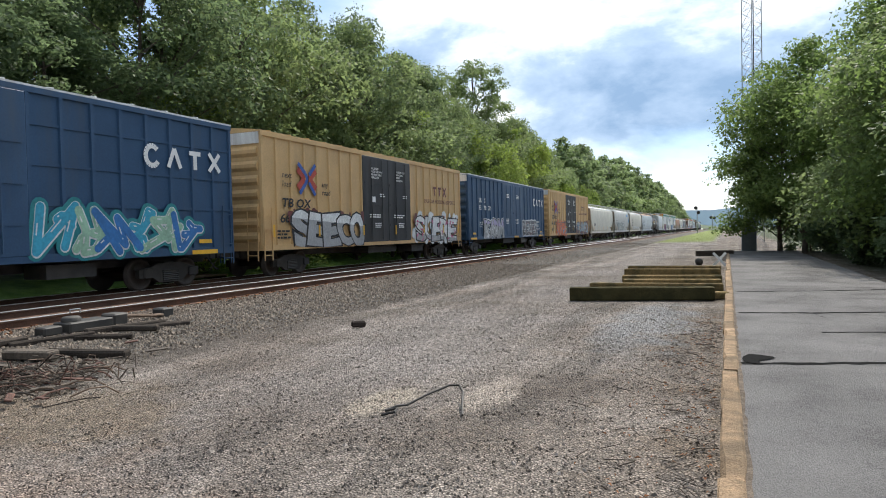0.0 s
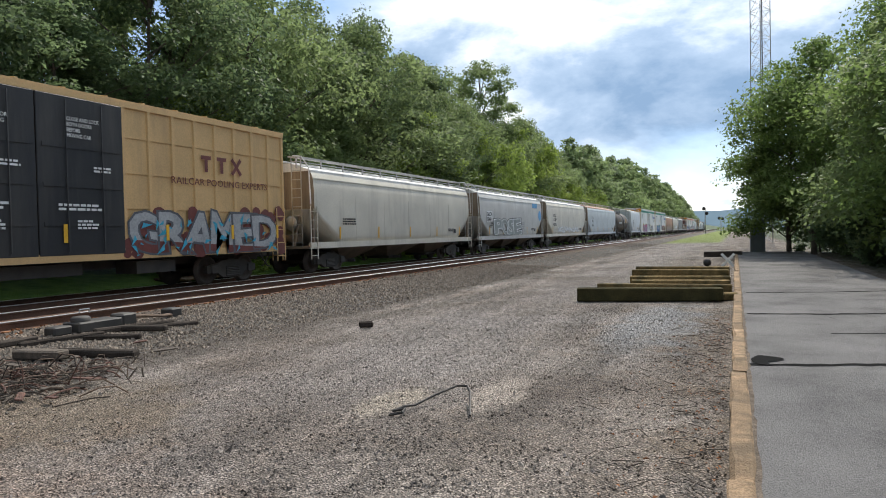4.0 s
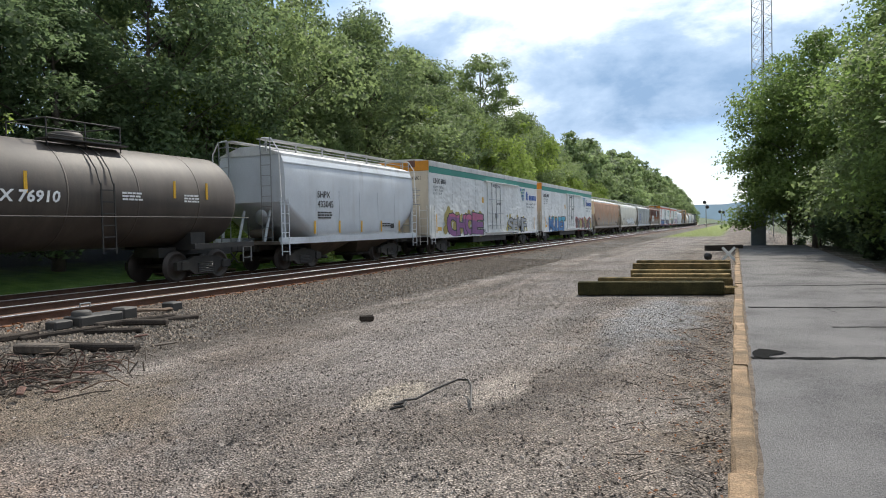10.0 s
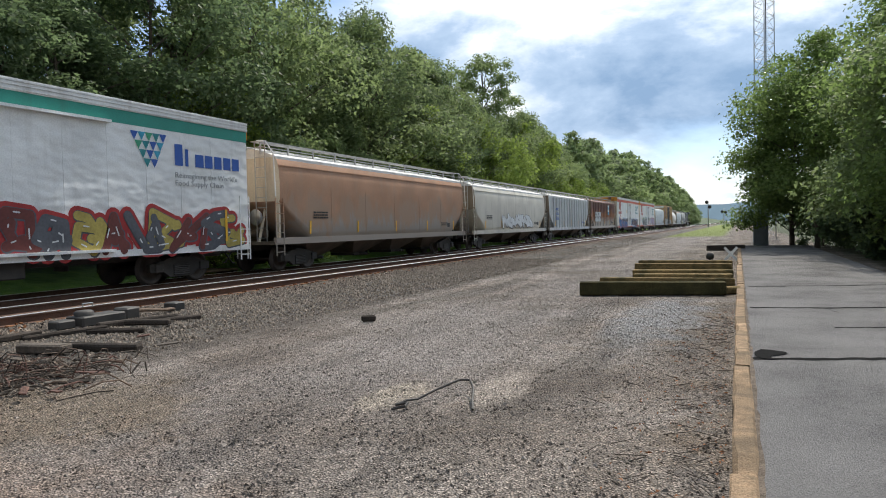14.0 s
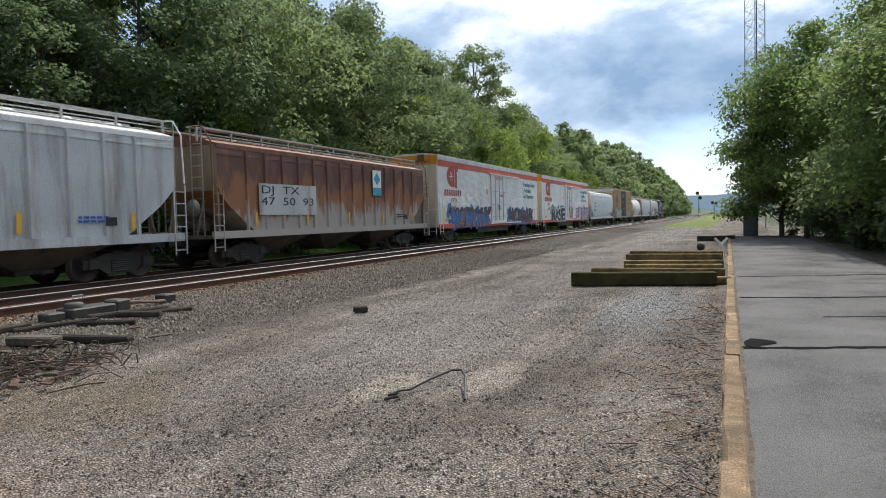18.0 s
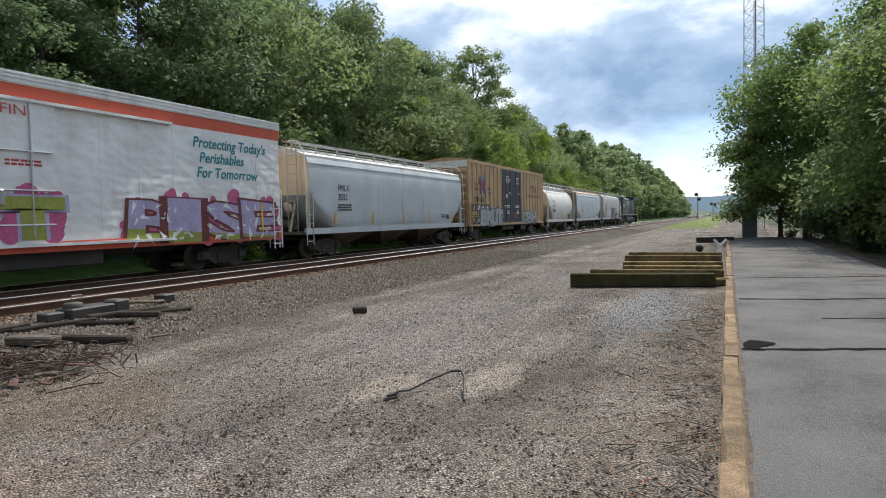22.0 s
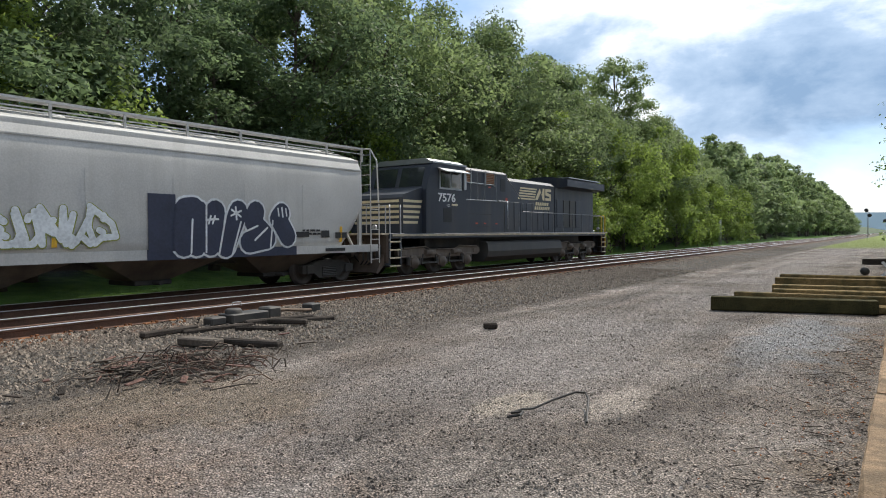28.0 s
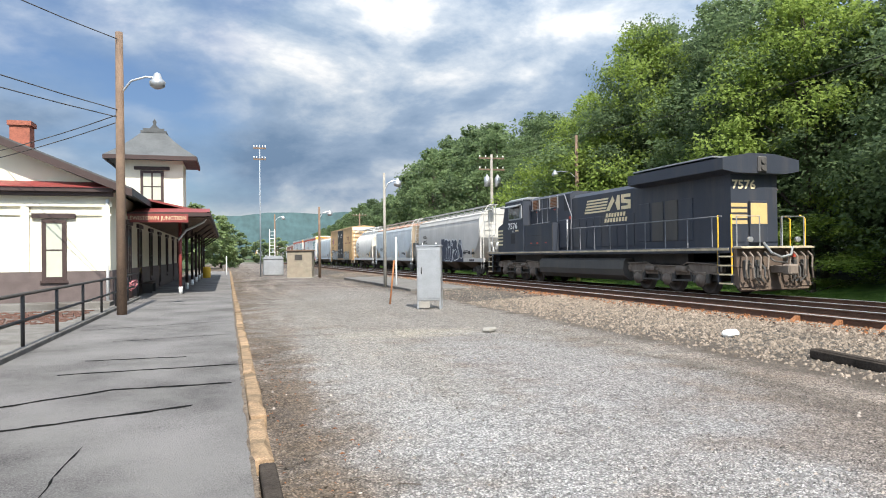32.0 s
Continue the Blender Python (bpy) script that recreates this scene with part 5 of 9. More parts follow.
def reefer(length, band, label, endtop, sill):
    car = thing("refrigerator_car", label, "refrigerator car", "freight train")
    h, X, top, bot = length / 2, 1.52, 5.02, 0.98
    Mesh().box(-X, X, -h, h, bot, top, 0.03).ob("body", "car_white", car)
    Mesh().prism([(-X - 0.03, top), (X + 0.03, top), (X + 0.03, top + 0.04), (0.8, top + 0.15), (-0.8, top + 0.15), (-X - 0.03, top + 0.04)], -h - 0.02, h + 0.02).ob("roof", "roof_white", car)
    for s in (1, -1):
        xs = (X, X + 0.006) if s > 0 else (-X - 0.006, -X)
        Mesh().box(*xs, -h + 0.01, h - 0.01, top - 0.60, top - 0.25).ob("colour_band", band, car, "coloured stripe along the top of the side")
        edge = Mesh().box(*((X, X + 0.03) if s > 0 else (-X - 0.03, -X)), -h, h, top - 0.25, top + 0.002).ob("roof_edge", "roof_white", car, "white ribbed roof edge")
        for z in (top - 0.20, top - 0.10, top - 0.01):
            Mesh().box(*((X + 0.03, X + 0.05) if s > 0 else (-X - 0.05, -X - 0.03)), -h, h, z - 0.02, z + 0.02).ob("edge_rib", "roof_white", edge)
        if sill:
            Mesh().box(*((X, X + 0.03) if s > 0 else (-X - 0.03, -X)), -h, h, bot - 0.08, bot + 0.17).ob("side_sill", band, car)
        else:
            Mesh().box(*((X, X + 0.03) if s > 0 else (-X - 0.03, -X)), -h, h, bot - 0.08, bot + 0.10).ob("side_sill", "car_white", car)
        for i in range(int(length / 1.25)):
            y = -h + 0.7 + i * 1.25
            if abs(y) > 2.0:
                Mesh().box(*((X, X + 0.004) if s > 0 else (-X - 0.004, -X)), y - 0.012, y + 0.012, bot + 0.2, top - 0.62).ob("panel_seam", "car_white", car)
        xx = (X, X + 0.08) if s > 0 else (-X - 0.08, -X)
        door = Mesh().box(*xx, -1.55, 1.55, bot + 0.12, top - 0.60, 0.02).ob("door", "car_white", car, "insulated plug door with locking bars")
        q = X + 0.12
        for y in (-0.85, 0.0, 0.85):
            Mesh().tube((s * q, y, bot + 0.3), (s * q, y, top - 0.66), 0.022, 6).ob("locking_bar", "galv", door)
        Mesh().tube((s * q, -1.4, 2.35), (s * q, 1.4, 2.35), 0.022, 6).tube((s * q, -1.4, 3.25), (s * q, 1.4, 3.25), 0.022, 6).tube((s * q, -1.4, 1.55), (s * q, 1.4, 1.55), 0.022, 6).ob("cross_bar", "galv", door)
        Mesh().box(*((X + 0.08, X + 0.2) if s > 0 else (-X - 0.2, -X - 0.08)), -0.14, 0.14, 2.0, 2.35, 0.02).ob("lock_box", "galv", door)
        for z in (bot + 0.06, top - 0.64):
            Mesh().box(*((X + 0.01, X + 0.14) if s > 0 else (-X - 0.14, -X - 0.01)), -2.0, 5.2, z, z + 0.07).ob("door_track", "car_white", car)
    for s in (1, -1):
        a, b = sorted((s * h, s * (h + 0.05)))
        Mesh().box(-X + 0.05, X - 0.05, a, b, bot + 0.1, top - 0.52, 0.02).ob("end_panel", "cream_end", car, "cream end wall")
        Mesh().box(-X, X, a, b, top - 0.5, top + 0.03, 0.015).ob("end_top", endtop, car, "bright band across the top of the end")
        if s < 0:
            Mesh().box(0.35, 0.75, b - 0.16, b - 0.05, top - 0.30, top + 0.06, 0.02).ob("vent_hood", "hopper_rust", car, "small rusty vent hood")
    Mesh().box(-0.4, 0.4, -h + 0.2, h - 0.2, 0.7, 0.98).ob("centre_sill", "black", car)
    Mesh().box(-1.3, 1.3, -3.6, 3.0, 0.5, 0.92, 0.03).ob("equipment_box", "black", car)
    corners(car, h, X, bot - 0.4, 2.65, 5, "car_white")
    add_truck(car, h - 2.6)
    add_truck(car, -h + 2.6)
    add_ends(car, h)
    return car


CURVES = {"smooth": ((1.0, 1.47), (1.4, 1.53), (3.2, 1.53), (3.75, 1.49), (4.02, 1.36)),
          "ribbed": ((1.0, 1.47), (1.1, 1.47), (3.9, 1.47), (4.0, 1.47), (4.02, 1.44)),
          "round": ((1.0, 1.28), (1.5, 1.50), (2.2, 1.55), (3.0, 1.50), (3.5, 1.30), (3.9, 0.98), (4.05, 0.75))}


def side_at(curve, z):
    for (z0, x0), (z1, x1) in zip(curve, curve[1:]):
        if z <= z1:
            return x0 + (x1 - x0) * max(0, z - z0) / (z1 - z0)
    return curve[-1][1]


def hopper(length, kind, body, label, roof="roof_white", bays=3, chute="hopper_dusty", end="hopper_end", sill=None, high=0.0, cut=1.9, inset=0.30):
    car = thing("covered_hopper", label, "hopper car", "freight train")
    curve = tuple((z + high * (z - 1) / 3, x) for z, x in CURVES[kind])
    h = length / 2
    eave = curve[-1][0]
    xe = curve[-1][1]
    Lt = h - inset - (0.55 if kind == "round" else 0)
    K = 9
    st = [(-Lt, 2.55), (-Lt + cut * 0.28, 2.05), (-Lt + cut, 1.12), (Lt - cut, 1.12), (Lt - cut * 0.28, 2.05), (Lt, 2.55)]
    m = Mesh()
    v, f = [], []
    for y, zb in st:
        for k in range(K + 1):
            z = zb + (eave - zb) * k / K
            v.append((side_at(curve, z), y, z))
        for k in range(K, -1, -1):
            z = zb + (eave - zb) * k / K
            v.append((-side_at(curve, z), y, z))
    n = 2 * K + 2
    for i in range(len(st) - 1):
        for k in range(n):
            j = (k + 1) % n
            if k != K:
                f.append((i * n + k, i * n + j, i * n + n + j, i * n + n + k))
    m.add(v, f, kind != "ribbed").ob("body", body, car)
    for ring in (v[:n], v[-n:][::-1]):
        Mesh().poly(ring).ob("end_sheet", end, car, "dusty end wall")
    for s in (1, -1):
        zc = 1.12
        Mesh().prism([(s * (Lt - 0.02), 2.55), (s * (Lt - cut - 0.02), zc), (s * (Lt - cut - 0.3), zc), (s * (Lt - 0.3), 2.62)], -1.35, 1.35, "x").ob("slope_sheet", end, car)
    # roof
    ridge_z = eave + 0.34
    Mesh().prism([(-xe, eave), (xe, eave), (xe, eave + 0.05), (0.45, ridge_z), (-0.45, ridge_z), (-xe, eave + 0.05)], -Lt - 0.03, Lt + 0.03).ob("roof", roof, car)
    Mesh().box(xe - 0.02, xe + 0.03, -Lt, Lt, eave - 0.10, eave + 0.02).box(-xe - 0.03, -xe + 0.02, -Lt, Lt, eave - 0.10, eave + 0.02).ob("top_chord", roof, car)
    hatch = Mesh().lathe([(0.27, 0), (0.27, 0.05), (0.23, 0.08), (0.02, 0.09)], (0, 0, 0), "z", 14).data("hatch", roof)
    nh = 10 if length > 13 else 6
    for i in range(nh):
        shared("hatch", hatch, car, pose(0, -Lt + (i + 0.5) * 2 * Lt / nh, ridge_z))
    wz = ridge_z + 0.22
    wm = "walk_steel"
    for s in (1, -1):
        walkx = 0.72
        Mesh().box(s * walkx - 0.18, s * walkx + 0.18, -h, h, wz - 0.02, wz + 0.015).ob("running_board", wm, car, "roof walkway grating")
        Mesh().box(s * (walkx + 0.18) - 0.02, s * (walkx + 0.18) + 0.02, -h, h, wz - 0.03, wz + 0.03).ob("walkway_edge", wm, car)
        Mesh().box(s * (walkx + 0.18) - 0.015, s * (walkx + 0.18) + 0.015, -h, h, wz - 0.20, wz - 0.17).ob("walkway_rail", wm, car)
        Mesh().box(*sorted((s * (side_at(curve, eave - 0.30) - 0.02), s * (side_at(curve, eave - 0.30) + 0.018))), -Lt, Lt, eave - 0.32, eave - 0.28).ob("eave_rib", body, car)
        post = Mesh().box(-0.025, 0.025, -0.03, 0.03, 0, 1).data("walkway_post", wm)
        np_ = max(6, int(length / 1.6))
        for i in range(np_ + 1):
            o = shared("walkway_post", post, car, pose(s * (walkx + 0.17), -h + 0.1 + i * (length - 0.2) / np_, eave + 0.10))
            o.scale = (1, 1, wz - eave - 0.10)
    # sills and end platforms
    Mesh().box(1.40, 1.54, -h + 0.05, h - 0.05, 1.0, 1.24).box(-1.54, -1.40, -h + 0.05, h - 0.05, 1.0, 1.24).ob("side_sill", sill or body, car)
    for s in (1, -1):
        a, b = sorted((s * h, s * (h - 1.7)))
        Mesh().box(-1.45, 1.45, a, b, 1.0, 1.10).ob("end_platform", "hopper_dusty", car)
        for q in (1, -1):
            Mesh().box(q * 1.42 - 0.05, q * 1.42 + 0.05, s * (Lt - 0.03) - 0.05, s * (Lt - 0.03) + 0.05, 1.1, 2.6).ob("end_post", end, car)
            Mesh().tube((q * 0.6, s * (h - 0.25), 1.1), (q * 0.6, s * (Lt - 0.4), 2.5), 0.05, 6).ob("end_brace", end, car)
        Mesh().lathe([(0.05, 0), (0.28, 0.02), (0.30, 0.05), (0.28, 0.07), (0.05, 0.09)], (0.35, s * (h - 0.35), 2.0), "y", 16).ob("brake_wheel", "galv", car)
        Mesh().tube((-0.5, s * (h - 0.9), 1.4), (0.4, s * (h - 0.9), 1.4), 0.17, 10).ob("air_reservoir", "hopper_dusty", car)
        for q in (1, -1):
            ladder(car, q * 1.56, s * (h - 0.22) - 0.22, 0.44, 0.6, 2.65, 6, body)
            ladder(car, q * 0.95 - 0.22, s * (h + 0.02), 0.44, 1.1, wz, 10, "galv", axis="x")
            Mesh().path([(q * 1.56, s * (h - 0.02), 2.7), (q * 1.5, s * (h - 0.02), eave + 0.1), (q * 1.2, s * h, wz - 0.02), (q * 0.8, s * h, wz + 0.02)], 0.025).ob("corner_rail", "roof_white" if roof == "roof_rusty" else roof, car)
    # discharge hoppers
    L2 = 2 * (Lt - cut) + 0.4
    for i in range(bays):
        y = -L2 / 2 + (i + 0.5) * L2 / bays
        w = L2 / bays / 2
        c = Mesh()
        c.add([(-1.4, y - w, 1.13), (1.4, y - w, 1.13), (1.4, y + w, 1.13), (-1.4, y + w, 1.13), (-0.5, y - 0.45, 0.42), (0.5, y - 0.45, 0.42), (0.5, y + 0.45, 0.42), (-0.5, y + 0.45, 0.42)], [(0, 1, 2, 3), (4, 7, 6, 5), (0, 4, 5, 1), (1, 5, 6, 2), (2, 6, 7, 3), (3, 7, 4, 0)])
        c.ob("discharge_hopper", chute, car)
        Mesh().box(-0.62, 0.62, y - 0.52, y + 0.52, 0.32, 0.44, 0.02).tube((-0.9, y, 0.38), (0.95, y, 0.38), 0.06, 8).ob("outlet_gate", "black", car)
    if kind == "ribbed":
        post = Mesh().prism([(0, -0.055), (0.07, -0.04), (0.07, 0.04), (0, 0.055)], 1.24, eave - 0.1, "z").data("side_post", body)
        nr = int(2 * (Lt - cut) / 1.05) + 2
        for i in range(nr + 1):
            y = -(Lt - cut) - 0.5 + i * (2 * (Lt - cut) + 1.0) / nr
            for q in (1, -1):
                shared("side_post", post, car, pose(q * 1.47, y, 0, 0, 0, 0 if q > 0 else 180))
    else:
        for i in range(5):
            y = -Lt * 0.62 + i * Lt * 0.31
            Mesh().box(side_at(curve, 2.4) - 0.004, side_at(curve, 2.4) + 0.006, y - 0.012, y + 0.012, 1.3, 3.1 if kind == "smooth" else 2.4).ob("weld_seam", body, car)
    Mesh().box(-0.35, 0.35, -h + 0.2, h - 0.2, 0.78, 1.0).ob("centre_sill", "black", car)
    add_truck(car, h - 2.0)
    add_truck(car, -h + 2.0)
    add_ends(car, h)
    return car


def tank_car(length, label):
    car = thing("tank_car", label, "tank car", "freight train")
    h, R, zc = length / 2, 1.42, 2.52
    L = h - 0.35
    prof = [(0.02, -L - 0.0)] + [(R * math.sin(a), -L + 0.55 - 0.55 * math.cos(a)) for a in (0.3, 0.6, 0.9, 1.2, 1.57)]
    prof += [(r, -y) for r, y in reversed(prof)]
    Mesh().lathe(prof, (0, 0, zc), "y", 36).ob("tank", "tank_black", car)
    for y in (-L * 0.62, -L * 0.2, L * 0.2, L * 0.62):
        Mesh().lathe([(R + 0.001, -0.03), (R + 0.004, 0), (R + 0.001, 0.03)], (0, y, zc), "y", 36).ob("tank_band", "tank_black", car)
    Mesh().lathe([(0.42, 0), (0.42, 0.28), (0.36, 0.34), (0.02, 0.36)], (0, 0, zc + R - 0.05), "z", 18).ob("manway", "tank_black", car)
    m = Mesh()
    for q in (1, -1):
        m.path([(q * 0.75, -1.1, zc + R + 0.1), (q * 0.75, 1.1, zc + R + 0.1)], 0.02)
        m.path([(q * 0.75, -1.1, zc + R + 0.5), (q * 0.75, 1.1, zc + R + 0.5)], 0.02)
        for y in (-1.1, 0, 1.1):
            m.tube((q * 0.75, y, zc + R - 0.2), (q * 0.75, y, zc + R + 0.5), 0.02, 6)
    for y in (-1.1, 1.1):
        m.path([(-0.75, y, zc + R + 0.5), (0.75, y, zc + R + 0.5)], 0.02)
    m.ob("safety_rail", "black", car)
    Mesh().box(0.45, 0.95, -1.2, 1.2, zc + R - 0.04, zc + R).ob("top_platform", "black", car)
    ladder(car, 1.50, -0.2, 0.4, 1.0, zc + 0.3, 6, "black")
    pts = [(R * math.cos(a) + 0.08, zc + R * math.sin(a)) for a in (0.2, 0.5, 0.8, 1.1, 1.35)]
    m = Mesh()
    for y in (-0.2, 0.2):
        m.path([(u, y, w) for u, w in pts], 0.018)
    m.ob("ladder_top", "black", car)
    for q in (1, -1):
        Mesh().path([(q * 1.5, -h + 0.3, 1.25), (q * 1.5, -h + 0.3, 1.95), (q * 1.5, h - 0.3, 1.95), (q * 1.5, h - 0.3, 1.25)], 0.02).ob("grab_rail", "black", car)
        Mesh().box(q * 1.45 - 0.1, q * 1.45 + 0.1, -h + 0.1, -h + 2.8, 1.0, 1.15).box(q * 1.45 - 0.1, q * 1.45 + 0.1, h - 2.8, h - 0.1, 1.0, 1.15).ob("end_walk", "black", car)
    for s in (1, -1):
        a, b = sorted((s * (h - 3.2), s * (h - 0.05)))
        Mesh().box(-0.5, 0.5, a, b, 0.75, 1.05).box(-1.1, 1.1, s * (h - 2.2) - 0.3, s * (h - 2.2) + 0.3, 0.95, 1.5).ob("stub_sill", "black", car)
        for q in (1, -1):
            ladder(car, q * 1.5, s * (h - 0.4) - 0.2, 0.4, 0.5, 1.2, 2, "galv", "step")
    add_truck(car, h - 1.9)
    add_truck(car, -h + 1.9)
    add_ends(car, h)
    X = math.sqrt(R * R - 0.3 ** 2)
    side_text(car, "ACFX 76910", -3.6, 2.30, 0.28, "white", R + 0.02, width=2.3, bold=0.010, shear=0.15)
    for y in (-3.9, -2.2, 2.3, 3.6):
        Mesh().box(R + 0.0, R + 0.02, y, y + 0.08, 2.5, 3.0).ob("reflector", "yellow_mark", car)
    small_print(car, R + 0.02, 0.5, 2.62, 3, 0.7, 0.05, seed=3)
    small_print(car, R + 0.02, 2.7, 2.62, 3, 0.6, 0.05, seed=4)
    return car

# ---- platform and kerb ----
plat = Mesh().box(0.105, 3.65, -78, 44.5, -0.3, 0.11).ob("pavement_platform", "asphalt")
tagged(plat, "dark asphalt station platform with tarred cracks", "platform", kind="structure")


def crack(pts, w, seed):
    """A tarred crack: a thin wandering strip lying on the asphalt."""
    rs = random.Random(seed)
    m = Mesh()
    fine = []
    for (x0, y0), (x1, y1) in zip(pts, pts[1:]):
        n = max(2, int(math.hypot(x1 - x0, y1 - y0) / 0.12))
        fine += [(x0 + (x1 - x0) * i / n + rs.uniform(-0.015, 0.015), y0 + (y1 - y0) * i / n + rs.uniform(-0.02, 0.02)) for i in range(n)]
    fine.append(pts[-1])
    v, f = [], []
    for i, (x, y) in enumerate(fine):
        d = w * rs.uniform(0.6, 1.4) / 2
        v += [(x, y - d, 0.114), (x, y + d, 0.114)]
        if i:
            f.append((2 * i - 2, 2 * i, 2 * i + 1, 2 * i - 1))
    m.add(v, f).ob("tar_crack", "tar", plat)


crack([(0.12, 8.0), (0.7, 8.15), (1.5, 8.42), (3.6, 9.0)], 0.12, 1)
crack([(0.15, 12.7), (1.3, 12.9), (3.6, 13.6)], 0.12, 2)
crack([(1.2, 10.6), (2.2, 10.9), (3.6, 11.3)], 0.06, 3)
crack([(0.2, 16.8), (1.8, 17.2), (3.6, 17.9)], 0.12, 4)
crack([(1.3, 12.9), (1.45, 12.2)], 0.05, 5)
crack([(3.3, -6.9), (2.17, -7.26), (1.41, -7.51), (0.62, -7.77)], 0.075, 6)
crack([(3.3, -7.9), (2.48, -8.37), (1.53, -8.95), (0.23, -8.92)], 0.075, 7)
crack([(2.38, -10.3), (0.15, -10.36)], 0.06, 8)
crack([(2.27, -11.5), (0.87, -11.4)], 0.06, 9)
crack([(1.4, -4.9), (1.41, -5.9), (1.38, -6.34)], 0.22, 10)
crack([(2.25, -13.9), (0.2, -14.3)], 0.03, 11)
crack([(3.2, -16.2), (0.3, -17.2)], 0.04, 12)
crack([(3.3, -6.2), (2.6, -7.1)], 0.05, 13)
hole = Mesh()
hole.add([(0.14 + 0.17 * (1 + math.cos(a)) * (0.8 + 0.3 * math.sin(3 * a)), 8.28 + 0.30 * math.sin(a), 0.121) for a in (2 * math.pi * i / 18 for i in range(18))], [tuple(range(18))])
hole.ob("broken_edge", "tar", plat, "dark broken hole in the asphalt edge")

kerb = thing("kerb", "row of weathered tan concrete kerb blocks along the platform", "kerb", kind="structure")
KERB_CUTS = [-78, -70, -62, -54, -46, -39, -33, -28, -23.5, -19.5, -15.6, -12.2, -9.4, -6.95, -5.6]
rk = random.Random(3)


def kerb_run(cuts):
    for a, b in zip(cuts, cuts[1:]):
        top, n = 0.05 + rk.uniform(0.075, 0.095), max(2, int((b - a) / 0.28))
        v, f = [], []
        for i in range(n + 1):
            yy = -(b - a) / 2 + 0.012 + (b - a - 0.024) * i / n
            low = 0.03 if i in (0, n) and rk.random() < 0.6 else 0.0
            e = [rk.uniform(-0.007, 0.007) for _ in range(6)]
            c = 0.012 + (rk.uniform(0.02, 0.045) if rk.random() < 0.2 else 0.0)
            v += [(-0.075 + e[0], yy, -0.3), (-0.075 + e[1], yy, top - c - low), (-0.075 + c, yy, top + e[2] * 0.5 - low), (0.06, yy, top + e[3] * 0.5 - low), (0.075 + e[4], yy, top - 0.014 - low), (0.075, yy, -0.3)]
            if i:
                k = 6 * i
                f += [(k - 6 + j, k - 5 + j, k + 1 + j, k + j) for j in range(5)]
        f += [(0, 5, 4, 3, 2, 1), tuple(6 * n + j for j in range(6))]
        o = Mesh().add(v, f).ob("kerb_block", "kerb", kerb)
        o.matrix_basis = pose(0.015 + rk.uniform(-0.012, 0.012), (a + b) / 2, 0, rk.uniform(-0.25, 0.25), rk.uniform(-0.8, 0.8), rk.uniform(-0.3, 0.3))


kerb_run(KERB_CUTS)
kerb_run([2.1, 4.28, 7.6, 10.8, 14.0, 17.3, 20.8, 25, 29.5, 34, 39, 44.5])
Mesh().box(-0.06, 0.06, -5.55, -3.4, -0.2, 0.11, 0.012).ob("kerb_timber", "tie", kerb, "rotten dark timber edging piece")
Mesh().box(-0.06, 0.07, -3.35, 2.05, -0.2, 0.10, 0.012).ob("kerb_timber", "tie", kerb)


# dirt lying in the gap between kerb and asphalt
rd = random.Random(21)
v, f = [], []
for i in range(420):
    y = -30 + i * 0.16
    v += [(0.085, y, 0.114), (0.105 + rd.uniform(0.004, 0.030), y, 0.1145)]
    if i:
        f.append((2 * i - 2, 2 * i - 1, 2 * i + 1, 2 * i))
Mesh().add(v, f).ob("edge_dirt", "grit", plat, "strip of grit along the asphalt's edge")


# ---- loose timbers beside the kerb ----
def timber(name, x0, y0, x1, y1, z, w, hgt, material, label, cat="timber", group="", tilt=0.0):
    ln = math.hypot(x1 - x0, y1 - y0)
    t = Mesh().box(-ln / 2, ln / 2, -w / 2, w / 2, 0, hgt, 0.02)
    rs = random.Random(int(abs(x0 * 100 + y0 * 10)))
    t.v = [(x, y + rs.uniform(-0.006, 0.006), zz + rs.uniform(-0.006, 0.006)) for x, y, zz in t.v]
    o = t.ob(name, material)
    o.matrix_basis = pose((x0 + x1) / 2, (y0 + y1) / 2, z, 0, tilt, math.degrees(math.atan2(y1 - y0, x1 - x0)))
    return tagged(o, label, cat, group)


old = "old mossy railway timber lying on the gravel"
timber("railway_timber", -3.35, 15.35, -0.28, 16.0, 0.0, 0.28, 0.29, "moss", old, group="timbers by the kerb")
timber("railway_timber", -3.3, 17.6, -0.1, 17.75, 0.0, 0.25, 0.22, "timber", old, group="timbers by the kerb")
timber("railway_timber", -2.6, 18.7, -0.15, 19.0, 0.0, 0.26, 0.24, "timber", old, group="timbers by the kerb")
timber("railway_timber", -2.9, 20.6, -0.15, 20.8, 0.0, 0.26, 0.22, "timber", old, group="timbers by the kerb")
timber("railway_timber", -3.05, 22.2, -0.2, 22.2, 0.0, 0.26, 0.32, "timber", old, group="timbers by the kerb")
timber("railway_timber", -3.2, 24.2, -0.2, 24.4, 0.0, 0.26, 0.30, "timber", old, group="timbers by the kerb")
timber("railway_timber", -0.9, 15.9, 0.0, 16.25, 0.0, 0.2, 0.16, "timber", old, group="timbers by the kerb")
timber("dark_timber", -1.6, 39.6, 0.3, 40.0, 0.0, 0.3, 0.3, "tie", "dark creosoted timber lying across the kerb's end")
b = Mesh().lathe([(0.02, 0), (0.11, 0.03), (0.16, 0.12), (0.165, 0.17), (0.13, 0.26), (0.06, 0.31), (0.01, 0.32)], (0, 0, 0), "z", 16).ob("round_block", "black")
b.matrix_basis = pose(-1.1, 30.2, 0)
tagged(b, "round dark iron block on the gravel", "block")
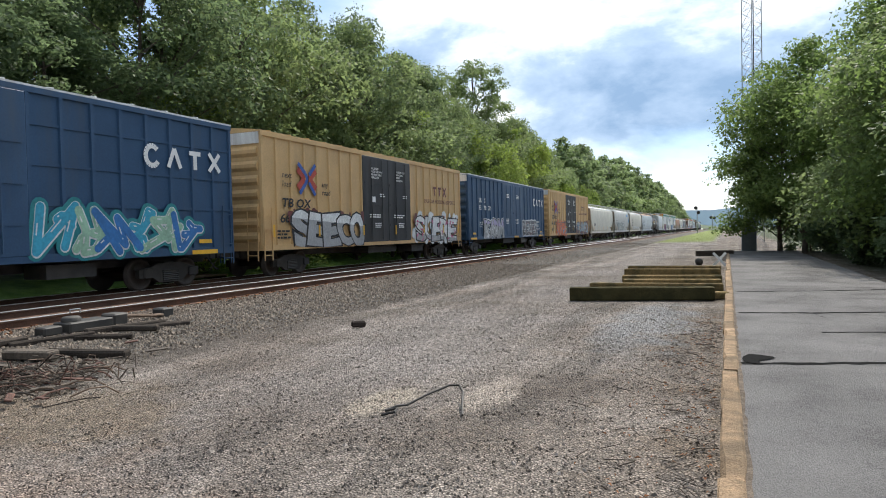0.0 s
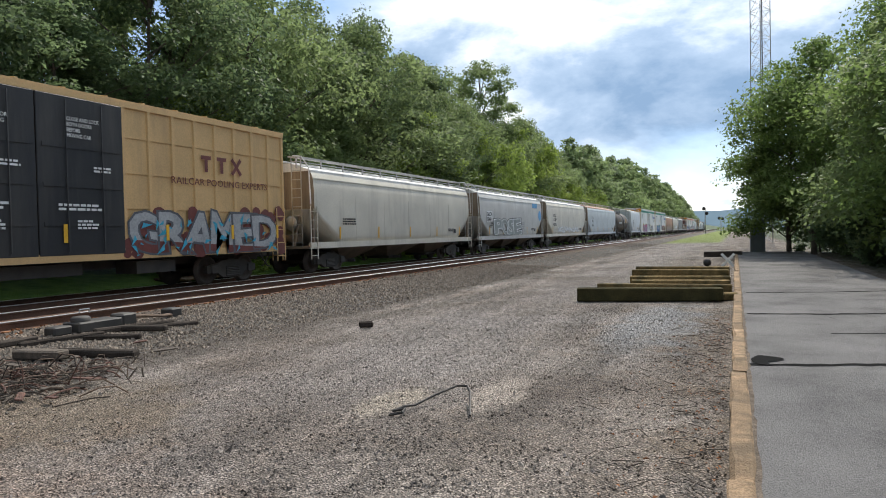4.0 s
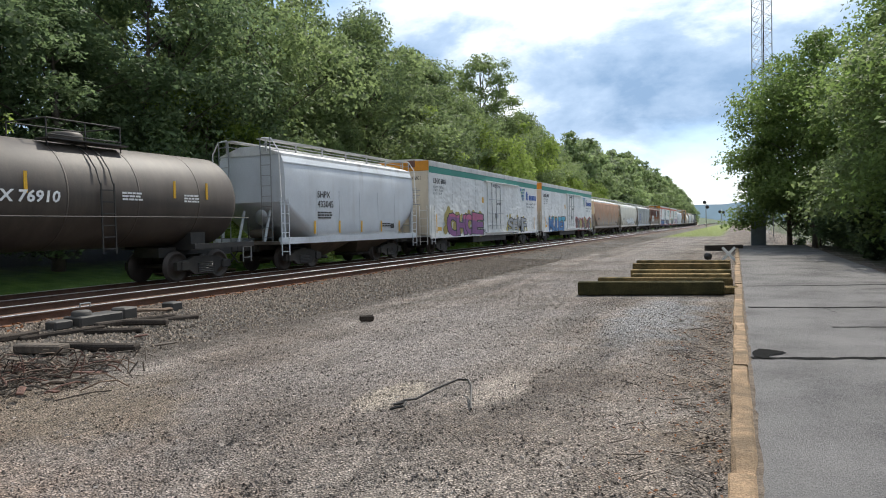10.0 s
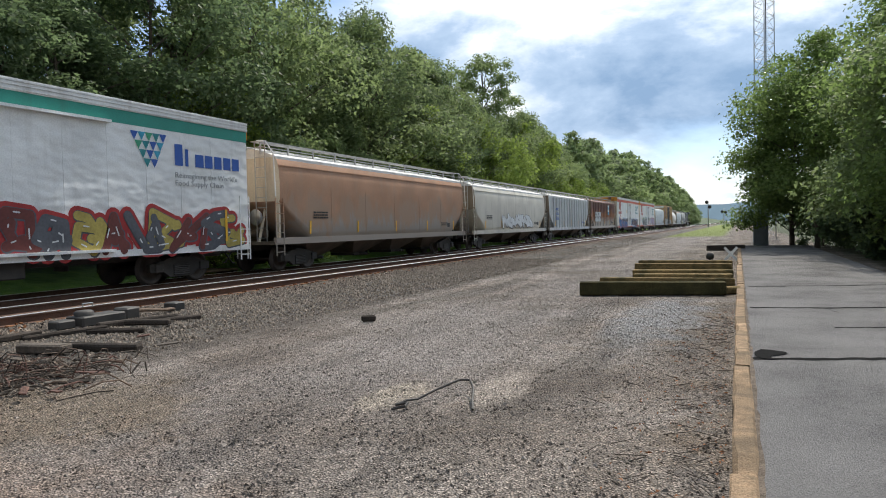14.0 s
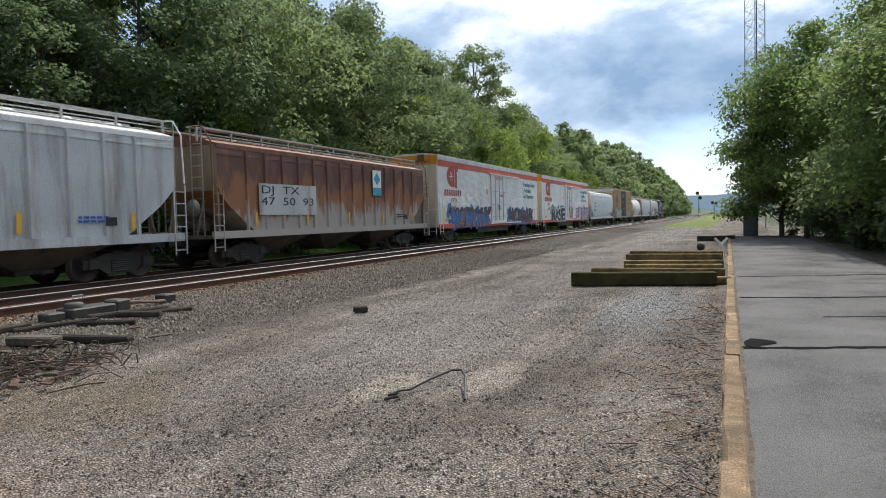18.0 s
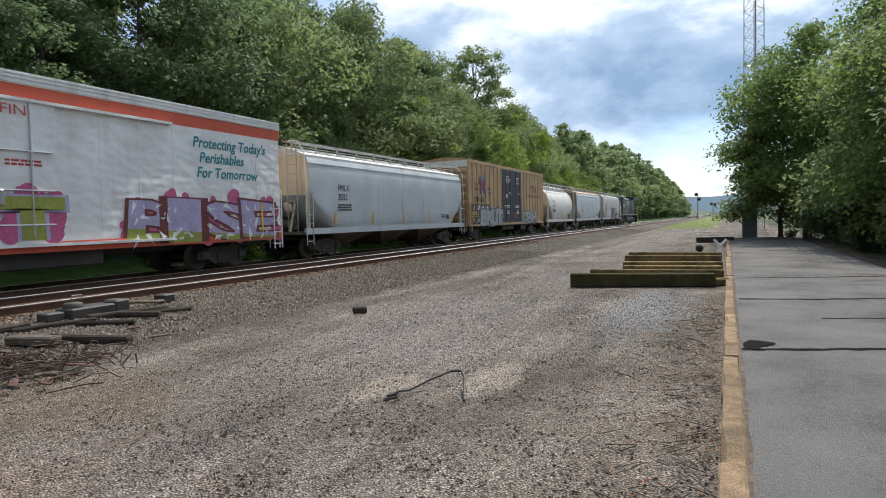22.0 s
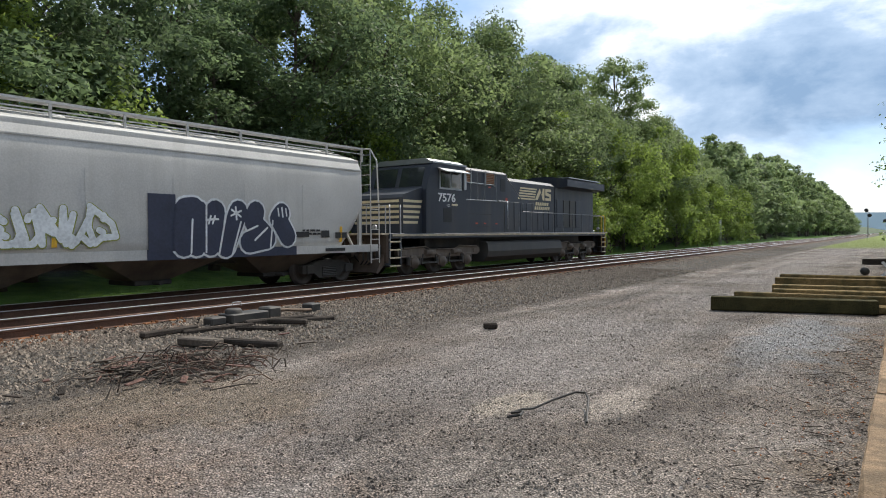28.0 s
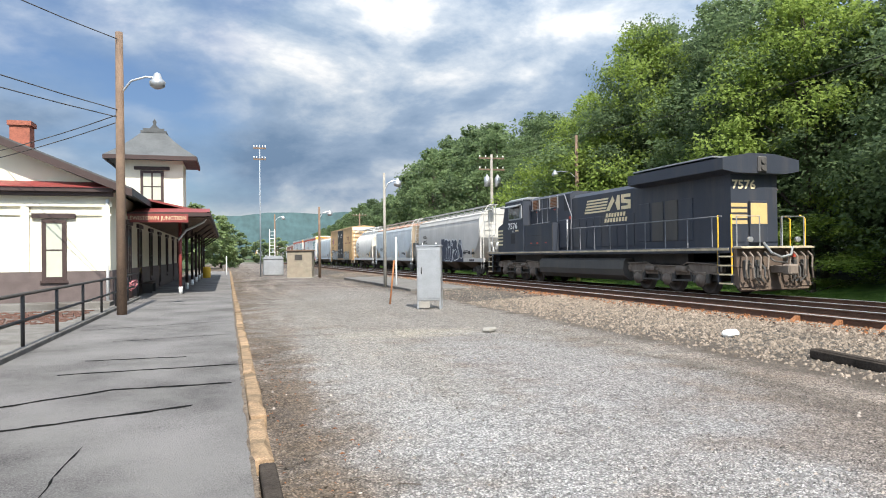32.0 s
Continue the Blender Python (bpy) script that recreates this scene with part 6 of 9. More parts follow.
cr = thing("crossed_boards", "pair of pale crossed wooden boards", "boards")
for s in (1, -1):
    o = Mesh().box(-0.05, 0.05, -0.02, 0.02, -0.36, 0.36).ob("board", "white", cr)
    o.matrix_basis = pose(0, 0.05 * s, 0.26, 0, 42 * s, 0)
cr.matrix_basis = pose(-0.3, 30.0, 0.0)


# ---- small things in the yard ----
def bent(name, pts, r, material, label, cat):
    return tagged(Mesh().path(pts, r, 6).ob(name, material), label, cat)


bent("bent_rod", [(-2.83, 5.32, 0.03), (-2.78, 5.42, 0.05), (-2.72, 5.52, 0.04), (-2.62, 5.75, 0.09), (-2.5, 6.0, 0.13), (-2.40, 6.02, 0.13), (-2.32, 5.9, 0.10), (-2.22, 5.62, 0.05), (-2.14, 5.42, 0.02)], 0.011, "black", "bent black iron rod lying on the gravel", "rod")
bent("bent_rod", [(-2.82, 5.20, 0.02), (-2.70, 5.22, 0.05), (-2.73, 5.34, 0.05), (-2.84, 5.31, 0.03)], 0.013, "black", "small loop of black wire on the gravel", "wire")
timber("clod", -6.05, 10.15, -5.85, 10.3, 0.0, 0.12, 0.10, "tie", "small dark chunk of wood on the gravel", "wood chunk")
timber("tie_piece", -8.13, -8.4, -7.75, -6.05, 0.0, 0.21, 0.14, "tie", "black creosoted timber tie lying on the ballast", "timber")
timber("log_piece", -8.4, -2.9, -7.95, -2.7, 0.03, 0.10, 0.10, "bark", "short brown log on the ballast", "log")
timber("broken_plank", -8.6, 6.3, -7.55, 6.75, 0.02, 0.2, 0.10, "tie", "broken dark timber plank on the ballast", "plank", tilt=2)
timber("broken_plank", -8.9, 6.0, -8.2, 6.15, 0.05, 0.22, 0.12, "bark", "grey weathered plank end on the ballast", "plank")
for i, (x, y, ln, a) in enumerate(((-9.6, 7.2, 1.8, 80), (-9.4, 8.4, 1.9, 74), (-9.15, 8.9, 1.4, 66), (-9.8, 6.4, 1.5, 95), (-9.0, 7.6, 1.2, 30), (-9.1, 8.3, 1.1, 20))):
    d = math.radians(a)
    ln *= 0.72
    timber("tie_piece", x - ln / 2 * math.cos(d), y - ln / 2 * math.sin(d), x + ln / 2 * math.cos(d), y + ln / 2 * math.sin(d), 0.05 + 0.04 * (i % 2), 0.13, 0.09, "tie", "dark broken tie end beside the switch machine", "timber", "broken ties")


def switch_machine(x, y, z, turn):
    t = thing("switch_machine", "black iron railway switch machine with covers and rods", "switch machine")
    Mesh().box(-0.25, 0.25, -0.55, 0.35, 0, 0.24, 0.03).ob("gear_case", "black", t)
    Mesh().lathe([(0.17, 0), (0.17, 0.26), (0.13, 0.30), (0.02, 0.31)], (0, -0.35, 0.06), "z", 16).ob("motor_cover", "black", t)
    Mesh().box(-0.20, 0.20, 0.38, 0.72, 0, 0.30, 0.04).ob("junction_box", "black", t)
    Mesh().box(-0.16, 0.14, -0.95, -0.60, 0, 0.20, 0.03).ob("end_cover", "black", t)
    Mesh().box(-0.9, -0.2, -0.05, 0.03, 0.04, 0.09).box(-0.9, -0.2, 0.15, 0.21, 0.04, 0.09).ob("throw_rod", "railweb", t)
    Mesh().path([(0.1, 0.6, 0.2), (0.2, 0.9, 0.18), (0.22, 1.3, 0.12), (0.15, 1.6, 0.1)], 0.045, 8).ob("conduit", "pole", t)
    Mesh().box(-0.14, 0.2, 1.55, 1.85, 0, 0.26, 0.03).ob("cable_box", "black", t)
    Mesh().path([(-0.1, -0.3, 0.42), (-0.1, -0.3, 0.5), (-0.1, -0.1, 0.5), (-0.1, -0.1, 0.4)], 0.015).ob("lifting_eye", "galv", t)
    t.matrix_basis = pose(x, y, z, 0, 0, turn) @ Matrix.Diagonal((0.85, 0.95, 0.72, 1))


switch_machine(-10.05, 8.2, 0.10, 0)
switch_machine(-14.0, -4.0, 0.02, 180)
t = thing("cable_block", "small concrete cable block with looped black cables", "cable block")
Mesh().box(-0.14, 0.14, -0.17, 0.17, 0, 0.2, 0.02).ob("block", "tie", t)
for k, d in enumerate((0.0, 0.10, 0.2)):
    Mesh().path([(-0.05, 0.1, 0.14), (0.15 + d, 0.5, 0.08), (0.3 + d, 1.0, 0.04), (0.25 + d * 0.6, 1.5, 0.04), (-0.1, 1.75, 0.06), (-0.9, 1.7, 0.05), (-1.4, 1.4, 0.06)], 0.022, 6).ob("cable", "black" if k else "timber", t)
t.matrix_basis = pose(-8.95, -3.85, 0.03)
st = Mesh().box(-0.18, 0.18, -0.1, 0.1, 0, 0.14, 0.05).ob("white_stone", "white")
st.matrix_basis = pose(-8.53, -10.66, 0.03, 0, 0, 20)
tagged(st, "pale white stone lying on the ballast", "stone")
st = Mesh().box(-0.16, 0.16, -0.1, 0.1, 0, 0.09, 0.03).ob("flat_stone", "concrete")
st.matrix_basis = pose(-4.9, -13.5, 0.0, 0, 0, 40)
tagged(st, "flat grey stone lying on the gravel", "stone")


def brush_heap():
    t = thing("brush_heap", "tangled flat heap of brown twigs and bark on the ballast", "brush heap")
    rs = random.Random(77)
    for i in range(250):
        x, y = rs.gauss(-7.35, 0.50), rs.gauss(4.85, 0.55)
        a, ln = rs.uniform(0, math.pi), rs.uniform(0.12, 0.70)
        z = max(0.02, 0.17 - 0.15 * math.hypot((x + 7.35) / 0.8, (y - 4.8) / 1.1)) * rs.random() + 0.03
        dx, dy = ln / 2 * math.cos(a), ln / 2 * math.sin(a)
        bow = rs.uniform(0.0, 0.07) if rs.random() < 0.9 else rs.uniform(0.1, 0.22)
        Mesh().path([(x - dx, y - dy, z), (x - dx * 0.3 + bow * 0.5, y - dy * 0.3, z + bow), (x + dx * 0.4, y + dy * 0.4 + bow * 0.4, z + bow * 0.8), (x + dx, y + dy, max(0.02, z - 0.03))], rs.uniform(0.003, 0.011), 5).ob("twig", rs.choice(("bark", "tie", "pole", "mulch", "bark")), t)
    for i in range(60):
        x, y, a, d = rs.gauss(-7.4, 0.5), rs.gauss(4.8, 0.7), rs.uniform(0, 180), rs.uniform(0.05, 0.16)
        o = Mesh().box(-d, d, -0.035, 0.035, 0, 0.018, 0.006).ob("bark_chip", rs.choice(("mulch", "bark", "tie")), t)
        o.matrix_basis = pose(x, y, 0.05 + 0.05 * rs.random(), rs.uniform(-15, 15), rs.uniform(-15, 15), a)


brush_heap()
litter = Mesh()
rl = random.Random(8)
for i in range(420):
    x, y = -0.1 - abs(rl.gauss(0, 0.45)), rl.uniform(3.4, 13) if i % 3 else rl.uniform(-14, -3.6)
    a, s = rl.uniform(0, 6.28), rl.uniform(0.015, 0.03)
    z = ground_z(x, y) + 0.02
    litter.poly([(x + s * math.cos(a), y + s * math.sin(a), z), (x - s * 0.4 * math.sin(a), y + s * 0.4 * math.cos(a), z + 0.012), (x - s * math.cos(a), y - s * math.sin(a), z + 0.004), (x + s * 0.4 * math.sin(a), y - s * 0.4 * math.cos(a), z + 0.014)])
twigs = Mesh()
for i in range(420):
    x, y = -0.12 - abs(rl.gauss(0, 0.40)), rl.uniform(3.2, 12) if i % 4 else rl.uniform(-12, -3.6)
    a, d, z = rl.uniform(0, 3.14), rl.uniform(0.02, 0.11), ground_z(x, y) + 0.015
    twigs.tube((x - d * math.cos(a), y - d * math.sin(a), z), (x + d * math.cos(a), y + d * math.sin(a), z + rl.uniform(0, 0.03)), rl.uniform(0.002, 0.005), 4)
tagged(twigs.ob("kerb_twigs", "bark"), "brown twigs and wood scraps along the kerb", "twigs", kind="stuff")
tagged(litter.ob("fallen_leaves", "rust"), "dry orange-brown fallen leaves along the kerb", "fallen leaves", kind="stuff")

# pads of planking and paving by the lines
tagged(Mesh().box(-10.3, -7.4, -47, -29.2, -0.2, 0.13, 0.02).ob("pavement_crossing", "walk"), "worn grey paved crossing pad beside the near rail", "paving", kind="structure")
pd = thing("timber_platform", "low tan timber platform on the grass beyond the line", "platform")
for i in range(6):
    o = Mesh().box(-0.13, 0.13, -1.5, 1.5, 0, 0.07, 0.01).ob("plank", "pole", pd)
    o.matrix_basis = pose(-0.75 + 0.3 * i, 0, 0.18)
Mesh().box(-0.9, 0.9, -1.4, -1.2, 0, 0.18).ob("bearer", "tie", pd)
Mesh().box(-0.9, 0.9, 1.2, 1.4, 0, 0.18).ob("bearer", "tie", pd)
pd.matrix_basis = pose(-20.7, -4.4, -0.24)
copy_thing(pd, pose(-21.4, 22.4, -0.26))


# ---- cabinets, poles and masts ----
def cabinet(x, y):
    t = thing("signal_cabinet", "tall galvanised steel signal cabinet on short legs", "cabinet")
    Mesh().box(-0.36, 0.36, -0.28, 0.28, 0.26, 1.86, 0.015).ob("case", "galv", t)
    Mesh().box(-0.33, 0.33, 0.28, 0.295, 0.32, 1.78, 0.005).ob("door", "galv", t)
    Mesh().box(-0.38, 0.38, -0.30, 0.30, 1.86, 1.90).ob("lid", "galv", t)
    for u in (-0.33, 0.33):
        for w in (-0.25, 0.25):
            Mesh().box(u - 0.03, u + 0.03, w - 0.03, w + 0.03, 0, 0.27).ob("leg", "galv", t)
    for u in (-0.2, 0.2):
        Mesh().tube((u, 0.1, 1.9), (u, 0.1, 1.97), 0.02, 8).ob("lifting_eye", "galv", t)
    Mesh().box(-0.02, 0.30, 0.27, 0.32, 0.05, 0.24).ob("conduit_box", "concrete", t)
    Mesh().tube((0.22, 0.31, 1.05), (0.22, 0.31, 1.25), 0.015, 8).ob("handle", "black", t)
    t.matrix_basis = pose(x, y, 0, 0, 0, -22)


cabinet(-5.5, -19.8)


def pole_thing(name, x, y, h, label, r=0.14, lean=(0, 0), lamp=None, arms=0, material="pole", cans=False, arm=1.1):
    t = thing(name, label, "pole")
    Mesh().tube((0, 0, -0.5), (lean[0], lean[1], h), r, 12, r * 0.7).ob("shaft", material, t)
    if lamp:
        dx, dy, z = lamp
        k = z / h
        bx, by = lean[0] * k, lean[1] * k
        pts = [(bx, by, z - 0.5), (bx + dx * 0.3, by + dy * 0.3, z - 0.1), (bx + dx * 0.7, by + dy * 0.7, z + 0.03), (bx + dx, by + dy, z)]
        Mesh().path(pts, 0.03, 8).ob("lamp_arm", "galv", t)
        Mesh().lathe([(0.10, -0.26), (0.19, -0.20), (0.21, -0.08), (0.12, 0.02), (0.08, 0.14), (0.02, 0.18)], (bx + dx, by + dy, z - 0.02), "z", 14).ob("lamp_head", "galv", t)
    for i in range(arms):
        z = h - 0.3 - i * 0.9
        if material == "galv":
            Mesh().tube((-arm, 0, z), (arm, 0, z), 0.025, 6).ob("antenna_arm", "galv", t)
            for u in (-arm, -arm * 0.3, arm * 0.6):
                Mesh().tube((u, 0, z), (u, 0, z + 0.35), 0.012, 5).ob("antenna_rod", "galv", t)
            continue
        Mesh().box(-arm, arm, -0.05, 0.05, z - 0.06, z + 0.06).ob("crossarm", "pole", t)
        for u in (-0.9 * arm, -0.45 * arm, 0.45 * arm, 0.9 * arm):
            Mesh().tube((u, 0, z + 0.07), (u, 0, z + 0.22), 0.04, 8).ob("insulator", "white", t)
    if cans:
        for u in (-0.45, 0.45):
            Mesh().lathe([(0.05, 0), (0.24, 0.04), (0.24, 0.75), (0.1, 0.85), (0.05, 1.0)], (u, 0.15, h - 2.6), "z", 14).ob("transformer", "galv", t)
    t.matrix_basis = pose(x, y, ground_z(x, y))
    return t


pole_thing("utility_pole", 2.97, -20.3, 7.7, "weathered wooden utility pole with a curved lamp arm", 0.135, (0.02, 0), (-0.95, 0.1, 6.5))
pole_thing("lamp_post", -7.34, -33.9, 5.8, "pale wooden lamp post with a small arm lamp", 0.09, (0, 0), (-0.7, 0, 5.4), material="concrete")
pole_thing("white_post", -7.7, -33.0, 2.5, "thin white post beside the crossing", 0.045, material="white")
pole_thing("wooden_pole", -6.44, -52.4, 5.4, "brown wooden lamp pole near the relay hut", 0.11, (0, 0), (-0.8, 0, 5.0))
pole_thing("wooden_pole", -4.6, -75, 6.2, "distant wooden lamp pole", 0.11, (0, 0), (-0.9, 0, 5.9))
pole_thing("utility_pole", -19.9, -50.5, 9.8, "utility pole with crossarms and transformers beyond the train", 0.15, arms=2, cans=True, material="concrete")
pole_thing("utility_pole", -20.6, -38.0, 9.2, "wooden lamp pole beyond the train", 0.14, (0, 0), (1.0, -1.0, 7.0))
pole_thing("utility_pole", -20.8, 2.0, 9.6, "leaning wooden pole with a lamp against the wood", 0.14, (0.0, 0.45), (0.5, 0.3, 7.4))
pole_thing("utility_pole", -19.5, -105, 8.5, "distant utility pole with a crossarm", 0.14, arms=1)
pole_thing("steel_mast", -2.3, -57.3, 10.8, "tall slim pale steel antenna mast", 0.06, arms=2, material="mast_grey", arm=0.5)
pole_thing("white_post", 0.36, -61.2, 1.7, "short pale post at the platform's far end", 0.05, material="white")
lean = Mesh().tube((0, 0, -0.1), (-0.25, -0.35, 1.45), 0.03, 8).ob("rusty_stake", "rust")
lean.matrix_basis = pose(-4.75, -21.9, 0)
tagged(lean, "leaning rusty steel stake in the gravel", "stake")

hut = thing("relay_hut", "small beige flat-roofed relay hut", "hut")
Mesh().box(-0.92, 0.92, -1.0, 1.0, 0, 2.0, 0.02).ob("wall", mat("hut_beige", (0.23, 0.20, 0.15), 0.7, dirt=(0.25, 0.2, 0.15)), hut)
Mesh().box(-1.0, 1.0, -1.1, 1.1, 2.0, 2.12, 0.02).ob("roof", "pole", hut)
Mesh().box(-0.2, 0.35, 1.0, 1.03, 1.35, 1.75).ob("vent", "black", hut)
Mesh().box(-1.05, 1.05, -1.15, 1.15, -0.2, 0.06).ob("base_slab", "concrete", hut)
hut.matrix_basis = pose(-5.05, -52.6, 0, 0, 0, -12)
box = thing("equipment_case", "grey steel equipment case with a ladder mast behind it", "cabinet")
Mesh().box(-0.85, 0.85, -0.5, 0.5, 0, 1.45, 0.08).ob("case", "galv", box)
Mesh().prism([(-0.9, 1.43), (0.9, 1.43), (0.6, 1.7), (-0.6, 1.7)], -0.55, 0.55).ob("lid", "galv", box)
m = Mesh()
for u in (-0.22, 0.22):
    m.tube((u, -0.9, 0), (u, -0.9, 4.0), 0.03, 6)
for i in range(12):
    m.tube((-0.22, -0.9, 0.5 + i * 0.3), (0.22, -0.9, 0.5 + i * 0.3), 0.02, 6)
m.ob("ladder", "white", box)
box.matrix_basis = pose(-3.45, -60, 0)


def lattice_mast(x, y, h, w):
    t = thing("lattice_mast", "tall three-sided galvanised lattice radio mast", "mast")
    legs = [(w / 2 * 1.15 * math.cos(a), w / 2 * 1.15 * math.sin(a)) for a in (0.5, 0.5 + 2.094, 0.5 + 4.189)]
    for px, py in legs:
        Mesh().tube((px, py, 0), (px * 0.9, py * 0.9, h), 0.045, 8).ob("leg", "galv", t)
    br = 1.35
    (ax, ay), (bx, by) = legs[0], legs[1]
    struts = [Mesh().tube((ax, ay, 0), (bx, by, br), 0.022, 5).data("diagonal", "galv"), Mesh().tube((ax, ay, br), (bx, by, br), 0.02, 5).data("crossbar", "galv"), Mesh().tube((bx, by, 0), (ax, ay, br), 0.016, 5).data("diagonal", "galv")]
    for k in range(int(h / br)):
        for i in range(3):
            for d, nm in zip(struts, ("diagonal", "crossbar", "diagonal")):
                shared(nm, d, t, pose(0, 0, k * br, 0, 0, 120 * i))
    Mesh().tube((0.15, 0, 0), (0.15, 0, h), 0.05, 6).ob("feed_cable", "black", t)
    t.matrix_basis = pose(x, y, 0)


lattice_mast(2.45, 74, 44, 1.9)


def signal(x, y, h, heads):
    t = thing("railway_signal", "railway colour-light signal on a steel post", "signal")
    Mesh().tube((0, 0, 0), (0, 0, h), 0.10, 10).ob("post", "galv", t)
    for i, (dx, z) in enumerate(heads):
        Mesh().lathe([(0.02, 0), (0.48, 0.01), (0.48, 0.05), (0.02, 0.06)], (dx, -0.3, z), "y", 20).ob("target", "black", t)
        for k in (-0.2, 0.2):
            Mesh().tube((dx, -0.3, z + k), (dx, -0.65, z + k), 0.12, 10).ob("lamp_hood", "black", t)
        if dx:
            Mesh().box(min(0, dx), max(0, dx), -0.1, 0.0, z - 0.05, z + 0.05).ob("bracket", "galv", t)
    ladder(t, -0.25, 0.3, 0.4, 0, h - 0.5, 14, "galv", axis="x")
    t.matrix_basis = pose(x, y, 0)


signal(-7.6, 200, 7.0, ((-0.35, 6.9), (0.35, 5.6)))
signal(-4.2, 232, 5.6, ((-0.5, 4.6), (0.5, 4.4)))
signal(-20.5, 96, 4.6, ((0.0, 4.2),))

shed = thing("metal_shed", "grey-blue steel shed at the platform's end", "shed")
M["shed"] = mat("shed_blue", (0.16, 0.20, 0.23), 0.6, var=0.15, dirt=(0.1, 0.1, 0.1), dirt_amount=0.2)
Mesh().box(-0.42, 0.42, -0.4, 0.4, 0, 2.0, 0.01).ob("case", "shed", shed)
Mesh().box(-0.36, 0.30, -0.42, -0.402, 0.08, 1.92).ob("door", "shed", shed)
Mesh().box(-0.46, 0.46, -0.44, 0.44, 2.0, 2.06).ob("roof", "galv", shed)
shed.matrix_basis = pose(1.25, 46.2, 0.0)


# ---- station building ----
M["cream"] = mat("cream_painted_brick", (0.74, 0.70, 0.56), 0.75, var=0.08, scale=1.2, bump=0.1, dirt=(0.5, 0.45, 0.35), dirt_amount=0.15)
M["dado"] = mat("dark_brown_painted_brick", (0.105, 0.08, 0.075), 0.75, var=0.2, bump=0.15)
M["trim"] = mat("brown_painted_trim", (0.040, 0.022, 0.019), 0.6, var=0.15, bump=0.05)
M["redroof"] = mat("red_painted_metal", (0.21, 0.038, 0.034), 0.45, var=0.15, scale=1.0, bump=0.05, dirt=(0.16, 0.05, 0.04), dirt_amount=0.25)
M["slate"] = mat("grey_slate", (0.066, 0.070, 0.072), 0.7, var=0.25, scale=2, fine=18, bump=0.4, rand=0.2)
M["brick"] = mat("red_brick", (0.27, 0.088, 0.055), 0.85, var=0.3, scale=4, fine=20, bump=0.4)
M["blind"] = mat("pale_window_blind", (0.42, 0.44, 0.36), 0.6, var=0.08, bump=0)
M["darkroom"] = mat("unlit_room", (0.02, 0.02, 0.022), 0.8, var=0.2)


def window(parent, cx, y, z0, z1, w, face=1, axis="y", blind=True, hood=True):
    """A sash window set in a wall facing +y (axis y) or -x (axis x); y is the wall's face."""
    def bx(u0, u1, d0, d1, a, b, c=0.0):
        if axis == "y":
            return (cx + u0, cx + u1, y + d0 * face, y + d1 * face, a, b, c) if face > 0 else (cx + u0, cx + u1, y - d1, y - d0, a, b, c)
        return (y - d1, y - d0, cx + u0, cx + u1, a, b, c)
    f = Mesh().box(*bx(-w / 2, -w / 2 + 0.13, -0.05, 0.075, z0, z1)).box(*bx(w / 2 - 0.13, w / 2, -0.05, 0.075, z0, z1)).box(*bx(-w / 2 + 0.13, w / 2 - 0.13, -0.05, 0.075, z1 - 0.12, z1)).box(*bx(-w / 2 + 0.13, w / 2 - 0.13, -0.05, 0.075, z0, z0 + 0.12)).ob("window_frame", "trim", parent)
    zm = (z0 + z1) / 2
    for a, b in ((z0 + 0.12, zm - 0.02), (zm + 0.02, z1 - 0.12)):
        Mesh().box(*bx(-w / 2 + 0.13, w / 2 - 0.13, 0.052, 0.058, a, b)).ob("pane", "blind" if blind else "glass", f)
    Mesh().box(*bx(-w / 2 + 0.13, w / 2 - 0.13, 0.054, 0.072, zm - 0.02, zm + 0.02)).ob("meeting_rail", "trim", f)
    if w > 0.9:
        Mesh().box(*bx(-0.035, 0.035, 0.054, 0.073, z0 + 0.12, z1 - 0.12)).ob("mullion", "trim", f)
    Mesh().box(*bx(-w / 2 - 0.05, w / 2 + 0.05, 0.0, 0.12, z0 - 0.08, z0)).ob("window_sill", "trim", f)
    if hood:
        Mesh().box(*bx(-w / 2 - 0.28, w / 2 + 0.28, 0.0, 0.10, z1 + 0.04, z1 + 0.20)).ob("lintel", "trim", f)
    return f


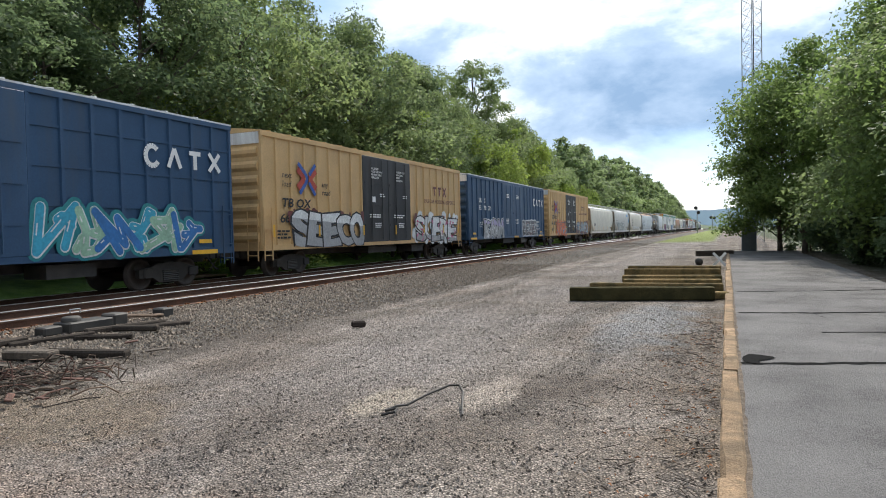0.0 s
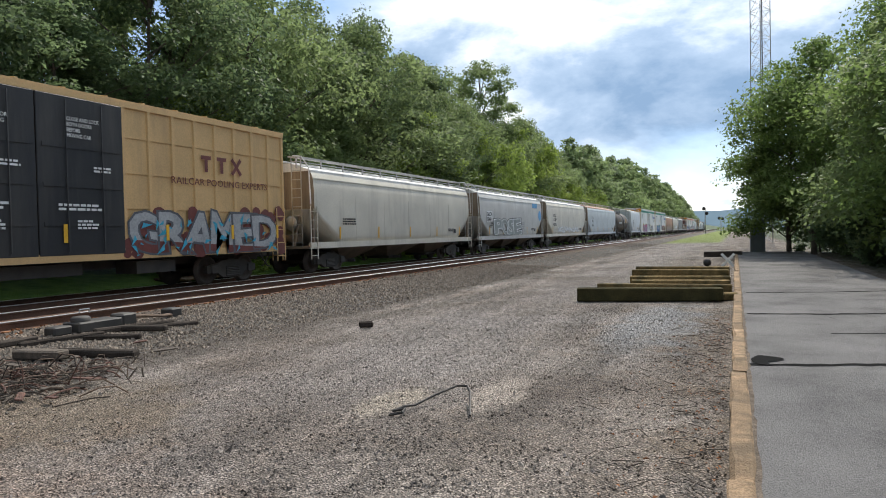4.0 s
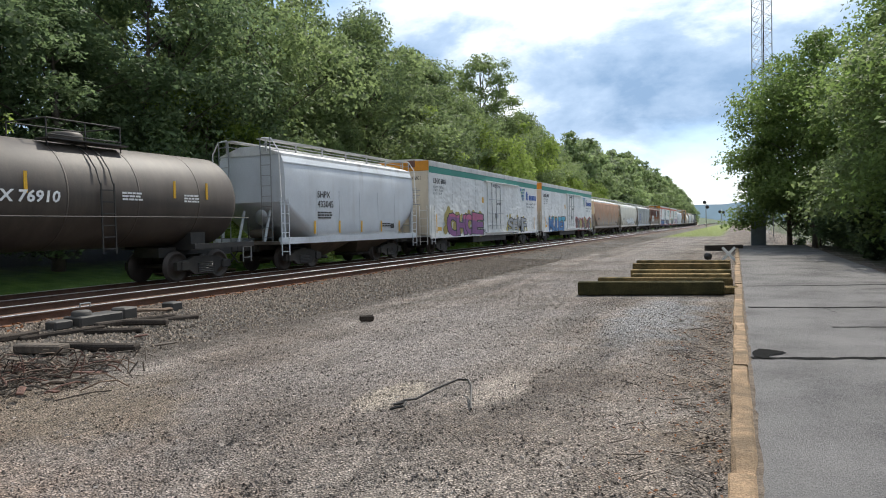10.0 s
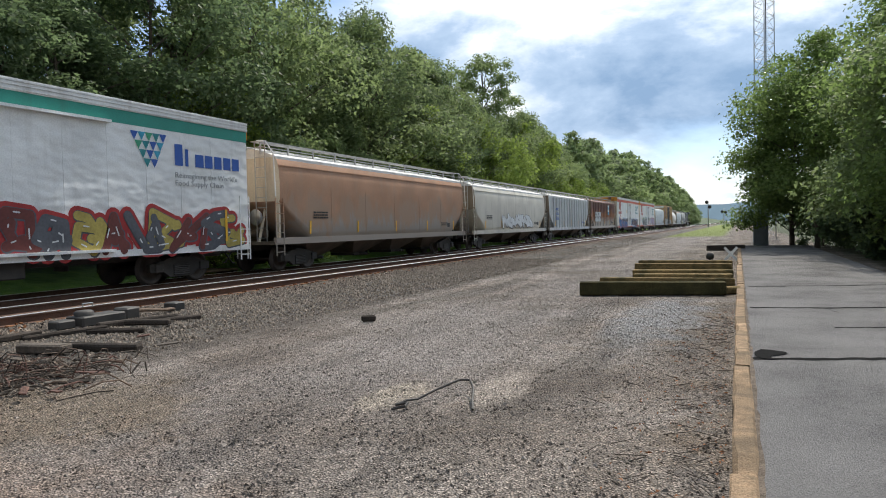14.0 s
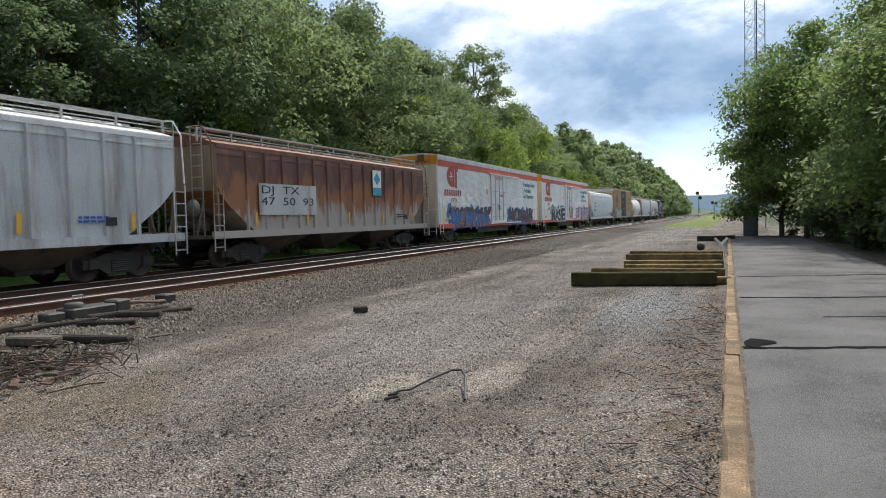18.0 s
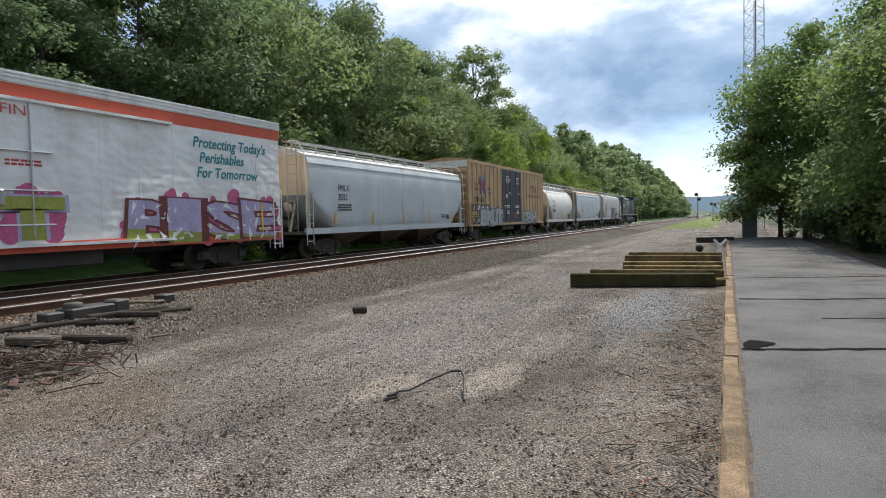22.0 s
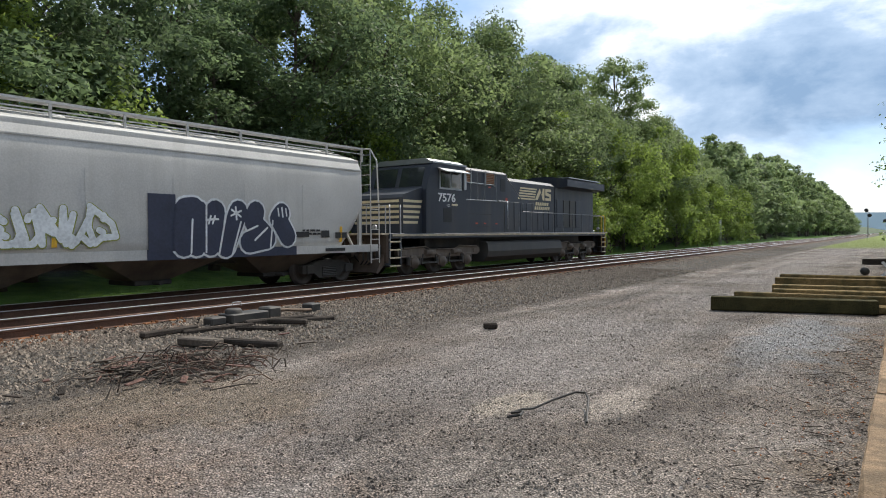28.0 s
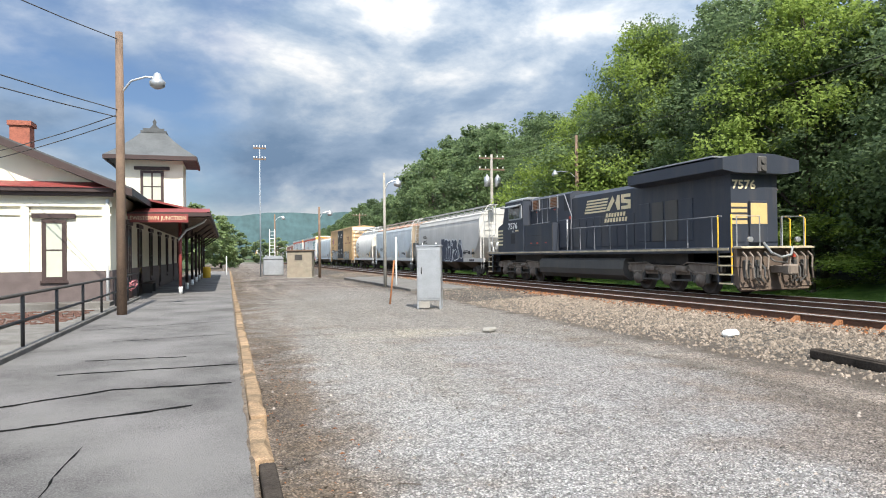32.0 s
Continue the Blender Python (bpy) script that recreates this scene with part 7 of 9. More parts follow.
def station():
    t = thing("station_building", "cream and brown brick railway station with red roof edges", "station building")
    wx, wy = 4.0, -25.4
    # front wing: gable wall towards +y
    gable = [(wx, 0), (14, 0), (14, 3.95), (9, 6.15), (wx, 3.95)]
    Mesh().prism([(x, z) for x, z in gable], wy, -60).ob("wall", "cream", t)
    Mesh().box(wx - 0.02, 14.02, wy, wy + 0.05, 0, 1.22).ob("dado", "dado", t, "dark brown lower wall")
    Mesh().box(wx - 0.05, wx, -60, wy + 0.05, 0, 1.22).ob("dado", "dado", t)
    for x in (wx + 0.12, 6.5, 9.0):
        Mesh().box(x - 0.12, x + 0.12, wy, wy + 0.08, 1.22, 3.5).ob("pilaster", "cream", t)
    Mesh().box(wx - 0.06, 14.05, wy, wy + 0.09, 3.35, 3.5).box(wx - 0.04, 14.05, wy, wy + 0.06, 3.06, 3.12).ob("cornice", "cream", t)
    Mesh().box(wx - 0.15, 14.2, wy, wy + 0.42, 3.82, 3.97).box(wx - 0.1, 14.2, wy, wy + 0.30, 3.70, 3.82).ob("eave_trim", "trim", t)
    Mesh().prism([(wy, 4.18), (wy + 0.45, 3.98), (wy + 0.45, 3.95), (wy, 3.95)], wx - 0.2, 14.3, "x").ob("pent_roof", "redroof", t, "narrow red roof across the gable's foot")
    for s in (1, -1):
        x0, x1 = (wx - 0.75, 9) if s > 0 else (14.75, 9)
        Mesh().prism([(x0, 3.72), (x1, 6.12), (x1, 6.36), (x0, 3.96)], wy + 0.55, -60).ob("roof", "slate", t)
        Mesh().prism([(x0, 3.66), (x1, 6.06), (x1, 6.30), (x0, 3.90)], wy + 0.55, wy + 0.62).ob("bargeboard", "trim", t)
    window(t, 5.67, wy, 0.92, 2.92, 0.72)
    window(t, 11.5, wy, 0.92, 2.92, 0.72)
    Mesh().tube((wx + 0.08, wy + 0.10, 0.1), (wx + 0.08, wy + 0.10, 3.6), 0.05, 8).ob("downpipe", "white", t)
    # tower
    x0, x1, y0, y1 = 2.35, 5.15, -39.0, -36.2
    Mesh().box(x0, x1, y0, y1, 3.6, 6.45).ob("tower", "cream", t, "square cream tower above the roof")
    for x in (x0 + 0.06, x1 - 0.06):
        Mesh().box(x - 0.07, x + 0.07, y1, y1 + 0.03, 3.7, 6.45).ob("corner_board", "cream", t)
    window(t, (x0 + x1) / 2 - 0.45 + 0.45, y1, 4.35, 5.9, 1.05)
    cx, cy = (x0 + x1) / 2, (y0 + y1) / 2
    e, z = 2.05, 6.42
    prof = [(e, z), (e, z + 0.16), (1.45, z + 0.62), (0.95, z + 1.08), (0.55, z + 1.52)]
    v, f = [], []
    for r, zz in prof:
        v += [(cx - r, cy - r, zz), (cx + r, cy - r, zz), (cx + r, cy + r, zz), (cx - r, cy + r, zz)]
    for k in range(len(prof) - 1):
        for i in range(4):
            j = (i + 1) % 4
            f.append((4 * k + i, 4 * k + j, 4 * k + 4 + j, 4 * k + 4 + i))
    f += [(0, 3, 2, 1), (16, 17, 18, 19)]
    Mesh().add(v, f).ob("tower_roof", "slate", t, "flared grey slate pyramid roof")
    Mesh().box(cx - e - 0.03, cx + e + 0.03, cy + e - 0.05, cy + e + 0.05, z - 0.05, z + 0.15).box(cx - e - 0.05, cx - e + 0.05, cy - e, cy + e, z - 0.05, z + 0.15).box(cx + e - 0.05, cx + e + 0.05, cy - e, cy + e, z - 0.05, z + 0.15).ob("tower_eave", "trim", t)
    Mesh().box(cx - 0.6, cx + 0.6, cy - 0.6, cy + 0.6, z + 1.50, z + 1.60).box(cx - 0.5, cx + 0.5, cy + 0.5, cy + 0.54, z + 1.6, z + 1.72).box(cx - 0.5, cx + 0.5, cy - 0.54, cy - 0.5, z + 1.6, z + 1.72).ob("cresting", "slate", t)
    Mesh().prism([(cx - 0.4, z + 1.6), (cx + 0.4, z + 1.6), (cx + 0.06, z + 2.0), (cx + 0.09, z + 2.15), (cx, z + 2.3), (cx - 0.09, z + 2.15), (cx - 0.06, z + 2.0)], cy - 0.05, cy + 0.05).ob("finial", "slate", t)
    # platform wall doors and windows, facing -x
    for y in (-29.5, -33, -37.5, -42, -47, -52, -57):
        window(t, y, wx, 0.6 if int(y) % 2 else 0.15, 2.9, 1.1, axis="x", blind=False)
    # chimneys
    for x, y, h in ((8.0, -31, 6.9), (6.2, -46, 5.9)):
        Mesh().box(x - 0.35, x + 0.35, y - 0.35, y + 0.35, 4.0, h).box(x - 0.42, x + 0.42, y - 0.42, y + 0.42, h, h + 0.18).ob("chimney", "brick", t, "red brick chimney")
    # canopy
    Mesh().prism([(0.95, 3.42), (wx, 4.12), (wx, 4.20), (0.95, 3.50)], -30.3, -60).ob("canopy_roof", "redroof", t, "red metal platform canopy")
    Mesh().prism([(-30.3, 3.42), (-29.4, 3.42), (-29.4, 3.46), (-30.3, 3.66)], 0.95, wx - 0.2, "x").ob("canopy_hip", "redroof", t)
    Mesh().box(0.90, 1.05, -60, -29.4, 3.30, 3.46).box(1.05, wx, -29.45, -29.3, 3.28, 3.44).ob("canopy_fascia", "trim", t)
    Mesh().box(1.0, wx, -60, -29.5, 3.22, 3.27).ob("canopy_soffit", "pole", t)
    for y in (-30.4, -35, -40, -45, -50, -55, -59.5):
        c = Mesh().tube((2.13, y, 0.1), (2.13, y, 3.25), 0.07, 10).ob("canopy_post", "redroof" if y > -31 else "trim", t)
        Mesh().tube((2.13, y, 0.1), (2.13, y, 0.42), 0.075, 10).ob("post_foot", "white", c)
        Mesh().path([(2.13, y, 2.5), (1.6, y, 2.85), (1.05, y, 3.25)], 0.045, 6).ob("bracket", "trim", c)
    Mesh().path([(2.2, -30.3, 2.35), (1.9, -30.3, 2.75), (1.2, -30.2, 3.1), (0.98, -30.1, 3.4)], 0.05, 8).ob("downpipe", "galv", t)
    # name board
    Mesh().box(1.75, 4.05, -29.32, -29.27, 3.03, 3.37, 0.005).ob("name_board", "redroof", t, "red station name board with pale letters")
    face = Matrix(((-1, 0, 0, 0), (0, 0, 1, 0), (0, 1, 0, 0), (0, 0, 0, 1)))
    lettering("LEWISTOWN JUNCTION", 0.17, "cream_mark", t, Matrix.Translation((3.98, -29.262, 3.125)) @ face, width=2.15)
    # end wall under the canopy and ledge by the wing
    Mesh().box(wx - 0.1, 14.0, wy + 0.05, wy + 0.9, -0.2, 0.22, 0.02).ob("wall_ledge", "walk", t)


station()


def railing():
    t = thing("railing", "black pipe railing on a low concrete edge by the ramp", "railing")
    ys = [-8.2, -10.6, -13.0, -15.3, -17.8, -20.2, -22.6, -25.2, -27.8]
    for y in ys:
        Mesh().tube((3.45, y, 0.1), (3.45, y, 1.05), 0.032, 8).ob("post", "black", t)
    for z in (1.05, 0.62):
        Mesh().tube((3.45, -7.8, z), (3.45, -27.9, z), 0.030, 8).ob("rail", "black", t)
    Mesh().path([(3.45, -27.8, 1.05), (4.4, -27.8, 1.05)], 0.03, 8).path([(3.45, -27.8, 0.62), (4.4, -27.8, 0.62)], 0.03, 8).ob("rail", "black", t)
    Mesh().box(3.36, 3.60, -28.2, -7.5, 0, 0.20, 0.015).ob("edge_kerb", "walk", t)


railing()
tagged(Mesh().box(3.66, 16, -24.6, 6, -0.3, 0.022).ob("pavement_forecourt", "walk"), "grey concrete walk beside the platform railing", "pavement", kind="structure")
rm = random.Random(12)
mul = Mesh()
for i in range(900):
    x, y = rm.uniform(4.2, 9.5), rm.uniform(-23.5, -19.2)
    a, s, z = rm.uniform(0, 6.28), rm.uniform(0.03, 0.09), rm.uniform(0.03, 0.06)
    mul.box(x - s, x + s * 0.8, y - s * 0.6, y + s * 0.7, 0.0, z)
tagged(mul.ob("mulch_bed", "mulch"), "bed of loose red-brown brick rubble by the wall", "rubble", kind="stuff")
pl = thing("flower_planter", "planter of pink and white flowers beside the railing", "planter")
Mesh().lathe([(0.16, 0), (0.20, 0.05), (0.26, 0.38), (0.25, 0.42), (0.02, 0.42)], (0, 0, 0), "z", 16).ob("pot", "trim", pl)
M["petals"] = mat("pink_petals", (0.55, 0.22, 0.24), 0.6)
me, _ = crown_mesh("flowers", "petals", 5, 0.8, 0.32, 0.4, 700, 0.035, 8)
shared("flowers", me, pl)
Mesh().lathe([(0.01, 0), (0.07, 0.04), (0.08, 0.09), (0.05, 0.14), (0.01, 0.16)], (0.1, 0, 0.82), "z", 12).ob("white_bloom", "white", pl)
pl.matrix_basis = pose(3.75, -26.9, 0.11)
bn = thing("platform_bench", "dark bench under the platform canopy", "bench")
Mesh().box(-0.22, 0.22, -0.8, 0.8, 0.40, 0.45).ob("seat", "trim", bn)
Mesh().box(0.18, 0.24, -0.8, 0.8, 0.45, 0.88).ob("backrest", "trim", bn)
for s in (-0.7, 0.7):
    Mesh().box(-0.2, 0.2, s - 0.03, s + 0.03, 0, 0.4).ob("leg", "black", bn)
bn.matrix_basis = pose(3.6, -33, 0.11)
yb = Mesh().lathe([(0.26, 0), (0.28, 0.1), (0.28, 0.75), (0.24, 0.82), (0.02, 0.84)], (0, 0, 0), "z", 16).ob("litter_drum", "hand_yellow")
yb.matrix_basis = pose(1.75, -53.5, 0.11)
tagged(yb, "yellow drum standing on the platform", "drum")


def wire(a, b, sag, label="black overhead cable between poles"):
    pts = []
    for i in range(13):
        u = i / 12
        p = Vector(a).lerp(Vector(b), u)
        pts.append((p.x, p.y, p.z - sag * 4 * u * (1 - u)))
    tagged(Mesh().path(pts, 0.014, 5).ob("overhead_cable", "black"), label, "cable", "overhead cables")


wire((2.99, -20.3, 7.5), (14, 4, 8.6), 0.9)
wire((2.99, -20.3, 5.6), (16, -2, 8.2), 0.6)
wire((2.99, -20.3, 5.4), (16, -6, 7.8), 0.5)
wire((2.99, -20.3, 5.5), (8.5, -26, 4.9), 0.1)
wire((2.99, -20.3, 5.3), (9.5, -28, 4.8), 0.1)
wire((-19.9, -50.5, 9.3), (-20.6, -38, 9.0), 0.3)
wire((-20.6, -38, 9.0), (-20.8, 2.4, 9.2), 1.0)


def locomotive(length):
    car = thing("locomotive", "black diesel freight locomotive with cream nose stripes and white number", "locomotive", "freight train")
    h = length / 2
    P = "loco_black"
    # frame, walkway and pilots; the cab end points to -y
    Mesh().box(-1.5, 1.5, -h + 0.35, h - 0.35, 1.42, 1.62, 0.02).ob("frame", P, car)
    for q in (1, -1):
        a, b = sorted((q * 1.50, q * 1.515))
        Mesh().box(a, b, -h + 0.5, h - 0.5, 1.51, 1.585).ob("sill_stripe", "tan_mark", car, "cream stripe along the walkway edge")
        Mesh().box(*sorted((q * 0.7, q * 0.95)), -h + 3.2, h - 3.2, 1.0, 1.42).ob("sill_beam", "black", car)
    for s in (1, -1):
        a, b = sorted((s * (h - 0.35), s * (h - 0.20)))
        Mesh().box(-1.45, 1.45, a, b, 0.55 if s < 0 else 0.95, 1.62, 0.02).ob("pilot", "pilot_brown", car, "dusty brown pilot plate")
        Mesh().box(-1.46, 1.46, *sorted((s * (h - 0.45), s * (h + 0.02))), 1.56, 1.63, 0.01).ob("pilot_ledge", "tan_mark", car, "dusty tan ledge above the pilot")
        out = 0.25 if s < 0 else -0.12
        if s > 0:
            for u in (-1.2, -0.55, 0.55, 1.2):
                Mesh().prism([(h - 0.34, 1.0), (h - 0.22, 1.0), (h - 0.10, 0.35), (h - 0.20, 0.28), (h - 0.40, 0.5)], u - 0.22, u + 0.22, "x").ob("pilot_sheet", "pilot_brown", car)
            for k, u in enumerate((-1.3, -1.0, -0.7, -0.4, 0.45, 0.75, 1.05, 1.3)):
                Mesh().path([(u, h - 0.1, 1.45), (u + 0.05, h + 0.12, 1.30), (u + 0.12, h + 0.16, 0.95 - 0.05 * (k % 3)), (u + 0.02, h + 0.10, 0.62), (u - 0.05, h - 0.05, 0.55)], 0.032).ob("air_hose", "loco_truck", car, "dusty hanging air hose")
            Mesh().path([(-0.55, h + 0.02, 1.60), (-0.30, h + 0.2, 1.35), (0.10, h + 0.22, 1.28), (0.45, h + 0.18, 1.42), (0.6, h + 0.02, 1.75)], 0.04).ob("jumper_cable", "galv", car, "pale looped jumper cable")
        Mesh().prism([(s * (h - 0.25), 0.95), (s * (h + out), 0.25), (s * (h + out - 0.1), 0.2), (s * (h - 0.35), 0.6)], -1.35, 1.35, "x").ob("plow", "pilot_brown", car)
        for u in (-1.15, -0.75, 0.75, 1.15):
            Mesh().box(u - 0.09, u + 0.09, *sorted((s * (h - 0.2), s * (h - 0.06))), 0.62, 1.2, 0.02).ob("pilot_bracket", "loco_grey", car)
        Mesh().box(-0.16, 0.16, *sorted((s * (h - 0.2), s * (h + 0.35))), 0.78, 1.02, 0.02).box(-0.2, 0.2, *sorted((s * (h + 0.3), s * (h + 0.62))), 0.72, 1.06, 0.05).ob("coupler", "loco_truck", car)
        for u in (-1.0, -0.8, -0.6, 0.6, 0.8, 1.0):
            Mesh().path([(u, s * (h - 0.15), 1.1), (u + 0.03, s * (h + 0.08), 0.95), (u + 0.06, s * (h + 0.12), 0.65), (u * 0.8, s * (h + 0.05), 0.50)], 0.03).ob("brake_hose", "loco_grey", car)
        Mesh().path([(-0.5, s * (h - 0.15), 1.35), (-0.2, s * (h + 0.15), 1.10), (0.3, s * (h + 0.15), 1.15), (0.5, s * (h - 0.1), 1.4)], 0.028).ob("brake_hose", "loco_grey", car)
        for q in (1, -1):
            for i in range(4):
                st = Mesh().box(*sorted((q * 1.0, q * 1.5)), *sorted((s * (h - 0.95), s * (h - 0.35))), 0.42 + i * 0.29, 0.46 + i * 0.29).ob("step", "loco_grey", car)
                Mesh().box(*sorted((q * 1.5, q * 1.515)), *sorted((s * (h - 0.95), s * (h - 0.35))), 0.42 + i * 0.29, 0.47 + i * 0.29).ob("step_edge", "cream_mark", st)
            Mesh().box(*sorted((q * 1.45, q * 1.5)), *sorted((s * (h - 1.02), s * (h - 0.95))), 0.38, 1.5).box(*sorted((q * 0.95, q * 1.0)), *sorted((s * (h - 1.0), s * (h - 0.3))), 0.38, 1.5).ob("step_side", P, car)
            for yy in (h - 0.38, h - 1.0):
                Mesh().path([(q * 1.48, s * yy, 0.75), (q * 1.48, s * yy, 2.55), (q * 1.38, s * (yy - 0.12), 2.65)], 0.024).ob("hand_rail", "hand_yellow" if s > 0 else "galv", car, "bright grab rail beside the steps")
        Mesh().path([(-1.35, s * (h - 0.3), 1.62), (-1.35, s * (h - 0.3), 2.6), (-0.45, s * (h - 0.3), 2.6), (-0.45, s * (h - 0.3), 1.62)], 0.022).path([(1.35, s * (h - 0.3), 1.62), (1.35, s * (h - 0.3), 2.6), (0.45, s * (h - 0.3), 2.6), (0.45, s * (h - 0.3), 1.62)], 0.022).ob("end_rail", "galv", car)
        for u in (-0.95, 0.95):
            Mesh().tube((u, s * (h - 0.22), 1.85), (u, s * (h - 0.12), 1.85), 0.085, 12).ob("ditch_light", "galv", car)
    # nose: sloped short hood
    n0, n1 = -h + 1.40, -h + 2.75
    Mesh().prism([(n0, 1.62), (n0, 2.95), (n0 + 0.1, 3.08), (n1, 3.42), (n1, 1.62)], -1.28, 1.28, "x").ob("nose", P, car)
    for i in range(5):
        z = 1.98 + i * 0.20
        d = 0.07 * i
        for q in (1, -1):
            xs = q * 1.286
            pts = [(xs, n0 + 0.02, z), (xs, n0 + 0.90 + d, z), (xs, n0 + 0.94 + d, z + 0.10), (xs, n0 + 0.02, z + 0.10)]
            Mesh().poly(pts).ob("nose_stripe", "cream_mark", car, "cream stripe wrapping the nose")
        Mesh().box(-1.1, 1.1, n0 - 0.008, n0 - 0.002, z, z + 0.10).ob("nose_stripe", "cream_mark", car)
    # wide cab side and body
    c1 = n1 + 2.7
    Mesh().prism([(n1 - 0.15, 1.62), (n1 - 0.12, 3.30), (n1 + 0.22, 4.25), (n1 + 0.5, 4.42), (c1, 4.42), (c1, 1.62)], -1.48, 1.48, "x").ob("cab", P, car)
    Mesh().prism([(-1.4, 4.42), (1.4, 4.42), (1.15, 4.56), (-1.15, 4.56)], n1 + 0.3, c1 + 0.02).box(-1.52, 1.52, n1 + 0.3, c1, 4.36, 4.425).ob("cab_roof", "galv", car, "pale grey cab roof")
    for q in (1, -1):
        x0, x1 = sorted((q * 1.48, q * 1.50))
        Mesh().box(x0, x1, n1 + 0.75, n1 + 2.35, 3.36, 4.14).ob("window_frame", "galv", car, "bright metal cab window frame")
        for u in (0, 1):
            xx = sorted((q * 1.50, q * 1.508))
            Mesh().box(*xx, n1 + 0.82 + u * 0.76, n1 + 1.50 + u * 0.76, 3.43, 4.07).ob("cab_window", "glass", car)
        Mesh().prism([(q * 1.5, 4.16), (q * 1.5, 4.20), (q * 1.85, 4.06), (q * 1.85, 4.03)], n1 + 0.6, n1 + 2.5).ob("sunshade", "galv", car)
        Mesh().box(*sorted((q * 1.5, q * 1.56)), n1 + 2.45, n1 + 2.62, 3.4, 4.1).ob("mirror", "galv", car)
        Mesh().box(*sorted((q * 1.48, q * 1.487)), n1 + 1.0, n1 + 1.6, 2.05, 2.62).ob("vent", "g_black", car)
    Mesh().poly([(-1.2, n1 - 0.075, 3.45), (-0.1, n1 - 0.075, 3.45), (-0.1, n1 + 0.19, 4.2), (-1.2, n1 + 0.19, 4.2)]).poly([(0.1, n1 - 0.075, 3.45), (1.2, n1 - 0.075, 3.45), (1.2, n1 + 0.19, 4.2), (0.1, n1 + 0.19, 4.2)]).ob("windscreen", "glass", car)
    # electrical cabinet and hoods
    a0, a1, b1, r1 = c1, c1 + 4.4, c1 + 9.8, h - 1.0
    Mesh().box(-1.44, 1.44, a0, a0 + 3.35, 1.62, 3.0, 0.02).ob("low_cabinet", P, car)
    Mesh().prism([(-1.0, 1.62), (1.0, 1.62), (1.0, 4.36), (0.8, 4.48), (-0.8, 4.48), (-1.0, 4.36)], a0, a1).ob("equipment_hood", P, car)
    Mesh().prism([(-0.92, 1.62), (0.92, 1.62), (0.92, 4.10), (0.7, 4.27), (-0.7, 4.27), (-0.92, 4.10)], a1, b1).ob("engine_hood", P, car)
    Mesh().prism([(-0.95, 1.62), (0.95, 1.62), (0.95, 4.06), (-0.95, 4.06)], b1, r1).ob("radiator_hood", P, car)
    Mesh().prism([(-1.0, 4.03), (1.0, 4.03), (1.55, 4.12), (1.55, 4.50), (0.5, 4.68), (-0.5, 4.68), (-1.55, 4.50), (-1.55, 4.12)], b1 + 0.3, r1 + 0.35).ob("radiator_wing", P, car, "wide overhanging radiator section")
    Mesh().box(-1.5, -0.2, b1 + 0.6, r1 - 0.2, 4.60, 4.66).box(0.2, 1.5, b1 + 0.6, r1 - 0.2, 4.58, 4.63).ob("radiator_grille", "galv", car)
    for q in (1, -1):
        for y in (a0 + 0.3, a0 + 2.35):
            g = Mesh().box(*sorted((q * 1.0, q * 1.03)), y, y + 0.75, 3.80, 4.32).ob("intake_louvre", "hopper_tan", car, "rust-coloured louvred air intake")
            for k in range(6):
                Mesh().box(*sorted((q * 1.03, q * 1.06)), y + 0.04, y + 0.71, 3.85 + k * 0.075, 3.88 + k * 0.075).ob("louvre_slat", "rust", g)
            Mesh().box(*sorted((q * 1.0, q * 1.07)), y - 0.05, y - 0.01, 3.74, 4.38).box(*sorted((q * 1.0, q * 1.07)), y + 0.76, y + 0.80, 3.74, 4.38).ob("louvre_frame", "galv", g, "bright upright beside the intake")
            Mesh().box(*sorted((q * 1.0, q * 1.006)), y + 0.3, y + 0.5, 3.66, 3.72).ob("warning_label", "red_mark", car)
        for k in range(8):
            y = a1 + 0.15 + k * 0.64
            Mesh().box(*sorted((q * 0.92, q * 0.945)), y, y + 0.56, 1.75, 3.1, 0.01).ob("hood_door", P, car)
        for k in range(4):
            y = b1 + 0.2 + k * 0.85
            Mesh().box(*sorted((q * 0.95, q * 0.98)), y, y + 0.7, 1.9, 3.4, 0.01).ob("hood_door", "loco_grey" if k in (1, 2) else P, car)
        Mesh().box(*sorted((q * 0.99, q * 1.12)), a0 + 3.45, a0 + 4.2, 1.75, 3.12, 0.03).ob("access_door", P, car)
        Mesh().tube((q * 1.1, a0 + 4.23, 1.78), (q * 1.1, a0 + 4.23, 3.10), 0.035, 10).ob("door_post", "galv", car, "bright round post at the door's edge")
        Mesh().box(*sorted((q * 1.44, q * 1.452)), a0 + 3.32, a0 + 3.35, 1.64, 3.0).box(*sorted((q * 1.40, q * 1.452)), a0, a0 + 3.35, 2.985, 3.005).ob("cabinet_edge", "loco_grey", car)
        for yy in (a0 + 0.8, a0 + 1.5, a0 + 2.5):
            Mesh().box(*sorted((q * 1.44, q * 1.446)), yy, yy + 0.18, 2.0, 2.06).ob("reflector", "red_mark", car, "small red label")
        Mesh().box(*sorted((q * 1.44, q * 1.448)), a0 + 0.3, a0 + 2.2, 2.42, 2.435).box(*sorted((q * 1.44, q * 1.448)), a0 + 0.5, a0 + 1.9, 1.9, 1.915).ob("panel_seam", "black", car)
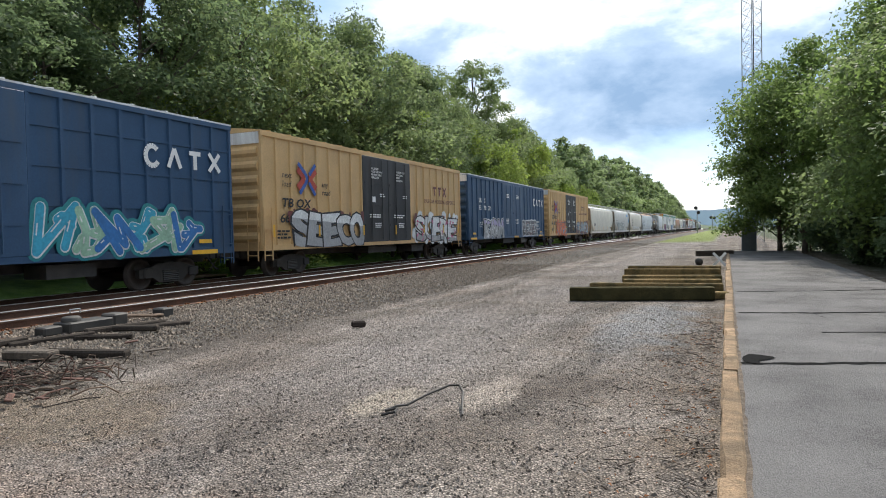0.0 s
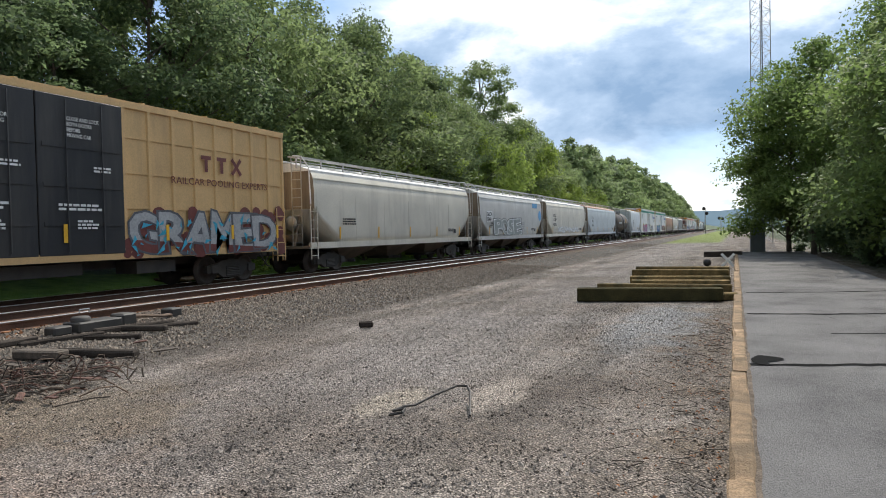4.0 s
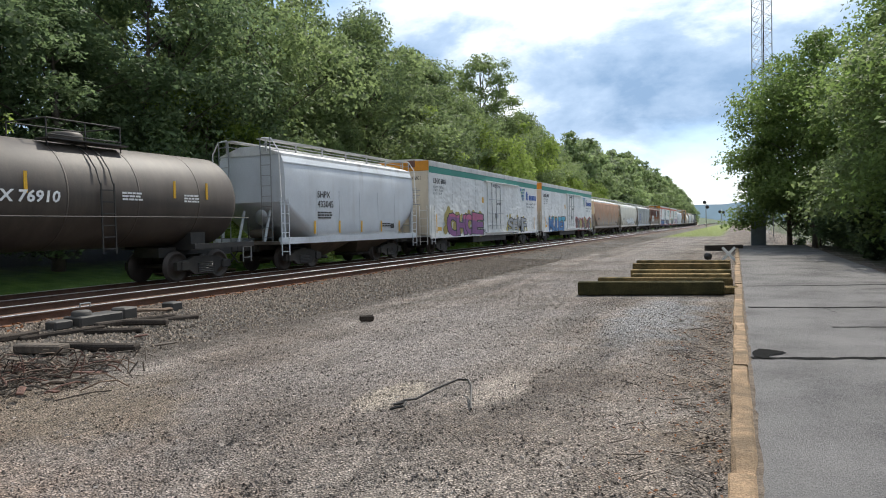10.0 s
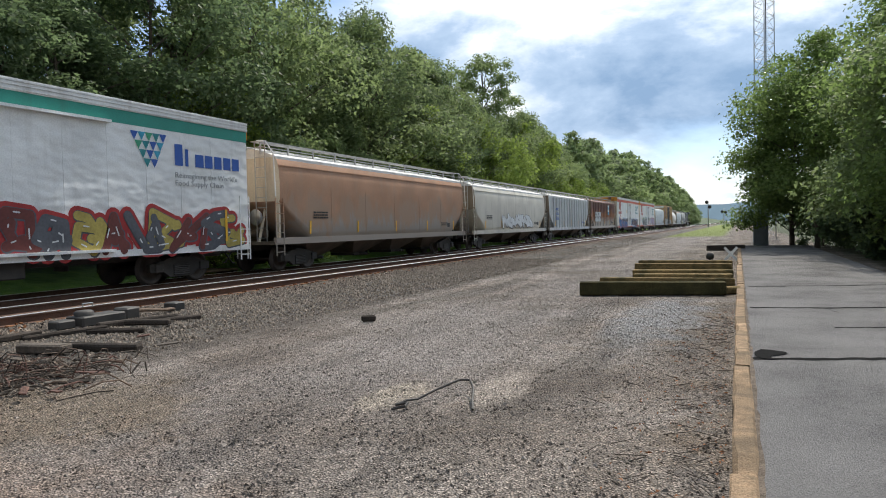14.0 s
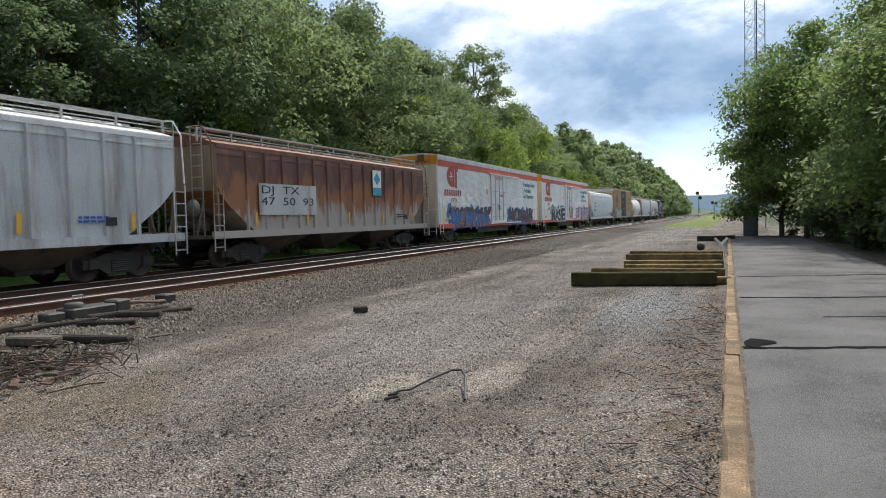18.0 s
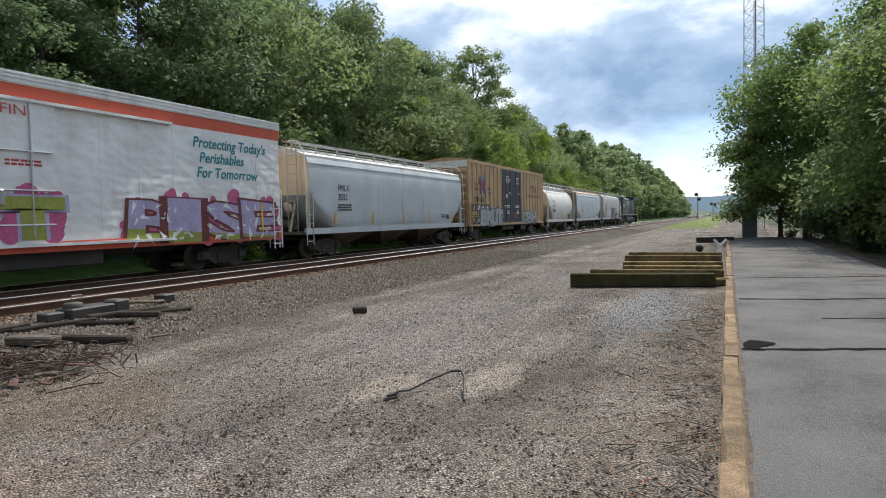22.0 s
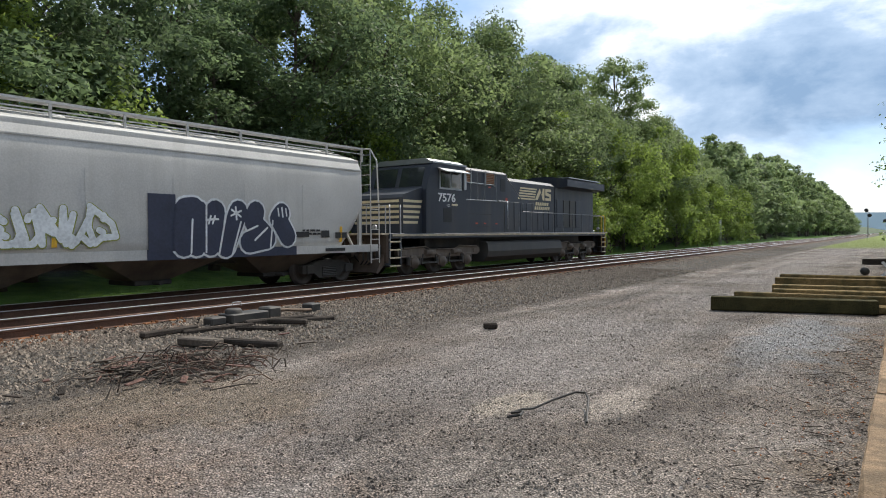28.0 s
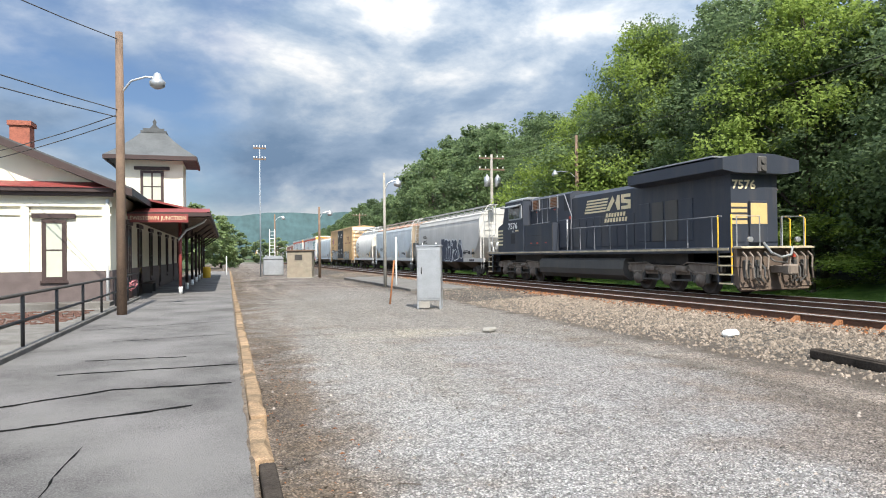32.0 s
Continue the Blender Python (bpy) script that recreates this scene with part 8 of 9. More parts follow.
        # roof pipe and hand rails
        Mesh().path([(q * 1.1, a0 + 0.2, 4.32), (q * 1.1, a0 + 4.0, 4.32), (q * 1.35, a0 + 5.15, 3.2), (q * 1.42, a0 + 5.15, 2.62), (q * 1.42, h - 0.9, 2.62)], 0.022).ob("hand_rail", "loco_rail", car)
        Mesh().path([(q * 1.1, a0 + 0.2, 3.8), (q * 1.1, a0 + 3.0, 3.8)], 0.018).path([(q * 1.42, a0 + 3.0, 3.05), (q * 1.0, a0, 3.06)], 0.015).ob("hand_rail", "galv", car)
        for k in range(9):
            y = a0 + 4.8 + k * 1.25
            if y < h - 0.9:
                Mesh().tube((q * 1.42, y, 1.62), (q * 1.42, y, 2.62), 0.022, 6).ob("stanchion", "loco_rail", car)
        for yy in (a0 + 0.95, a0 + 1.55, a0 + 2.15, a0 + 3.2):
            Mesh().tube((q * 1.1, yy, 3.03), (q * 1.1, yy, 4.32), 0.016, 6).ob("stanchion", "loco_rail", car)
        Mesh().box(*sorted((q * 1.0, q * 1.012)), a0 + 3.75, a0 + 4.2, 3.55, 4.15).ob("hood_grille", "g_black", car, "dark rusty grille in the hood")
        for zz in (1.95, 2.25, 2.6, 2.95):
            Mesh().box(*sorted((q * 1.10, q * 1.16)), a0 + 4.2, a0 + 4.27, zz, zz + 0.06).ob("door_hinge", "loco_rail", car)
        Mesh().box(*sorted((q * 1.0, q * 1.006)), a0 + 4.35 - 0.12, a0 + 4.35 + 0.06, 3.12, 3.26).ob("warning_label", "red_mark", car)
        Mesh().box(*sorted((q * 1.48, q * 1.486)), n1 + 1.62, n1 + 2.05, 2.72, 2.80).ob("data_strip", "cream_mark", car)
        # side stripe logo block and number, numbers as painted
        side = q > 0
        for i in range(5):
            z = 3.28 + i * 0.13
            d = -0.06 * i if side else 0.06 * i
            Mesh().poly([(q * 0.926, a1 + 1.2 + 0.06 * i, z), (q * 0.926, a1 + 3.0 + 0.06 * i, z), (q * 0.926, a1 + 3.04 + 0.06 * i, z + 0.075), (q * 0.926, a1 + 1.2 + 0.06 * i, z + 0.075)]).ob("side_stripe", "cream_mark", car)
        xg = q * 0.93
        m = Mesh()
        m.poly([(xg, a1 + 3.05, 3.30), (xg, a1 + 3.35, 3.30), (xg, a1 + 3.75, 3.72), (xg, a1 + 3.95, 3.30), (xg, a1 + 4.15, 3.30), (xg, a1 + 4.15, 3.92), (xg, a1 + 3.95, 3.92), (xg, a1 + 3.85, 3.60), (xg, a1 + 3.6, 3.92), (xg, a1 + 3.3, 3.60)])
        m.poly([(xg, a1 + 4.25 + u, 3.30 + w) for u, w in ((0, 0), (0.7, 0), (0.7, 0.36), (0.22, 0.42), (0.22, 0.48), (0.7, 0.48), (0.7, 0.62), (0, 0.62), (0, 0.28), (0.48, 0.22), (0.48, 0.14), (0, 0.14))])
        m.ob("emblem", "cream_mark", car, "cream company emblem on the hood")
        for r, (u0, cnt) in enumerate(((3.05, 7), (2.95, 8))):
            b = Mesh()
            for i in range(cnt):
                y = a1 + u0 + i * 0.225
                z = 3.02 - r * 0.22
                b.poly([(q * 0.951, y, z), (q * 0.951, y + 0.16, z), (q * 0.951, y + 0.20, z + 0.17), (q * 0.951, y + 0.04, z + 0.17)])
            tagged(b.ob("name_block", "cream_mark", car), kind="stuff")
    side_text(car, "7576", n1 + 0.65, 2.88, 0.34, "white", 1.484, width=1.25, bold=0.012)
    side_text(car, "NS", n1 + 1.25, 2.66, 0.13, "white", 1.484)
    # rear hood face: stripes, number, lights
    for i in range(4):
        Mesh().box(0.30, 0.95, r1 + 0.002, r1 + 0.010, 2.38 + i * 0.19, 2.50 + i * 0.19).ob("end_stripe", "sunlit_cream_mark", car, "cream stripe across the hood end")
    rear = Matrix(((-1, 0, 0, 0), (0, 0, 1, 0), (0, 1, 0, 0), (0, 0, 0, 1)))
    lettering("7576", 0.30, "cream_mark", car, Matrix.Translation((0.90, r1 + 0.012, 3.55)) @ rear, bold=0.01, width=0.95)
    Mesh().box(-0.45, 0.26, r1, r1 + 0.10, 1.75, 3.15, 0.02).ob("rear_door", P, car)
    Mesh().box(-0.43, 0.24, r1 + 0.10, r1 + 0.106, 2.38, 3.07).ob("end_panel", "sunlit_cream_mark", car, "cream panel on the rear door, warm sunlight put into its colour")
    Mesh().box(-0.18, 0.18, r1 + 0.3, r1 + 0.42, 4.05, 4.58, 0.04).tube((0, r1 + 0.4, 4.2), (0, r1 + 0.47, 4.2), 0.09, 12).tube((0, r1 + 0.4, 4.42), (0, r1 + 0.47, 4.42), 0.09, 12).ob("headlight", "loco_grey", car)
    Mesh().tube((-0.75, h - 0.2, 1.35), (-0.75, h - 0.12, 1.35), 0.09, 12).ob("marker_lamp", "red_mark", car, "red marker lamp")
    # fuel tank and trucks
    Mesh().prism([(-1.30, 1.24), (1.30, 1.24), (1.42, 1.14), (1.45, 0.80), (1.38, 0.55), (1.1, 0.34), (-1.1, 0.34), (-1.38, 0.55), (-1.45, 0.80), (-1.42, 1.14)], -3.5, 4.2).ob("fuel_tank", "loco_grey", car)
    frame_prof = [(-2.9, 0.80), (-2.65, 0.70), (-2.25, 0.72), (-2.12, 0.36), (-1.58, 0.36), (-1.45, 0.66), (-0.40, 0.66), (-0.27, 0.36), (0.27, 0.36), (0.40, 0.66), (1.45, 0.66), (1.58, 0.36), (2.12, 0.36), (2.25, 0.72), (2.65, 0.70), (2.9, 0.80), (2.9, 0.97), (2.65, 1.06), (1.25, 1.04), (0.95, 0.95), (-0.95, 0.95), (-1.25, 1.04), (-2.65, 1.06), (-2.9, 0.97)]
    sf = Mesh().prism(frame_prof, 1.02, 1.17, "x")
    for y in (-1.85, 0, 1.85):
        sf.lathe([(0.24, 0.0), (0.24, 0.05), (0.17, 0.07), (0.16, 0.13), (0.09, 0.14), (0.08, 0.17), (0.01, 0.17)], (1.16, y, 0.50), "x", 18)
        sf.box(1.14, 1.22, y - 0.30, y + 0.30, 0.66, 0.78, 0.02)
    for y in (-2.5, -0.95, 0.95, 2.5):
        sf.box(1.15, 1.21, y - 0.16, y + 0.16, 0.78, 0.98, 0.02)
    sf = sf.data("side_frame", "loco_truck")
    sp = Mesh().lathe([(0.07 + 0.03 * (k % 2), 0.40 + 0.024 * k) for k in range(14)], (1.12, 0, 0), "z", 10).data("spring", "loco_grey")
    cyl = Mesh().tube((1.22, -0.30, 0.86), (1.22, 0.30, 0.86), 0.11, 12).tube((1.22, 0.30, 0.86), (1.22, 0.62, 0.74), 0.035, 8).box(1.16, 1.24, -0.05, 0.05, 0.80, 1.02).data("brake_cylinder", "loco_truck")
    link_bar = Mesh().box(1.18, 1.22, -0.52, 0.52, 0.44, 0.50).tube((1.20, -0.5, 0.47), (1.20, -0.42, 0.80), 0.03, 6).tube((1.20, 0.5, 0.47), (1.20, 0.42, 0.80), 0.03, 6).data("brake_link", "loco_grey")
    pipe = Mesh().path([(1.22, -2.6, 1.05), (1.22, -1.2, 1.10), (1.22, -0.9, 0.98), (1.22, 0.9, 0.98), (1.22, 1.2, 1.10), (1.22, 2.6, 1.05)], 0.025).data("brake_pipe", "loco_truck")
    body = Mesh().box(-0.95, 0.95, -2.4, 2.4, 0.45, 1.1, 0.05).data("truck", "black")
    for s in (1, -1):
        t = shared("truck", body, car, pose(0, s * (h - 4.1), 0), "six-wheel truck with dusty cast side frames")
        for q in (0, 180):
            shared("side_frame", sf, t, pose(0, 0, 0, 0, 0, q))
            for y in (-1.85, 0, 1.85):
                for d in (-0.33, 0.33):
                    shared("spring", sp, t, Matrix.Rotation(radians(q), 4, "Z") @ pose(0, y + d, 0))
            for y in (-0.93, 0.93):
                shared("brake_cylinder", cyl, t, Matrix.Rotation(radians(q), 4, "Z") @ pose(0, y, 0))
                shared("brake_link", link_bar, t, Matrix.Rotation(radians(q), 4, "Z") @ pose(0, y, 0))
            shared("brake_pipe", pipe, t, pose(0, 0, 0, 0, 0, q))
        for y in (-1.85, 0, 1.85):
            for q in (1, -1):
                w = shared("wheel", WHEEL, t, pose(0.76 * q, y, 0.52, 0, 0, 0 if q > 0 else 180))
                w.scale = (1, 1.13, 1.13)
    return car


# place of each car's middle along the line at the start, and its length
TRAIN = {}


def place(i, car, lo, hi):
    TRAIN[i] = (car, (lo + hi) / 2)


def stripe(m, pts, w, x):
    """A flat bent stripe of even width."""
    for i, ((a, b), (c, d)) in enumerate(zip(pts, pts[1:])):
        ln = math.hypot(c - a, d - b)
        u, v = -(d - b) / ln * w / 2, (c - a) / ln * w / 2
        m.poly([(x + 0.0004 * i, a + u, b + v), (x + 0.0004 * i, a - u, b - v), (x + 0.0004 * i, c - u, d - v), (x + 0.0004 * i, c + u, d + v)])
    return m


def arrow_emblem(car, y, z, x):
    """Red chevrons behind a broken blue cross."""
    r = Mesh()
    for s in (1, -1):
        stripe(r, [(y + 0.60 * s, z + 0.36), (y + 0.16 * s, z), (y + 0.60 * s, z - 0.36)], 0.26, x)
    r.ob("emblem_red", "red_mark", car)
    b = Mesh()
    stripe(b, [(y - 0.58, z + 0.56), (y - 0.12, z + 0.20), (y + 0.02, z), (y - 0.12, z - 0.20), (y - 0.50, z - 0.58)], 0.16, x + 0.004)
    stripe(b, [(y + 0.58, z + 0.58), (y + 0.14, z + 0.16)], 0.16, x + 0.004)
    stripe(b, [(y + 0.12, z - 0.14), (y + 0.54, z - 0.60)], 0.16, x + 0.004)
    b.ob("emblem_blue", "blue_mark", car)


def brand_shapes(car, y, z, size, pitch, kinds, material, x):
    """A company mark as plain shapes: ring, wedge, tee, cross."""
    for i, k in enumerate(kinds):
        m, a, w = Mesh(), y + i * pitch, size * 0.42
        c, t = a + w, size * 0.24
        if k == "ring":
            stripe(m, [(c + w * math.cos(q), z + size / 2 + size * 0.5 * math.sin(q)) for q in (math.pi * (0.22 + 0.1 * j) for j in range(17))], t * 1.1, x)
        elif k == "wedge":
            stripe(m, [(a, z), (c, z + size), (a + 2 * w, z)], t, x)
        elif k == "tee":
            stripe(m, [(a, z + size - t / 2), (a + 2 * w, z + size - t / 2)], t, x)
            stripe(m, [(c, z + size - t), (c, z)], t * 1.1, x)
        else:
            stripe(m, [(a, z), (a + 2 * w, z + size)], t, x)
            stripe(m, [(a, z + size), (a + 2 * w, z)], t, x + 0.001)
        m.ob("brand_shape", material, car)


def yellow_box(i, lo, hi, number, seed, style, paintname, label, panels=False):
    c = boxcar(hi - lo, paintname, "car_black", label, style, roof=paintname, tall=5.16)
    x = 1.565
    h = (hi - lo) / 2
    arrow_emblem(c, -h + 2.75, 3.66, x)
    side_text(c, "next\nload", -h + 1.15, 3.62, 0.24, "dark_mark", x, shear=0.15)
    side_text(c, "any\nroad", -h + 3.75, 3.40, 0.24, "dark_mark", x, shear=0.15)
    side_text(c, "TB OX", -h + 1.15, 2.55, 0.34, "dark_mark", x, width=1.85, bold=0.01, shear=0.15)
    if panels:
        for k, d in enumerate((number[0], number[1:3], number[3:5], number[5])):
            yy = -h + 0.62 + k * 0.86
            Mesh().box(x, x + 0.003, yy, yy + 0.66, 1.96, 2.40).ob("number_panel", "g_black", c)
            side_text(c, d, yy + (0.18 if len(d) == 1 else 0.06), 2.03, 0.30, "white", x + 0.006, bold=0.012)
        for yy in (-h + 0.55, -h + 1.4):
            Mesh().box(x, x + 0.003, yy, yy + 0.7, 1.10, 1.50).ob("number_panel", "g_black", c)
        side_text(c, "LD.LMT\nLT.WT", -h + 0.62, 1.36, 0.10, "white", x + 0.006)
        side_text(c, "206000\n80000", -h + 1.46, 1.36, 0.10, "white", x + 0.006)
    else:
        side_text(c, number[:2] + " " + number[2:4] + " " + number[4:], -h + 1.0, 1.98, 0.34, "dark_mark", x, width=2.2, bold=0.01, shear=0.15)
    brand_shapes(c, h - 4.1, 3.52, 0.5, 0.68, ("tee", "tee", "cross"), "g_maroon", x)
    side_text(c, "RAILCAR POOLING EXPERTS", h - 5.3, 3.10, 0.22, "g_maroon", x, width=4.3)
    side_text(c, "IMPORTANT\nCLOSE THIS DOOR\nBEFORE CLOSING\nMAIN DOOR", -1.75, 4.42, 0.10, "white", 1.645, width=1.05)
    side_text(c, "CLOSE AND LOCK\nBOTH DOORS\nBEFORE\nMOVING CAR", 0.75, 4.42, 0.10, "white", 1.645, width=0.9)
    Mesh().box(1.58, 1.584, -1.6, -1.3, 2.95, 3.2).ob("data_plate", "white", c)
    for k in (-1, 1):
        small_print(c, 1.60, k * 1.2 + 0.3, 3.35, 2, 0.5, 0.05, seed=seed + k)
        small_print(c, 1.60, k * 1.2 - 0.7, 2.4, 2, 1.2, 0.06, seed=seed + k + 5)
        small_print(c, 1.60, k * 1.2 - 0.2, 2.0, 3, 0.6, 0.05, seed=seed + k + 15)
    reflectors(c, (-h + 0.5, -h + 3.4, -2.55, 0.6, h - 5.6, h - 2.9, h - 0.6), 1.45, 1.90, x + 0.052, 0.11)
    small_print(c, x, -h + 0.8, 1.7, 3, 0.8, 0.07, "dark_mark", seed)
    place(i, c, lo, hi)
    return c


def blue_box(i, lo, hi, seed, number):
    c = boxcar(hi - lo, "car_blue", "car_blue", "dark blue ribbed boxcar with white lettering and sprayed graffiti", "grid")
    x = 1.565
    h = (hi - lo) / 2
    brand_shapes(c, h - 3.55, 3.55, 0.56, 0.83, ("ring", "wedge", "tee", "cross"), "white", x)
    side_text(c, "LR    S", -h + 2.0, 3.42, 0.30, "white", x, width=1.25, bold=0.008)
    side_text(c, number[:2] + "   " + number[2:4] + "   " + number[4:], -h + 2.0, 2.93, 0.30, "white", x, width=2.3, bold=0.008)
    side_text(c, "LD LMT    205700\nLT WT      80300\nCU FT       7500", -h + 2.0, 2.05, 0.10, "white", x, width=1.5)
    for k in (-1, 1):
        small_print(c, 1.60, k * 1.2 - 0.4, 4.2, 3, 0.7, 0.06, seed=seed + k)
        small_print(c, 1.60, k * 1.2 - 0.6, 2.4, 4, 0.7, 0.06, seed=seed + k + 7)
    reflectors(c, (-h + 0.3, 0.3, h - 1.9), 0.99, 1.12, x + 0.02, 1.1)
    reflectors(c, (-h + 0.7, h - 1.6), 1.32, 1.44, x + 0.02, 0.55)
    place(i, c, lo, hi)
    return c


XB = 1.566
c0 = blue_box(0, -1.2, 17.68, 11, "137844")
graffiti(c0, XB, 2.7, 1.05, 5.0, 1.25, 6, ("g_cyan", "g_green", "g_blue"), "g_white", 11, "g_teal", fat=0.13)
graffiti(c0, XB, -6.2, 1.05, 4.2, 1.15, 5, ("g_slate", "g_teal"), "g_white", 14, None, fat=0.12)
c1 = yellow_box(1, 19.2, 38.15, "667120", 21, "posts", "car_yellow", "yellow-ochre boxcar with black double doors and silver graffiti")
piece(c1, XB, -7.6, -2.5, 1.0, 2.35, "SEECO", "g_white", "g_grey", "g_black", None, None, "g_maroon", None, 5)
piece(c1, XB, 3.1, 8.5, 0.99, 2.30, "SUERE", "g_white", "g_grey", "g_black", None, "g_white", "g_maroon", "g_pink", 6, 0.04)
c2 = blue_box(2, 39.5, 58.4, 14, "137832")
piece(c2, XB, -6.4, -1.7 - 0.75, 1.0, 2.25, "KARM", "g_lilac", "g_grey", "g_black", "g_white", None, None, "g_white", 7, 0.05)
piece(c2, XB, 2.6, 6.9, 1.0, 2.35, "BESER", "g_slate", "g_black", "g_white", None, None, None, "g_maroon", 8, 0.03)
side_text(c2, "HAPPY\nBDAY\nTO ME", 9.45 - 2.6, 2.10, 0.22, "g_white", XB, width=0.95)
side_text(c2, "TIMES", 9.45 - 1.5, 1.18, 0.16, "g_white", XB, width=0.7)
c3 = yellow_box(3, 60.22, 79.0, "664336", 31, "grid", "car_yellow", "yellow-ochre boxcar with black doors and orange-red graffiti")
piece(c3, XB, -6.5, -2.5, 1.0, 2.20, "VKEA", "g_orange", "g_orange", "g_slate", None, "g_orange", "g_maroon", "g_cyan", 9, 0.05)
piece(c3, XB, 2.6, 8.7, 1.0, 2.25, "GRAMED", "g_grey", "g_maroon", "g_slate", None, "g_maroon", None, "g_cyan", 10, 0.03)


def grey_hopper(i, lo, hi, kind, body, label, number="", roof="roof_white", ys=(), art=None, high=0.0, ink="dark_mark", bays=3, end="hopper_end", chute="hopper_dusty", sill=None, cut=1.9, inset=0.30):
    c = hopper(hi - lo, kind, body, label, roof, bays, chute, end, sill, high, cut, inset)
    x = (1.56 if kind != "ribbed" else 1.545)
    h = (hi - lo) / 2
    if number:
        side_text(c, number, -h + 2.3, 2.75, 0.28, ink, x)
    small_print(c, x, -h + 2.3, 2.2, 3, 1.1, 0.06, ink, i)
    small_print(c, x, h - 3.6, 1.75, 2, 0.9, 0.06, ink, i + 40)
    Mesh().box(x, x + 0.004, h - 2.8, h - 2.45, 1.5, 1.72).ob("data_panel", "dark_mark", c)
    reflectors(c, ys or [-h + 2.0 + k * (2 * h - 4) / 4 for k in range(5)], 1.35, 1.85, x + 0.004, 0.12, 0.03)
    for a in art or ():
        graffiti(c, x, *a)
    place(i, c, lo, hi)
    return c


light = "light grey covered hopper car with dusty ends and roof walkway"
grey_hopper(4, 80.6, 97.62, "smooth", "hopper_light", light, bays=3)
c5 = grey_hopper(5, 98.95, 114.53, "smooth", "hopper_grey", "grey covered hopper car with silver graffiti on its side", inset=0.35)
Mesh().box(1.545, 1.559, -6.25, -5.12, 2.16, 2.88).ob("number_panel", "white", c5, "white number panel")
side_text(c5, "GACX\n75449", -6.18, 2.58, 0.26, "dark_mark", 1.562, width=0.98, bold=0.01)
side_text(c5, "RLC", -5.75, 1.80, 0.18, "dark_mark", 1.562, shear=0.2, bold=0.01)
piece(c5, 1.562, -4.55, 1.15, 1.28, 2.38, "POSE", "g_slag", "g_slag", "g_white", "g_black", None, None, None, 3, 0.035)
small_print(c5, 1.562, 1.5, 2.2, 4, 0.8, 0.08, "grey_mark", 33)
Mesh().box(1.46, 1.53, 4.75, 6.1, 3.36, 3.72, 0.0).ob("paint_patch", "g_sky", c5, "bright blue paint patch")
Mesh().poly([(1.552, 6.75 + 0.42 * math.cos(q), 2.75 + 0.42 * math.sin(q)) for q in (math.pi * j / 9 for j in range(18))]).ob("graffiti_spot", "g_sky", c5, "round blue sprayed spot")
grey_hopper(6, 115.77, 132.27, "smooth", "hopper_light", "cream-grey covered hopper car with pale scrawled graffiti", "GACX\n121829", art=[(-4.2, 1.30, 8.5, 0.55, 9, ("g_white",), "g_grey", 63, None, None, 0.12)], bays=3)
grey_hopper(7, 133.37, 152.36, "smooth", "hopper_blue", "long pale blue-grey covered hopper car with rust-stained roof", "ROIX\n58965", roof="roof_rusty", bays=4, high=0.02)
tk = tank_car(11.5, "black tank car with white lettering and roof safety rail")
place(8, tk, 153.95, 165.45)
grey_hopper(9, 166.87, 177.94, "smooth", "hopper_pale", "short white covered hopper car with sloped ends", "SHPX\n433045", bays=2, end="hopper_pale", high=0.25)


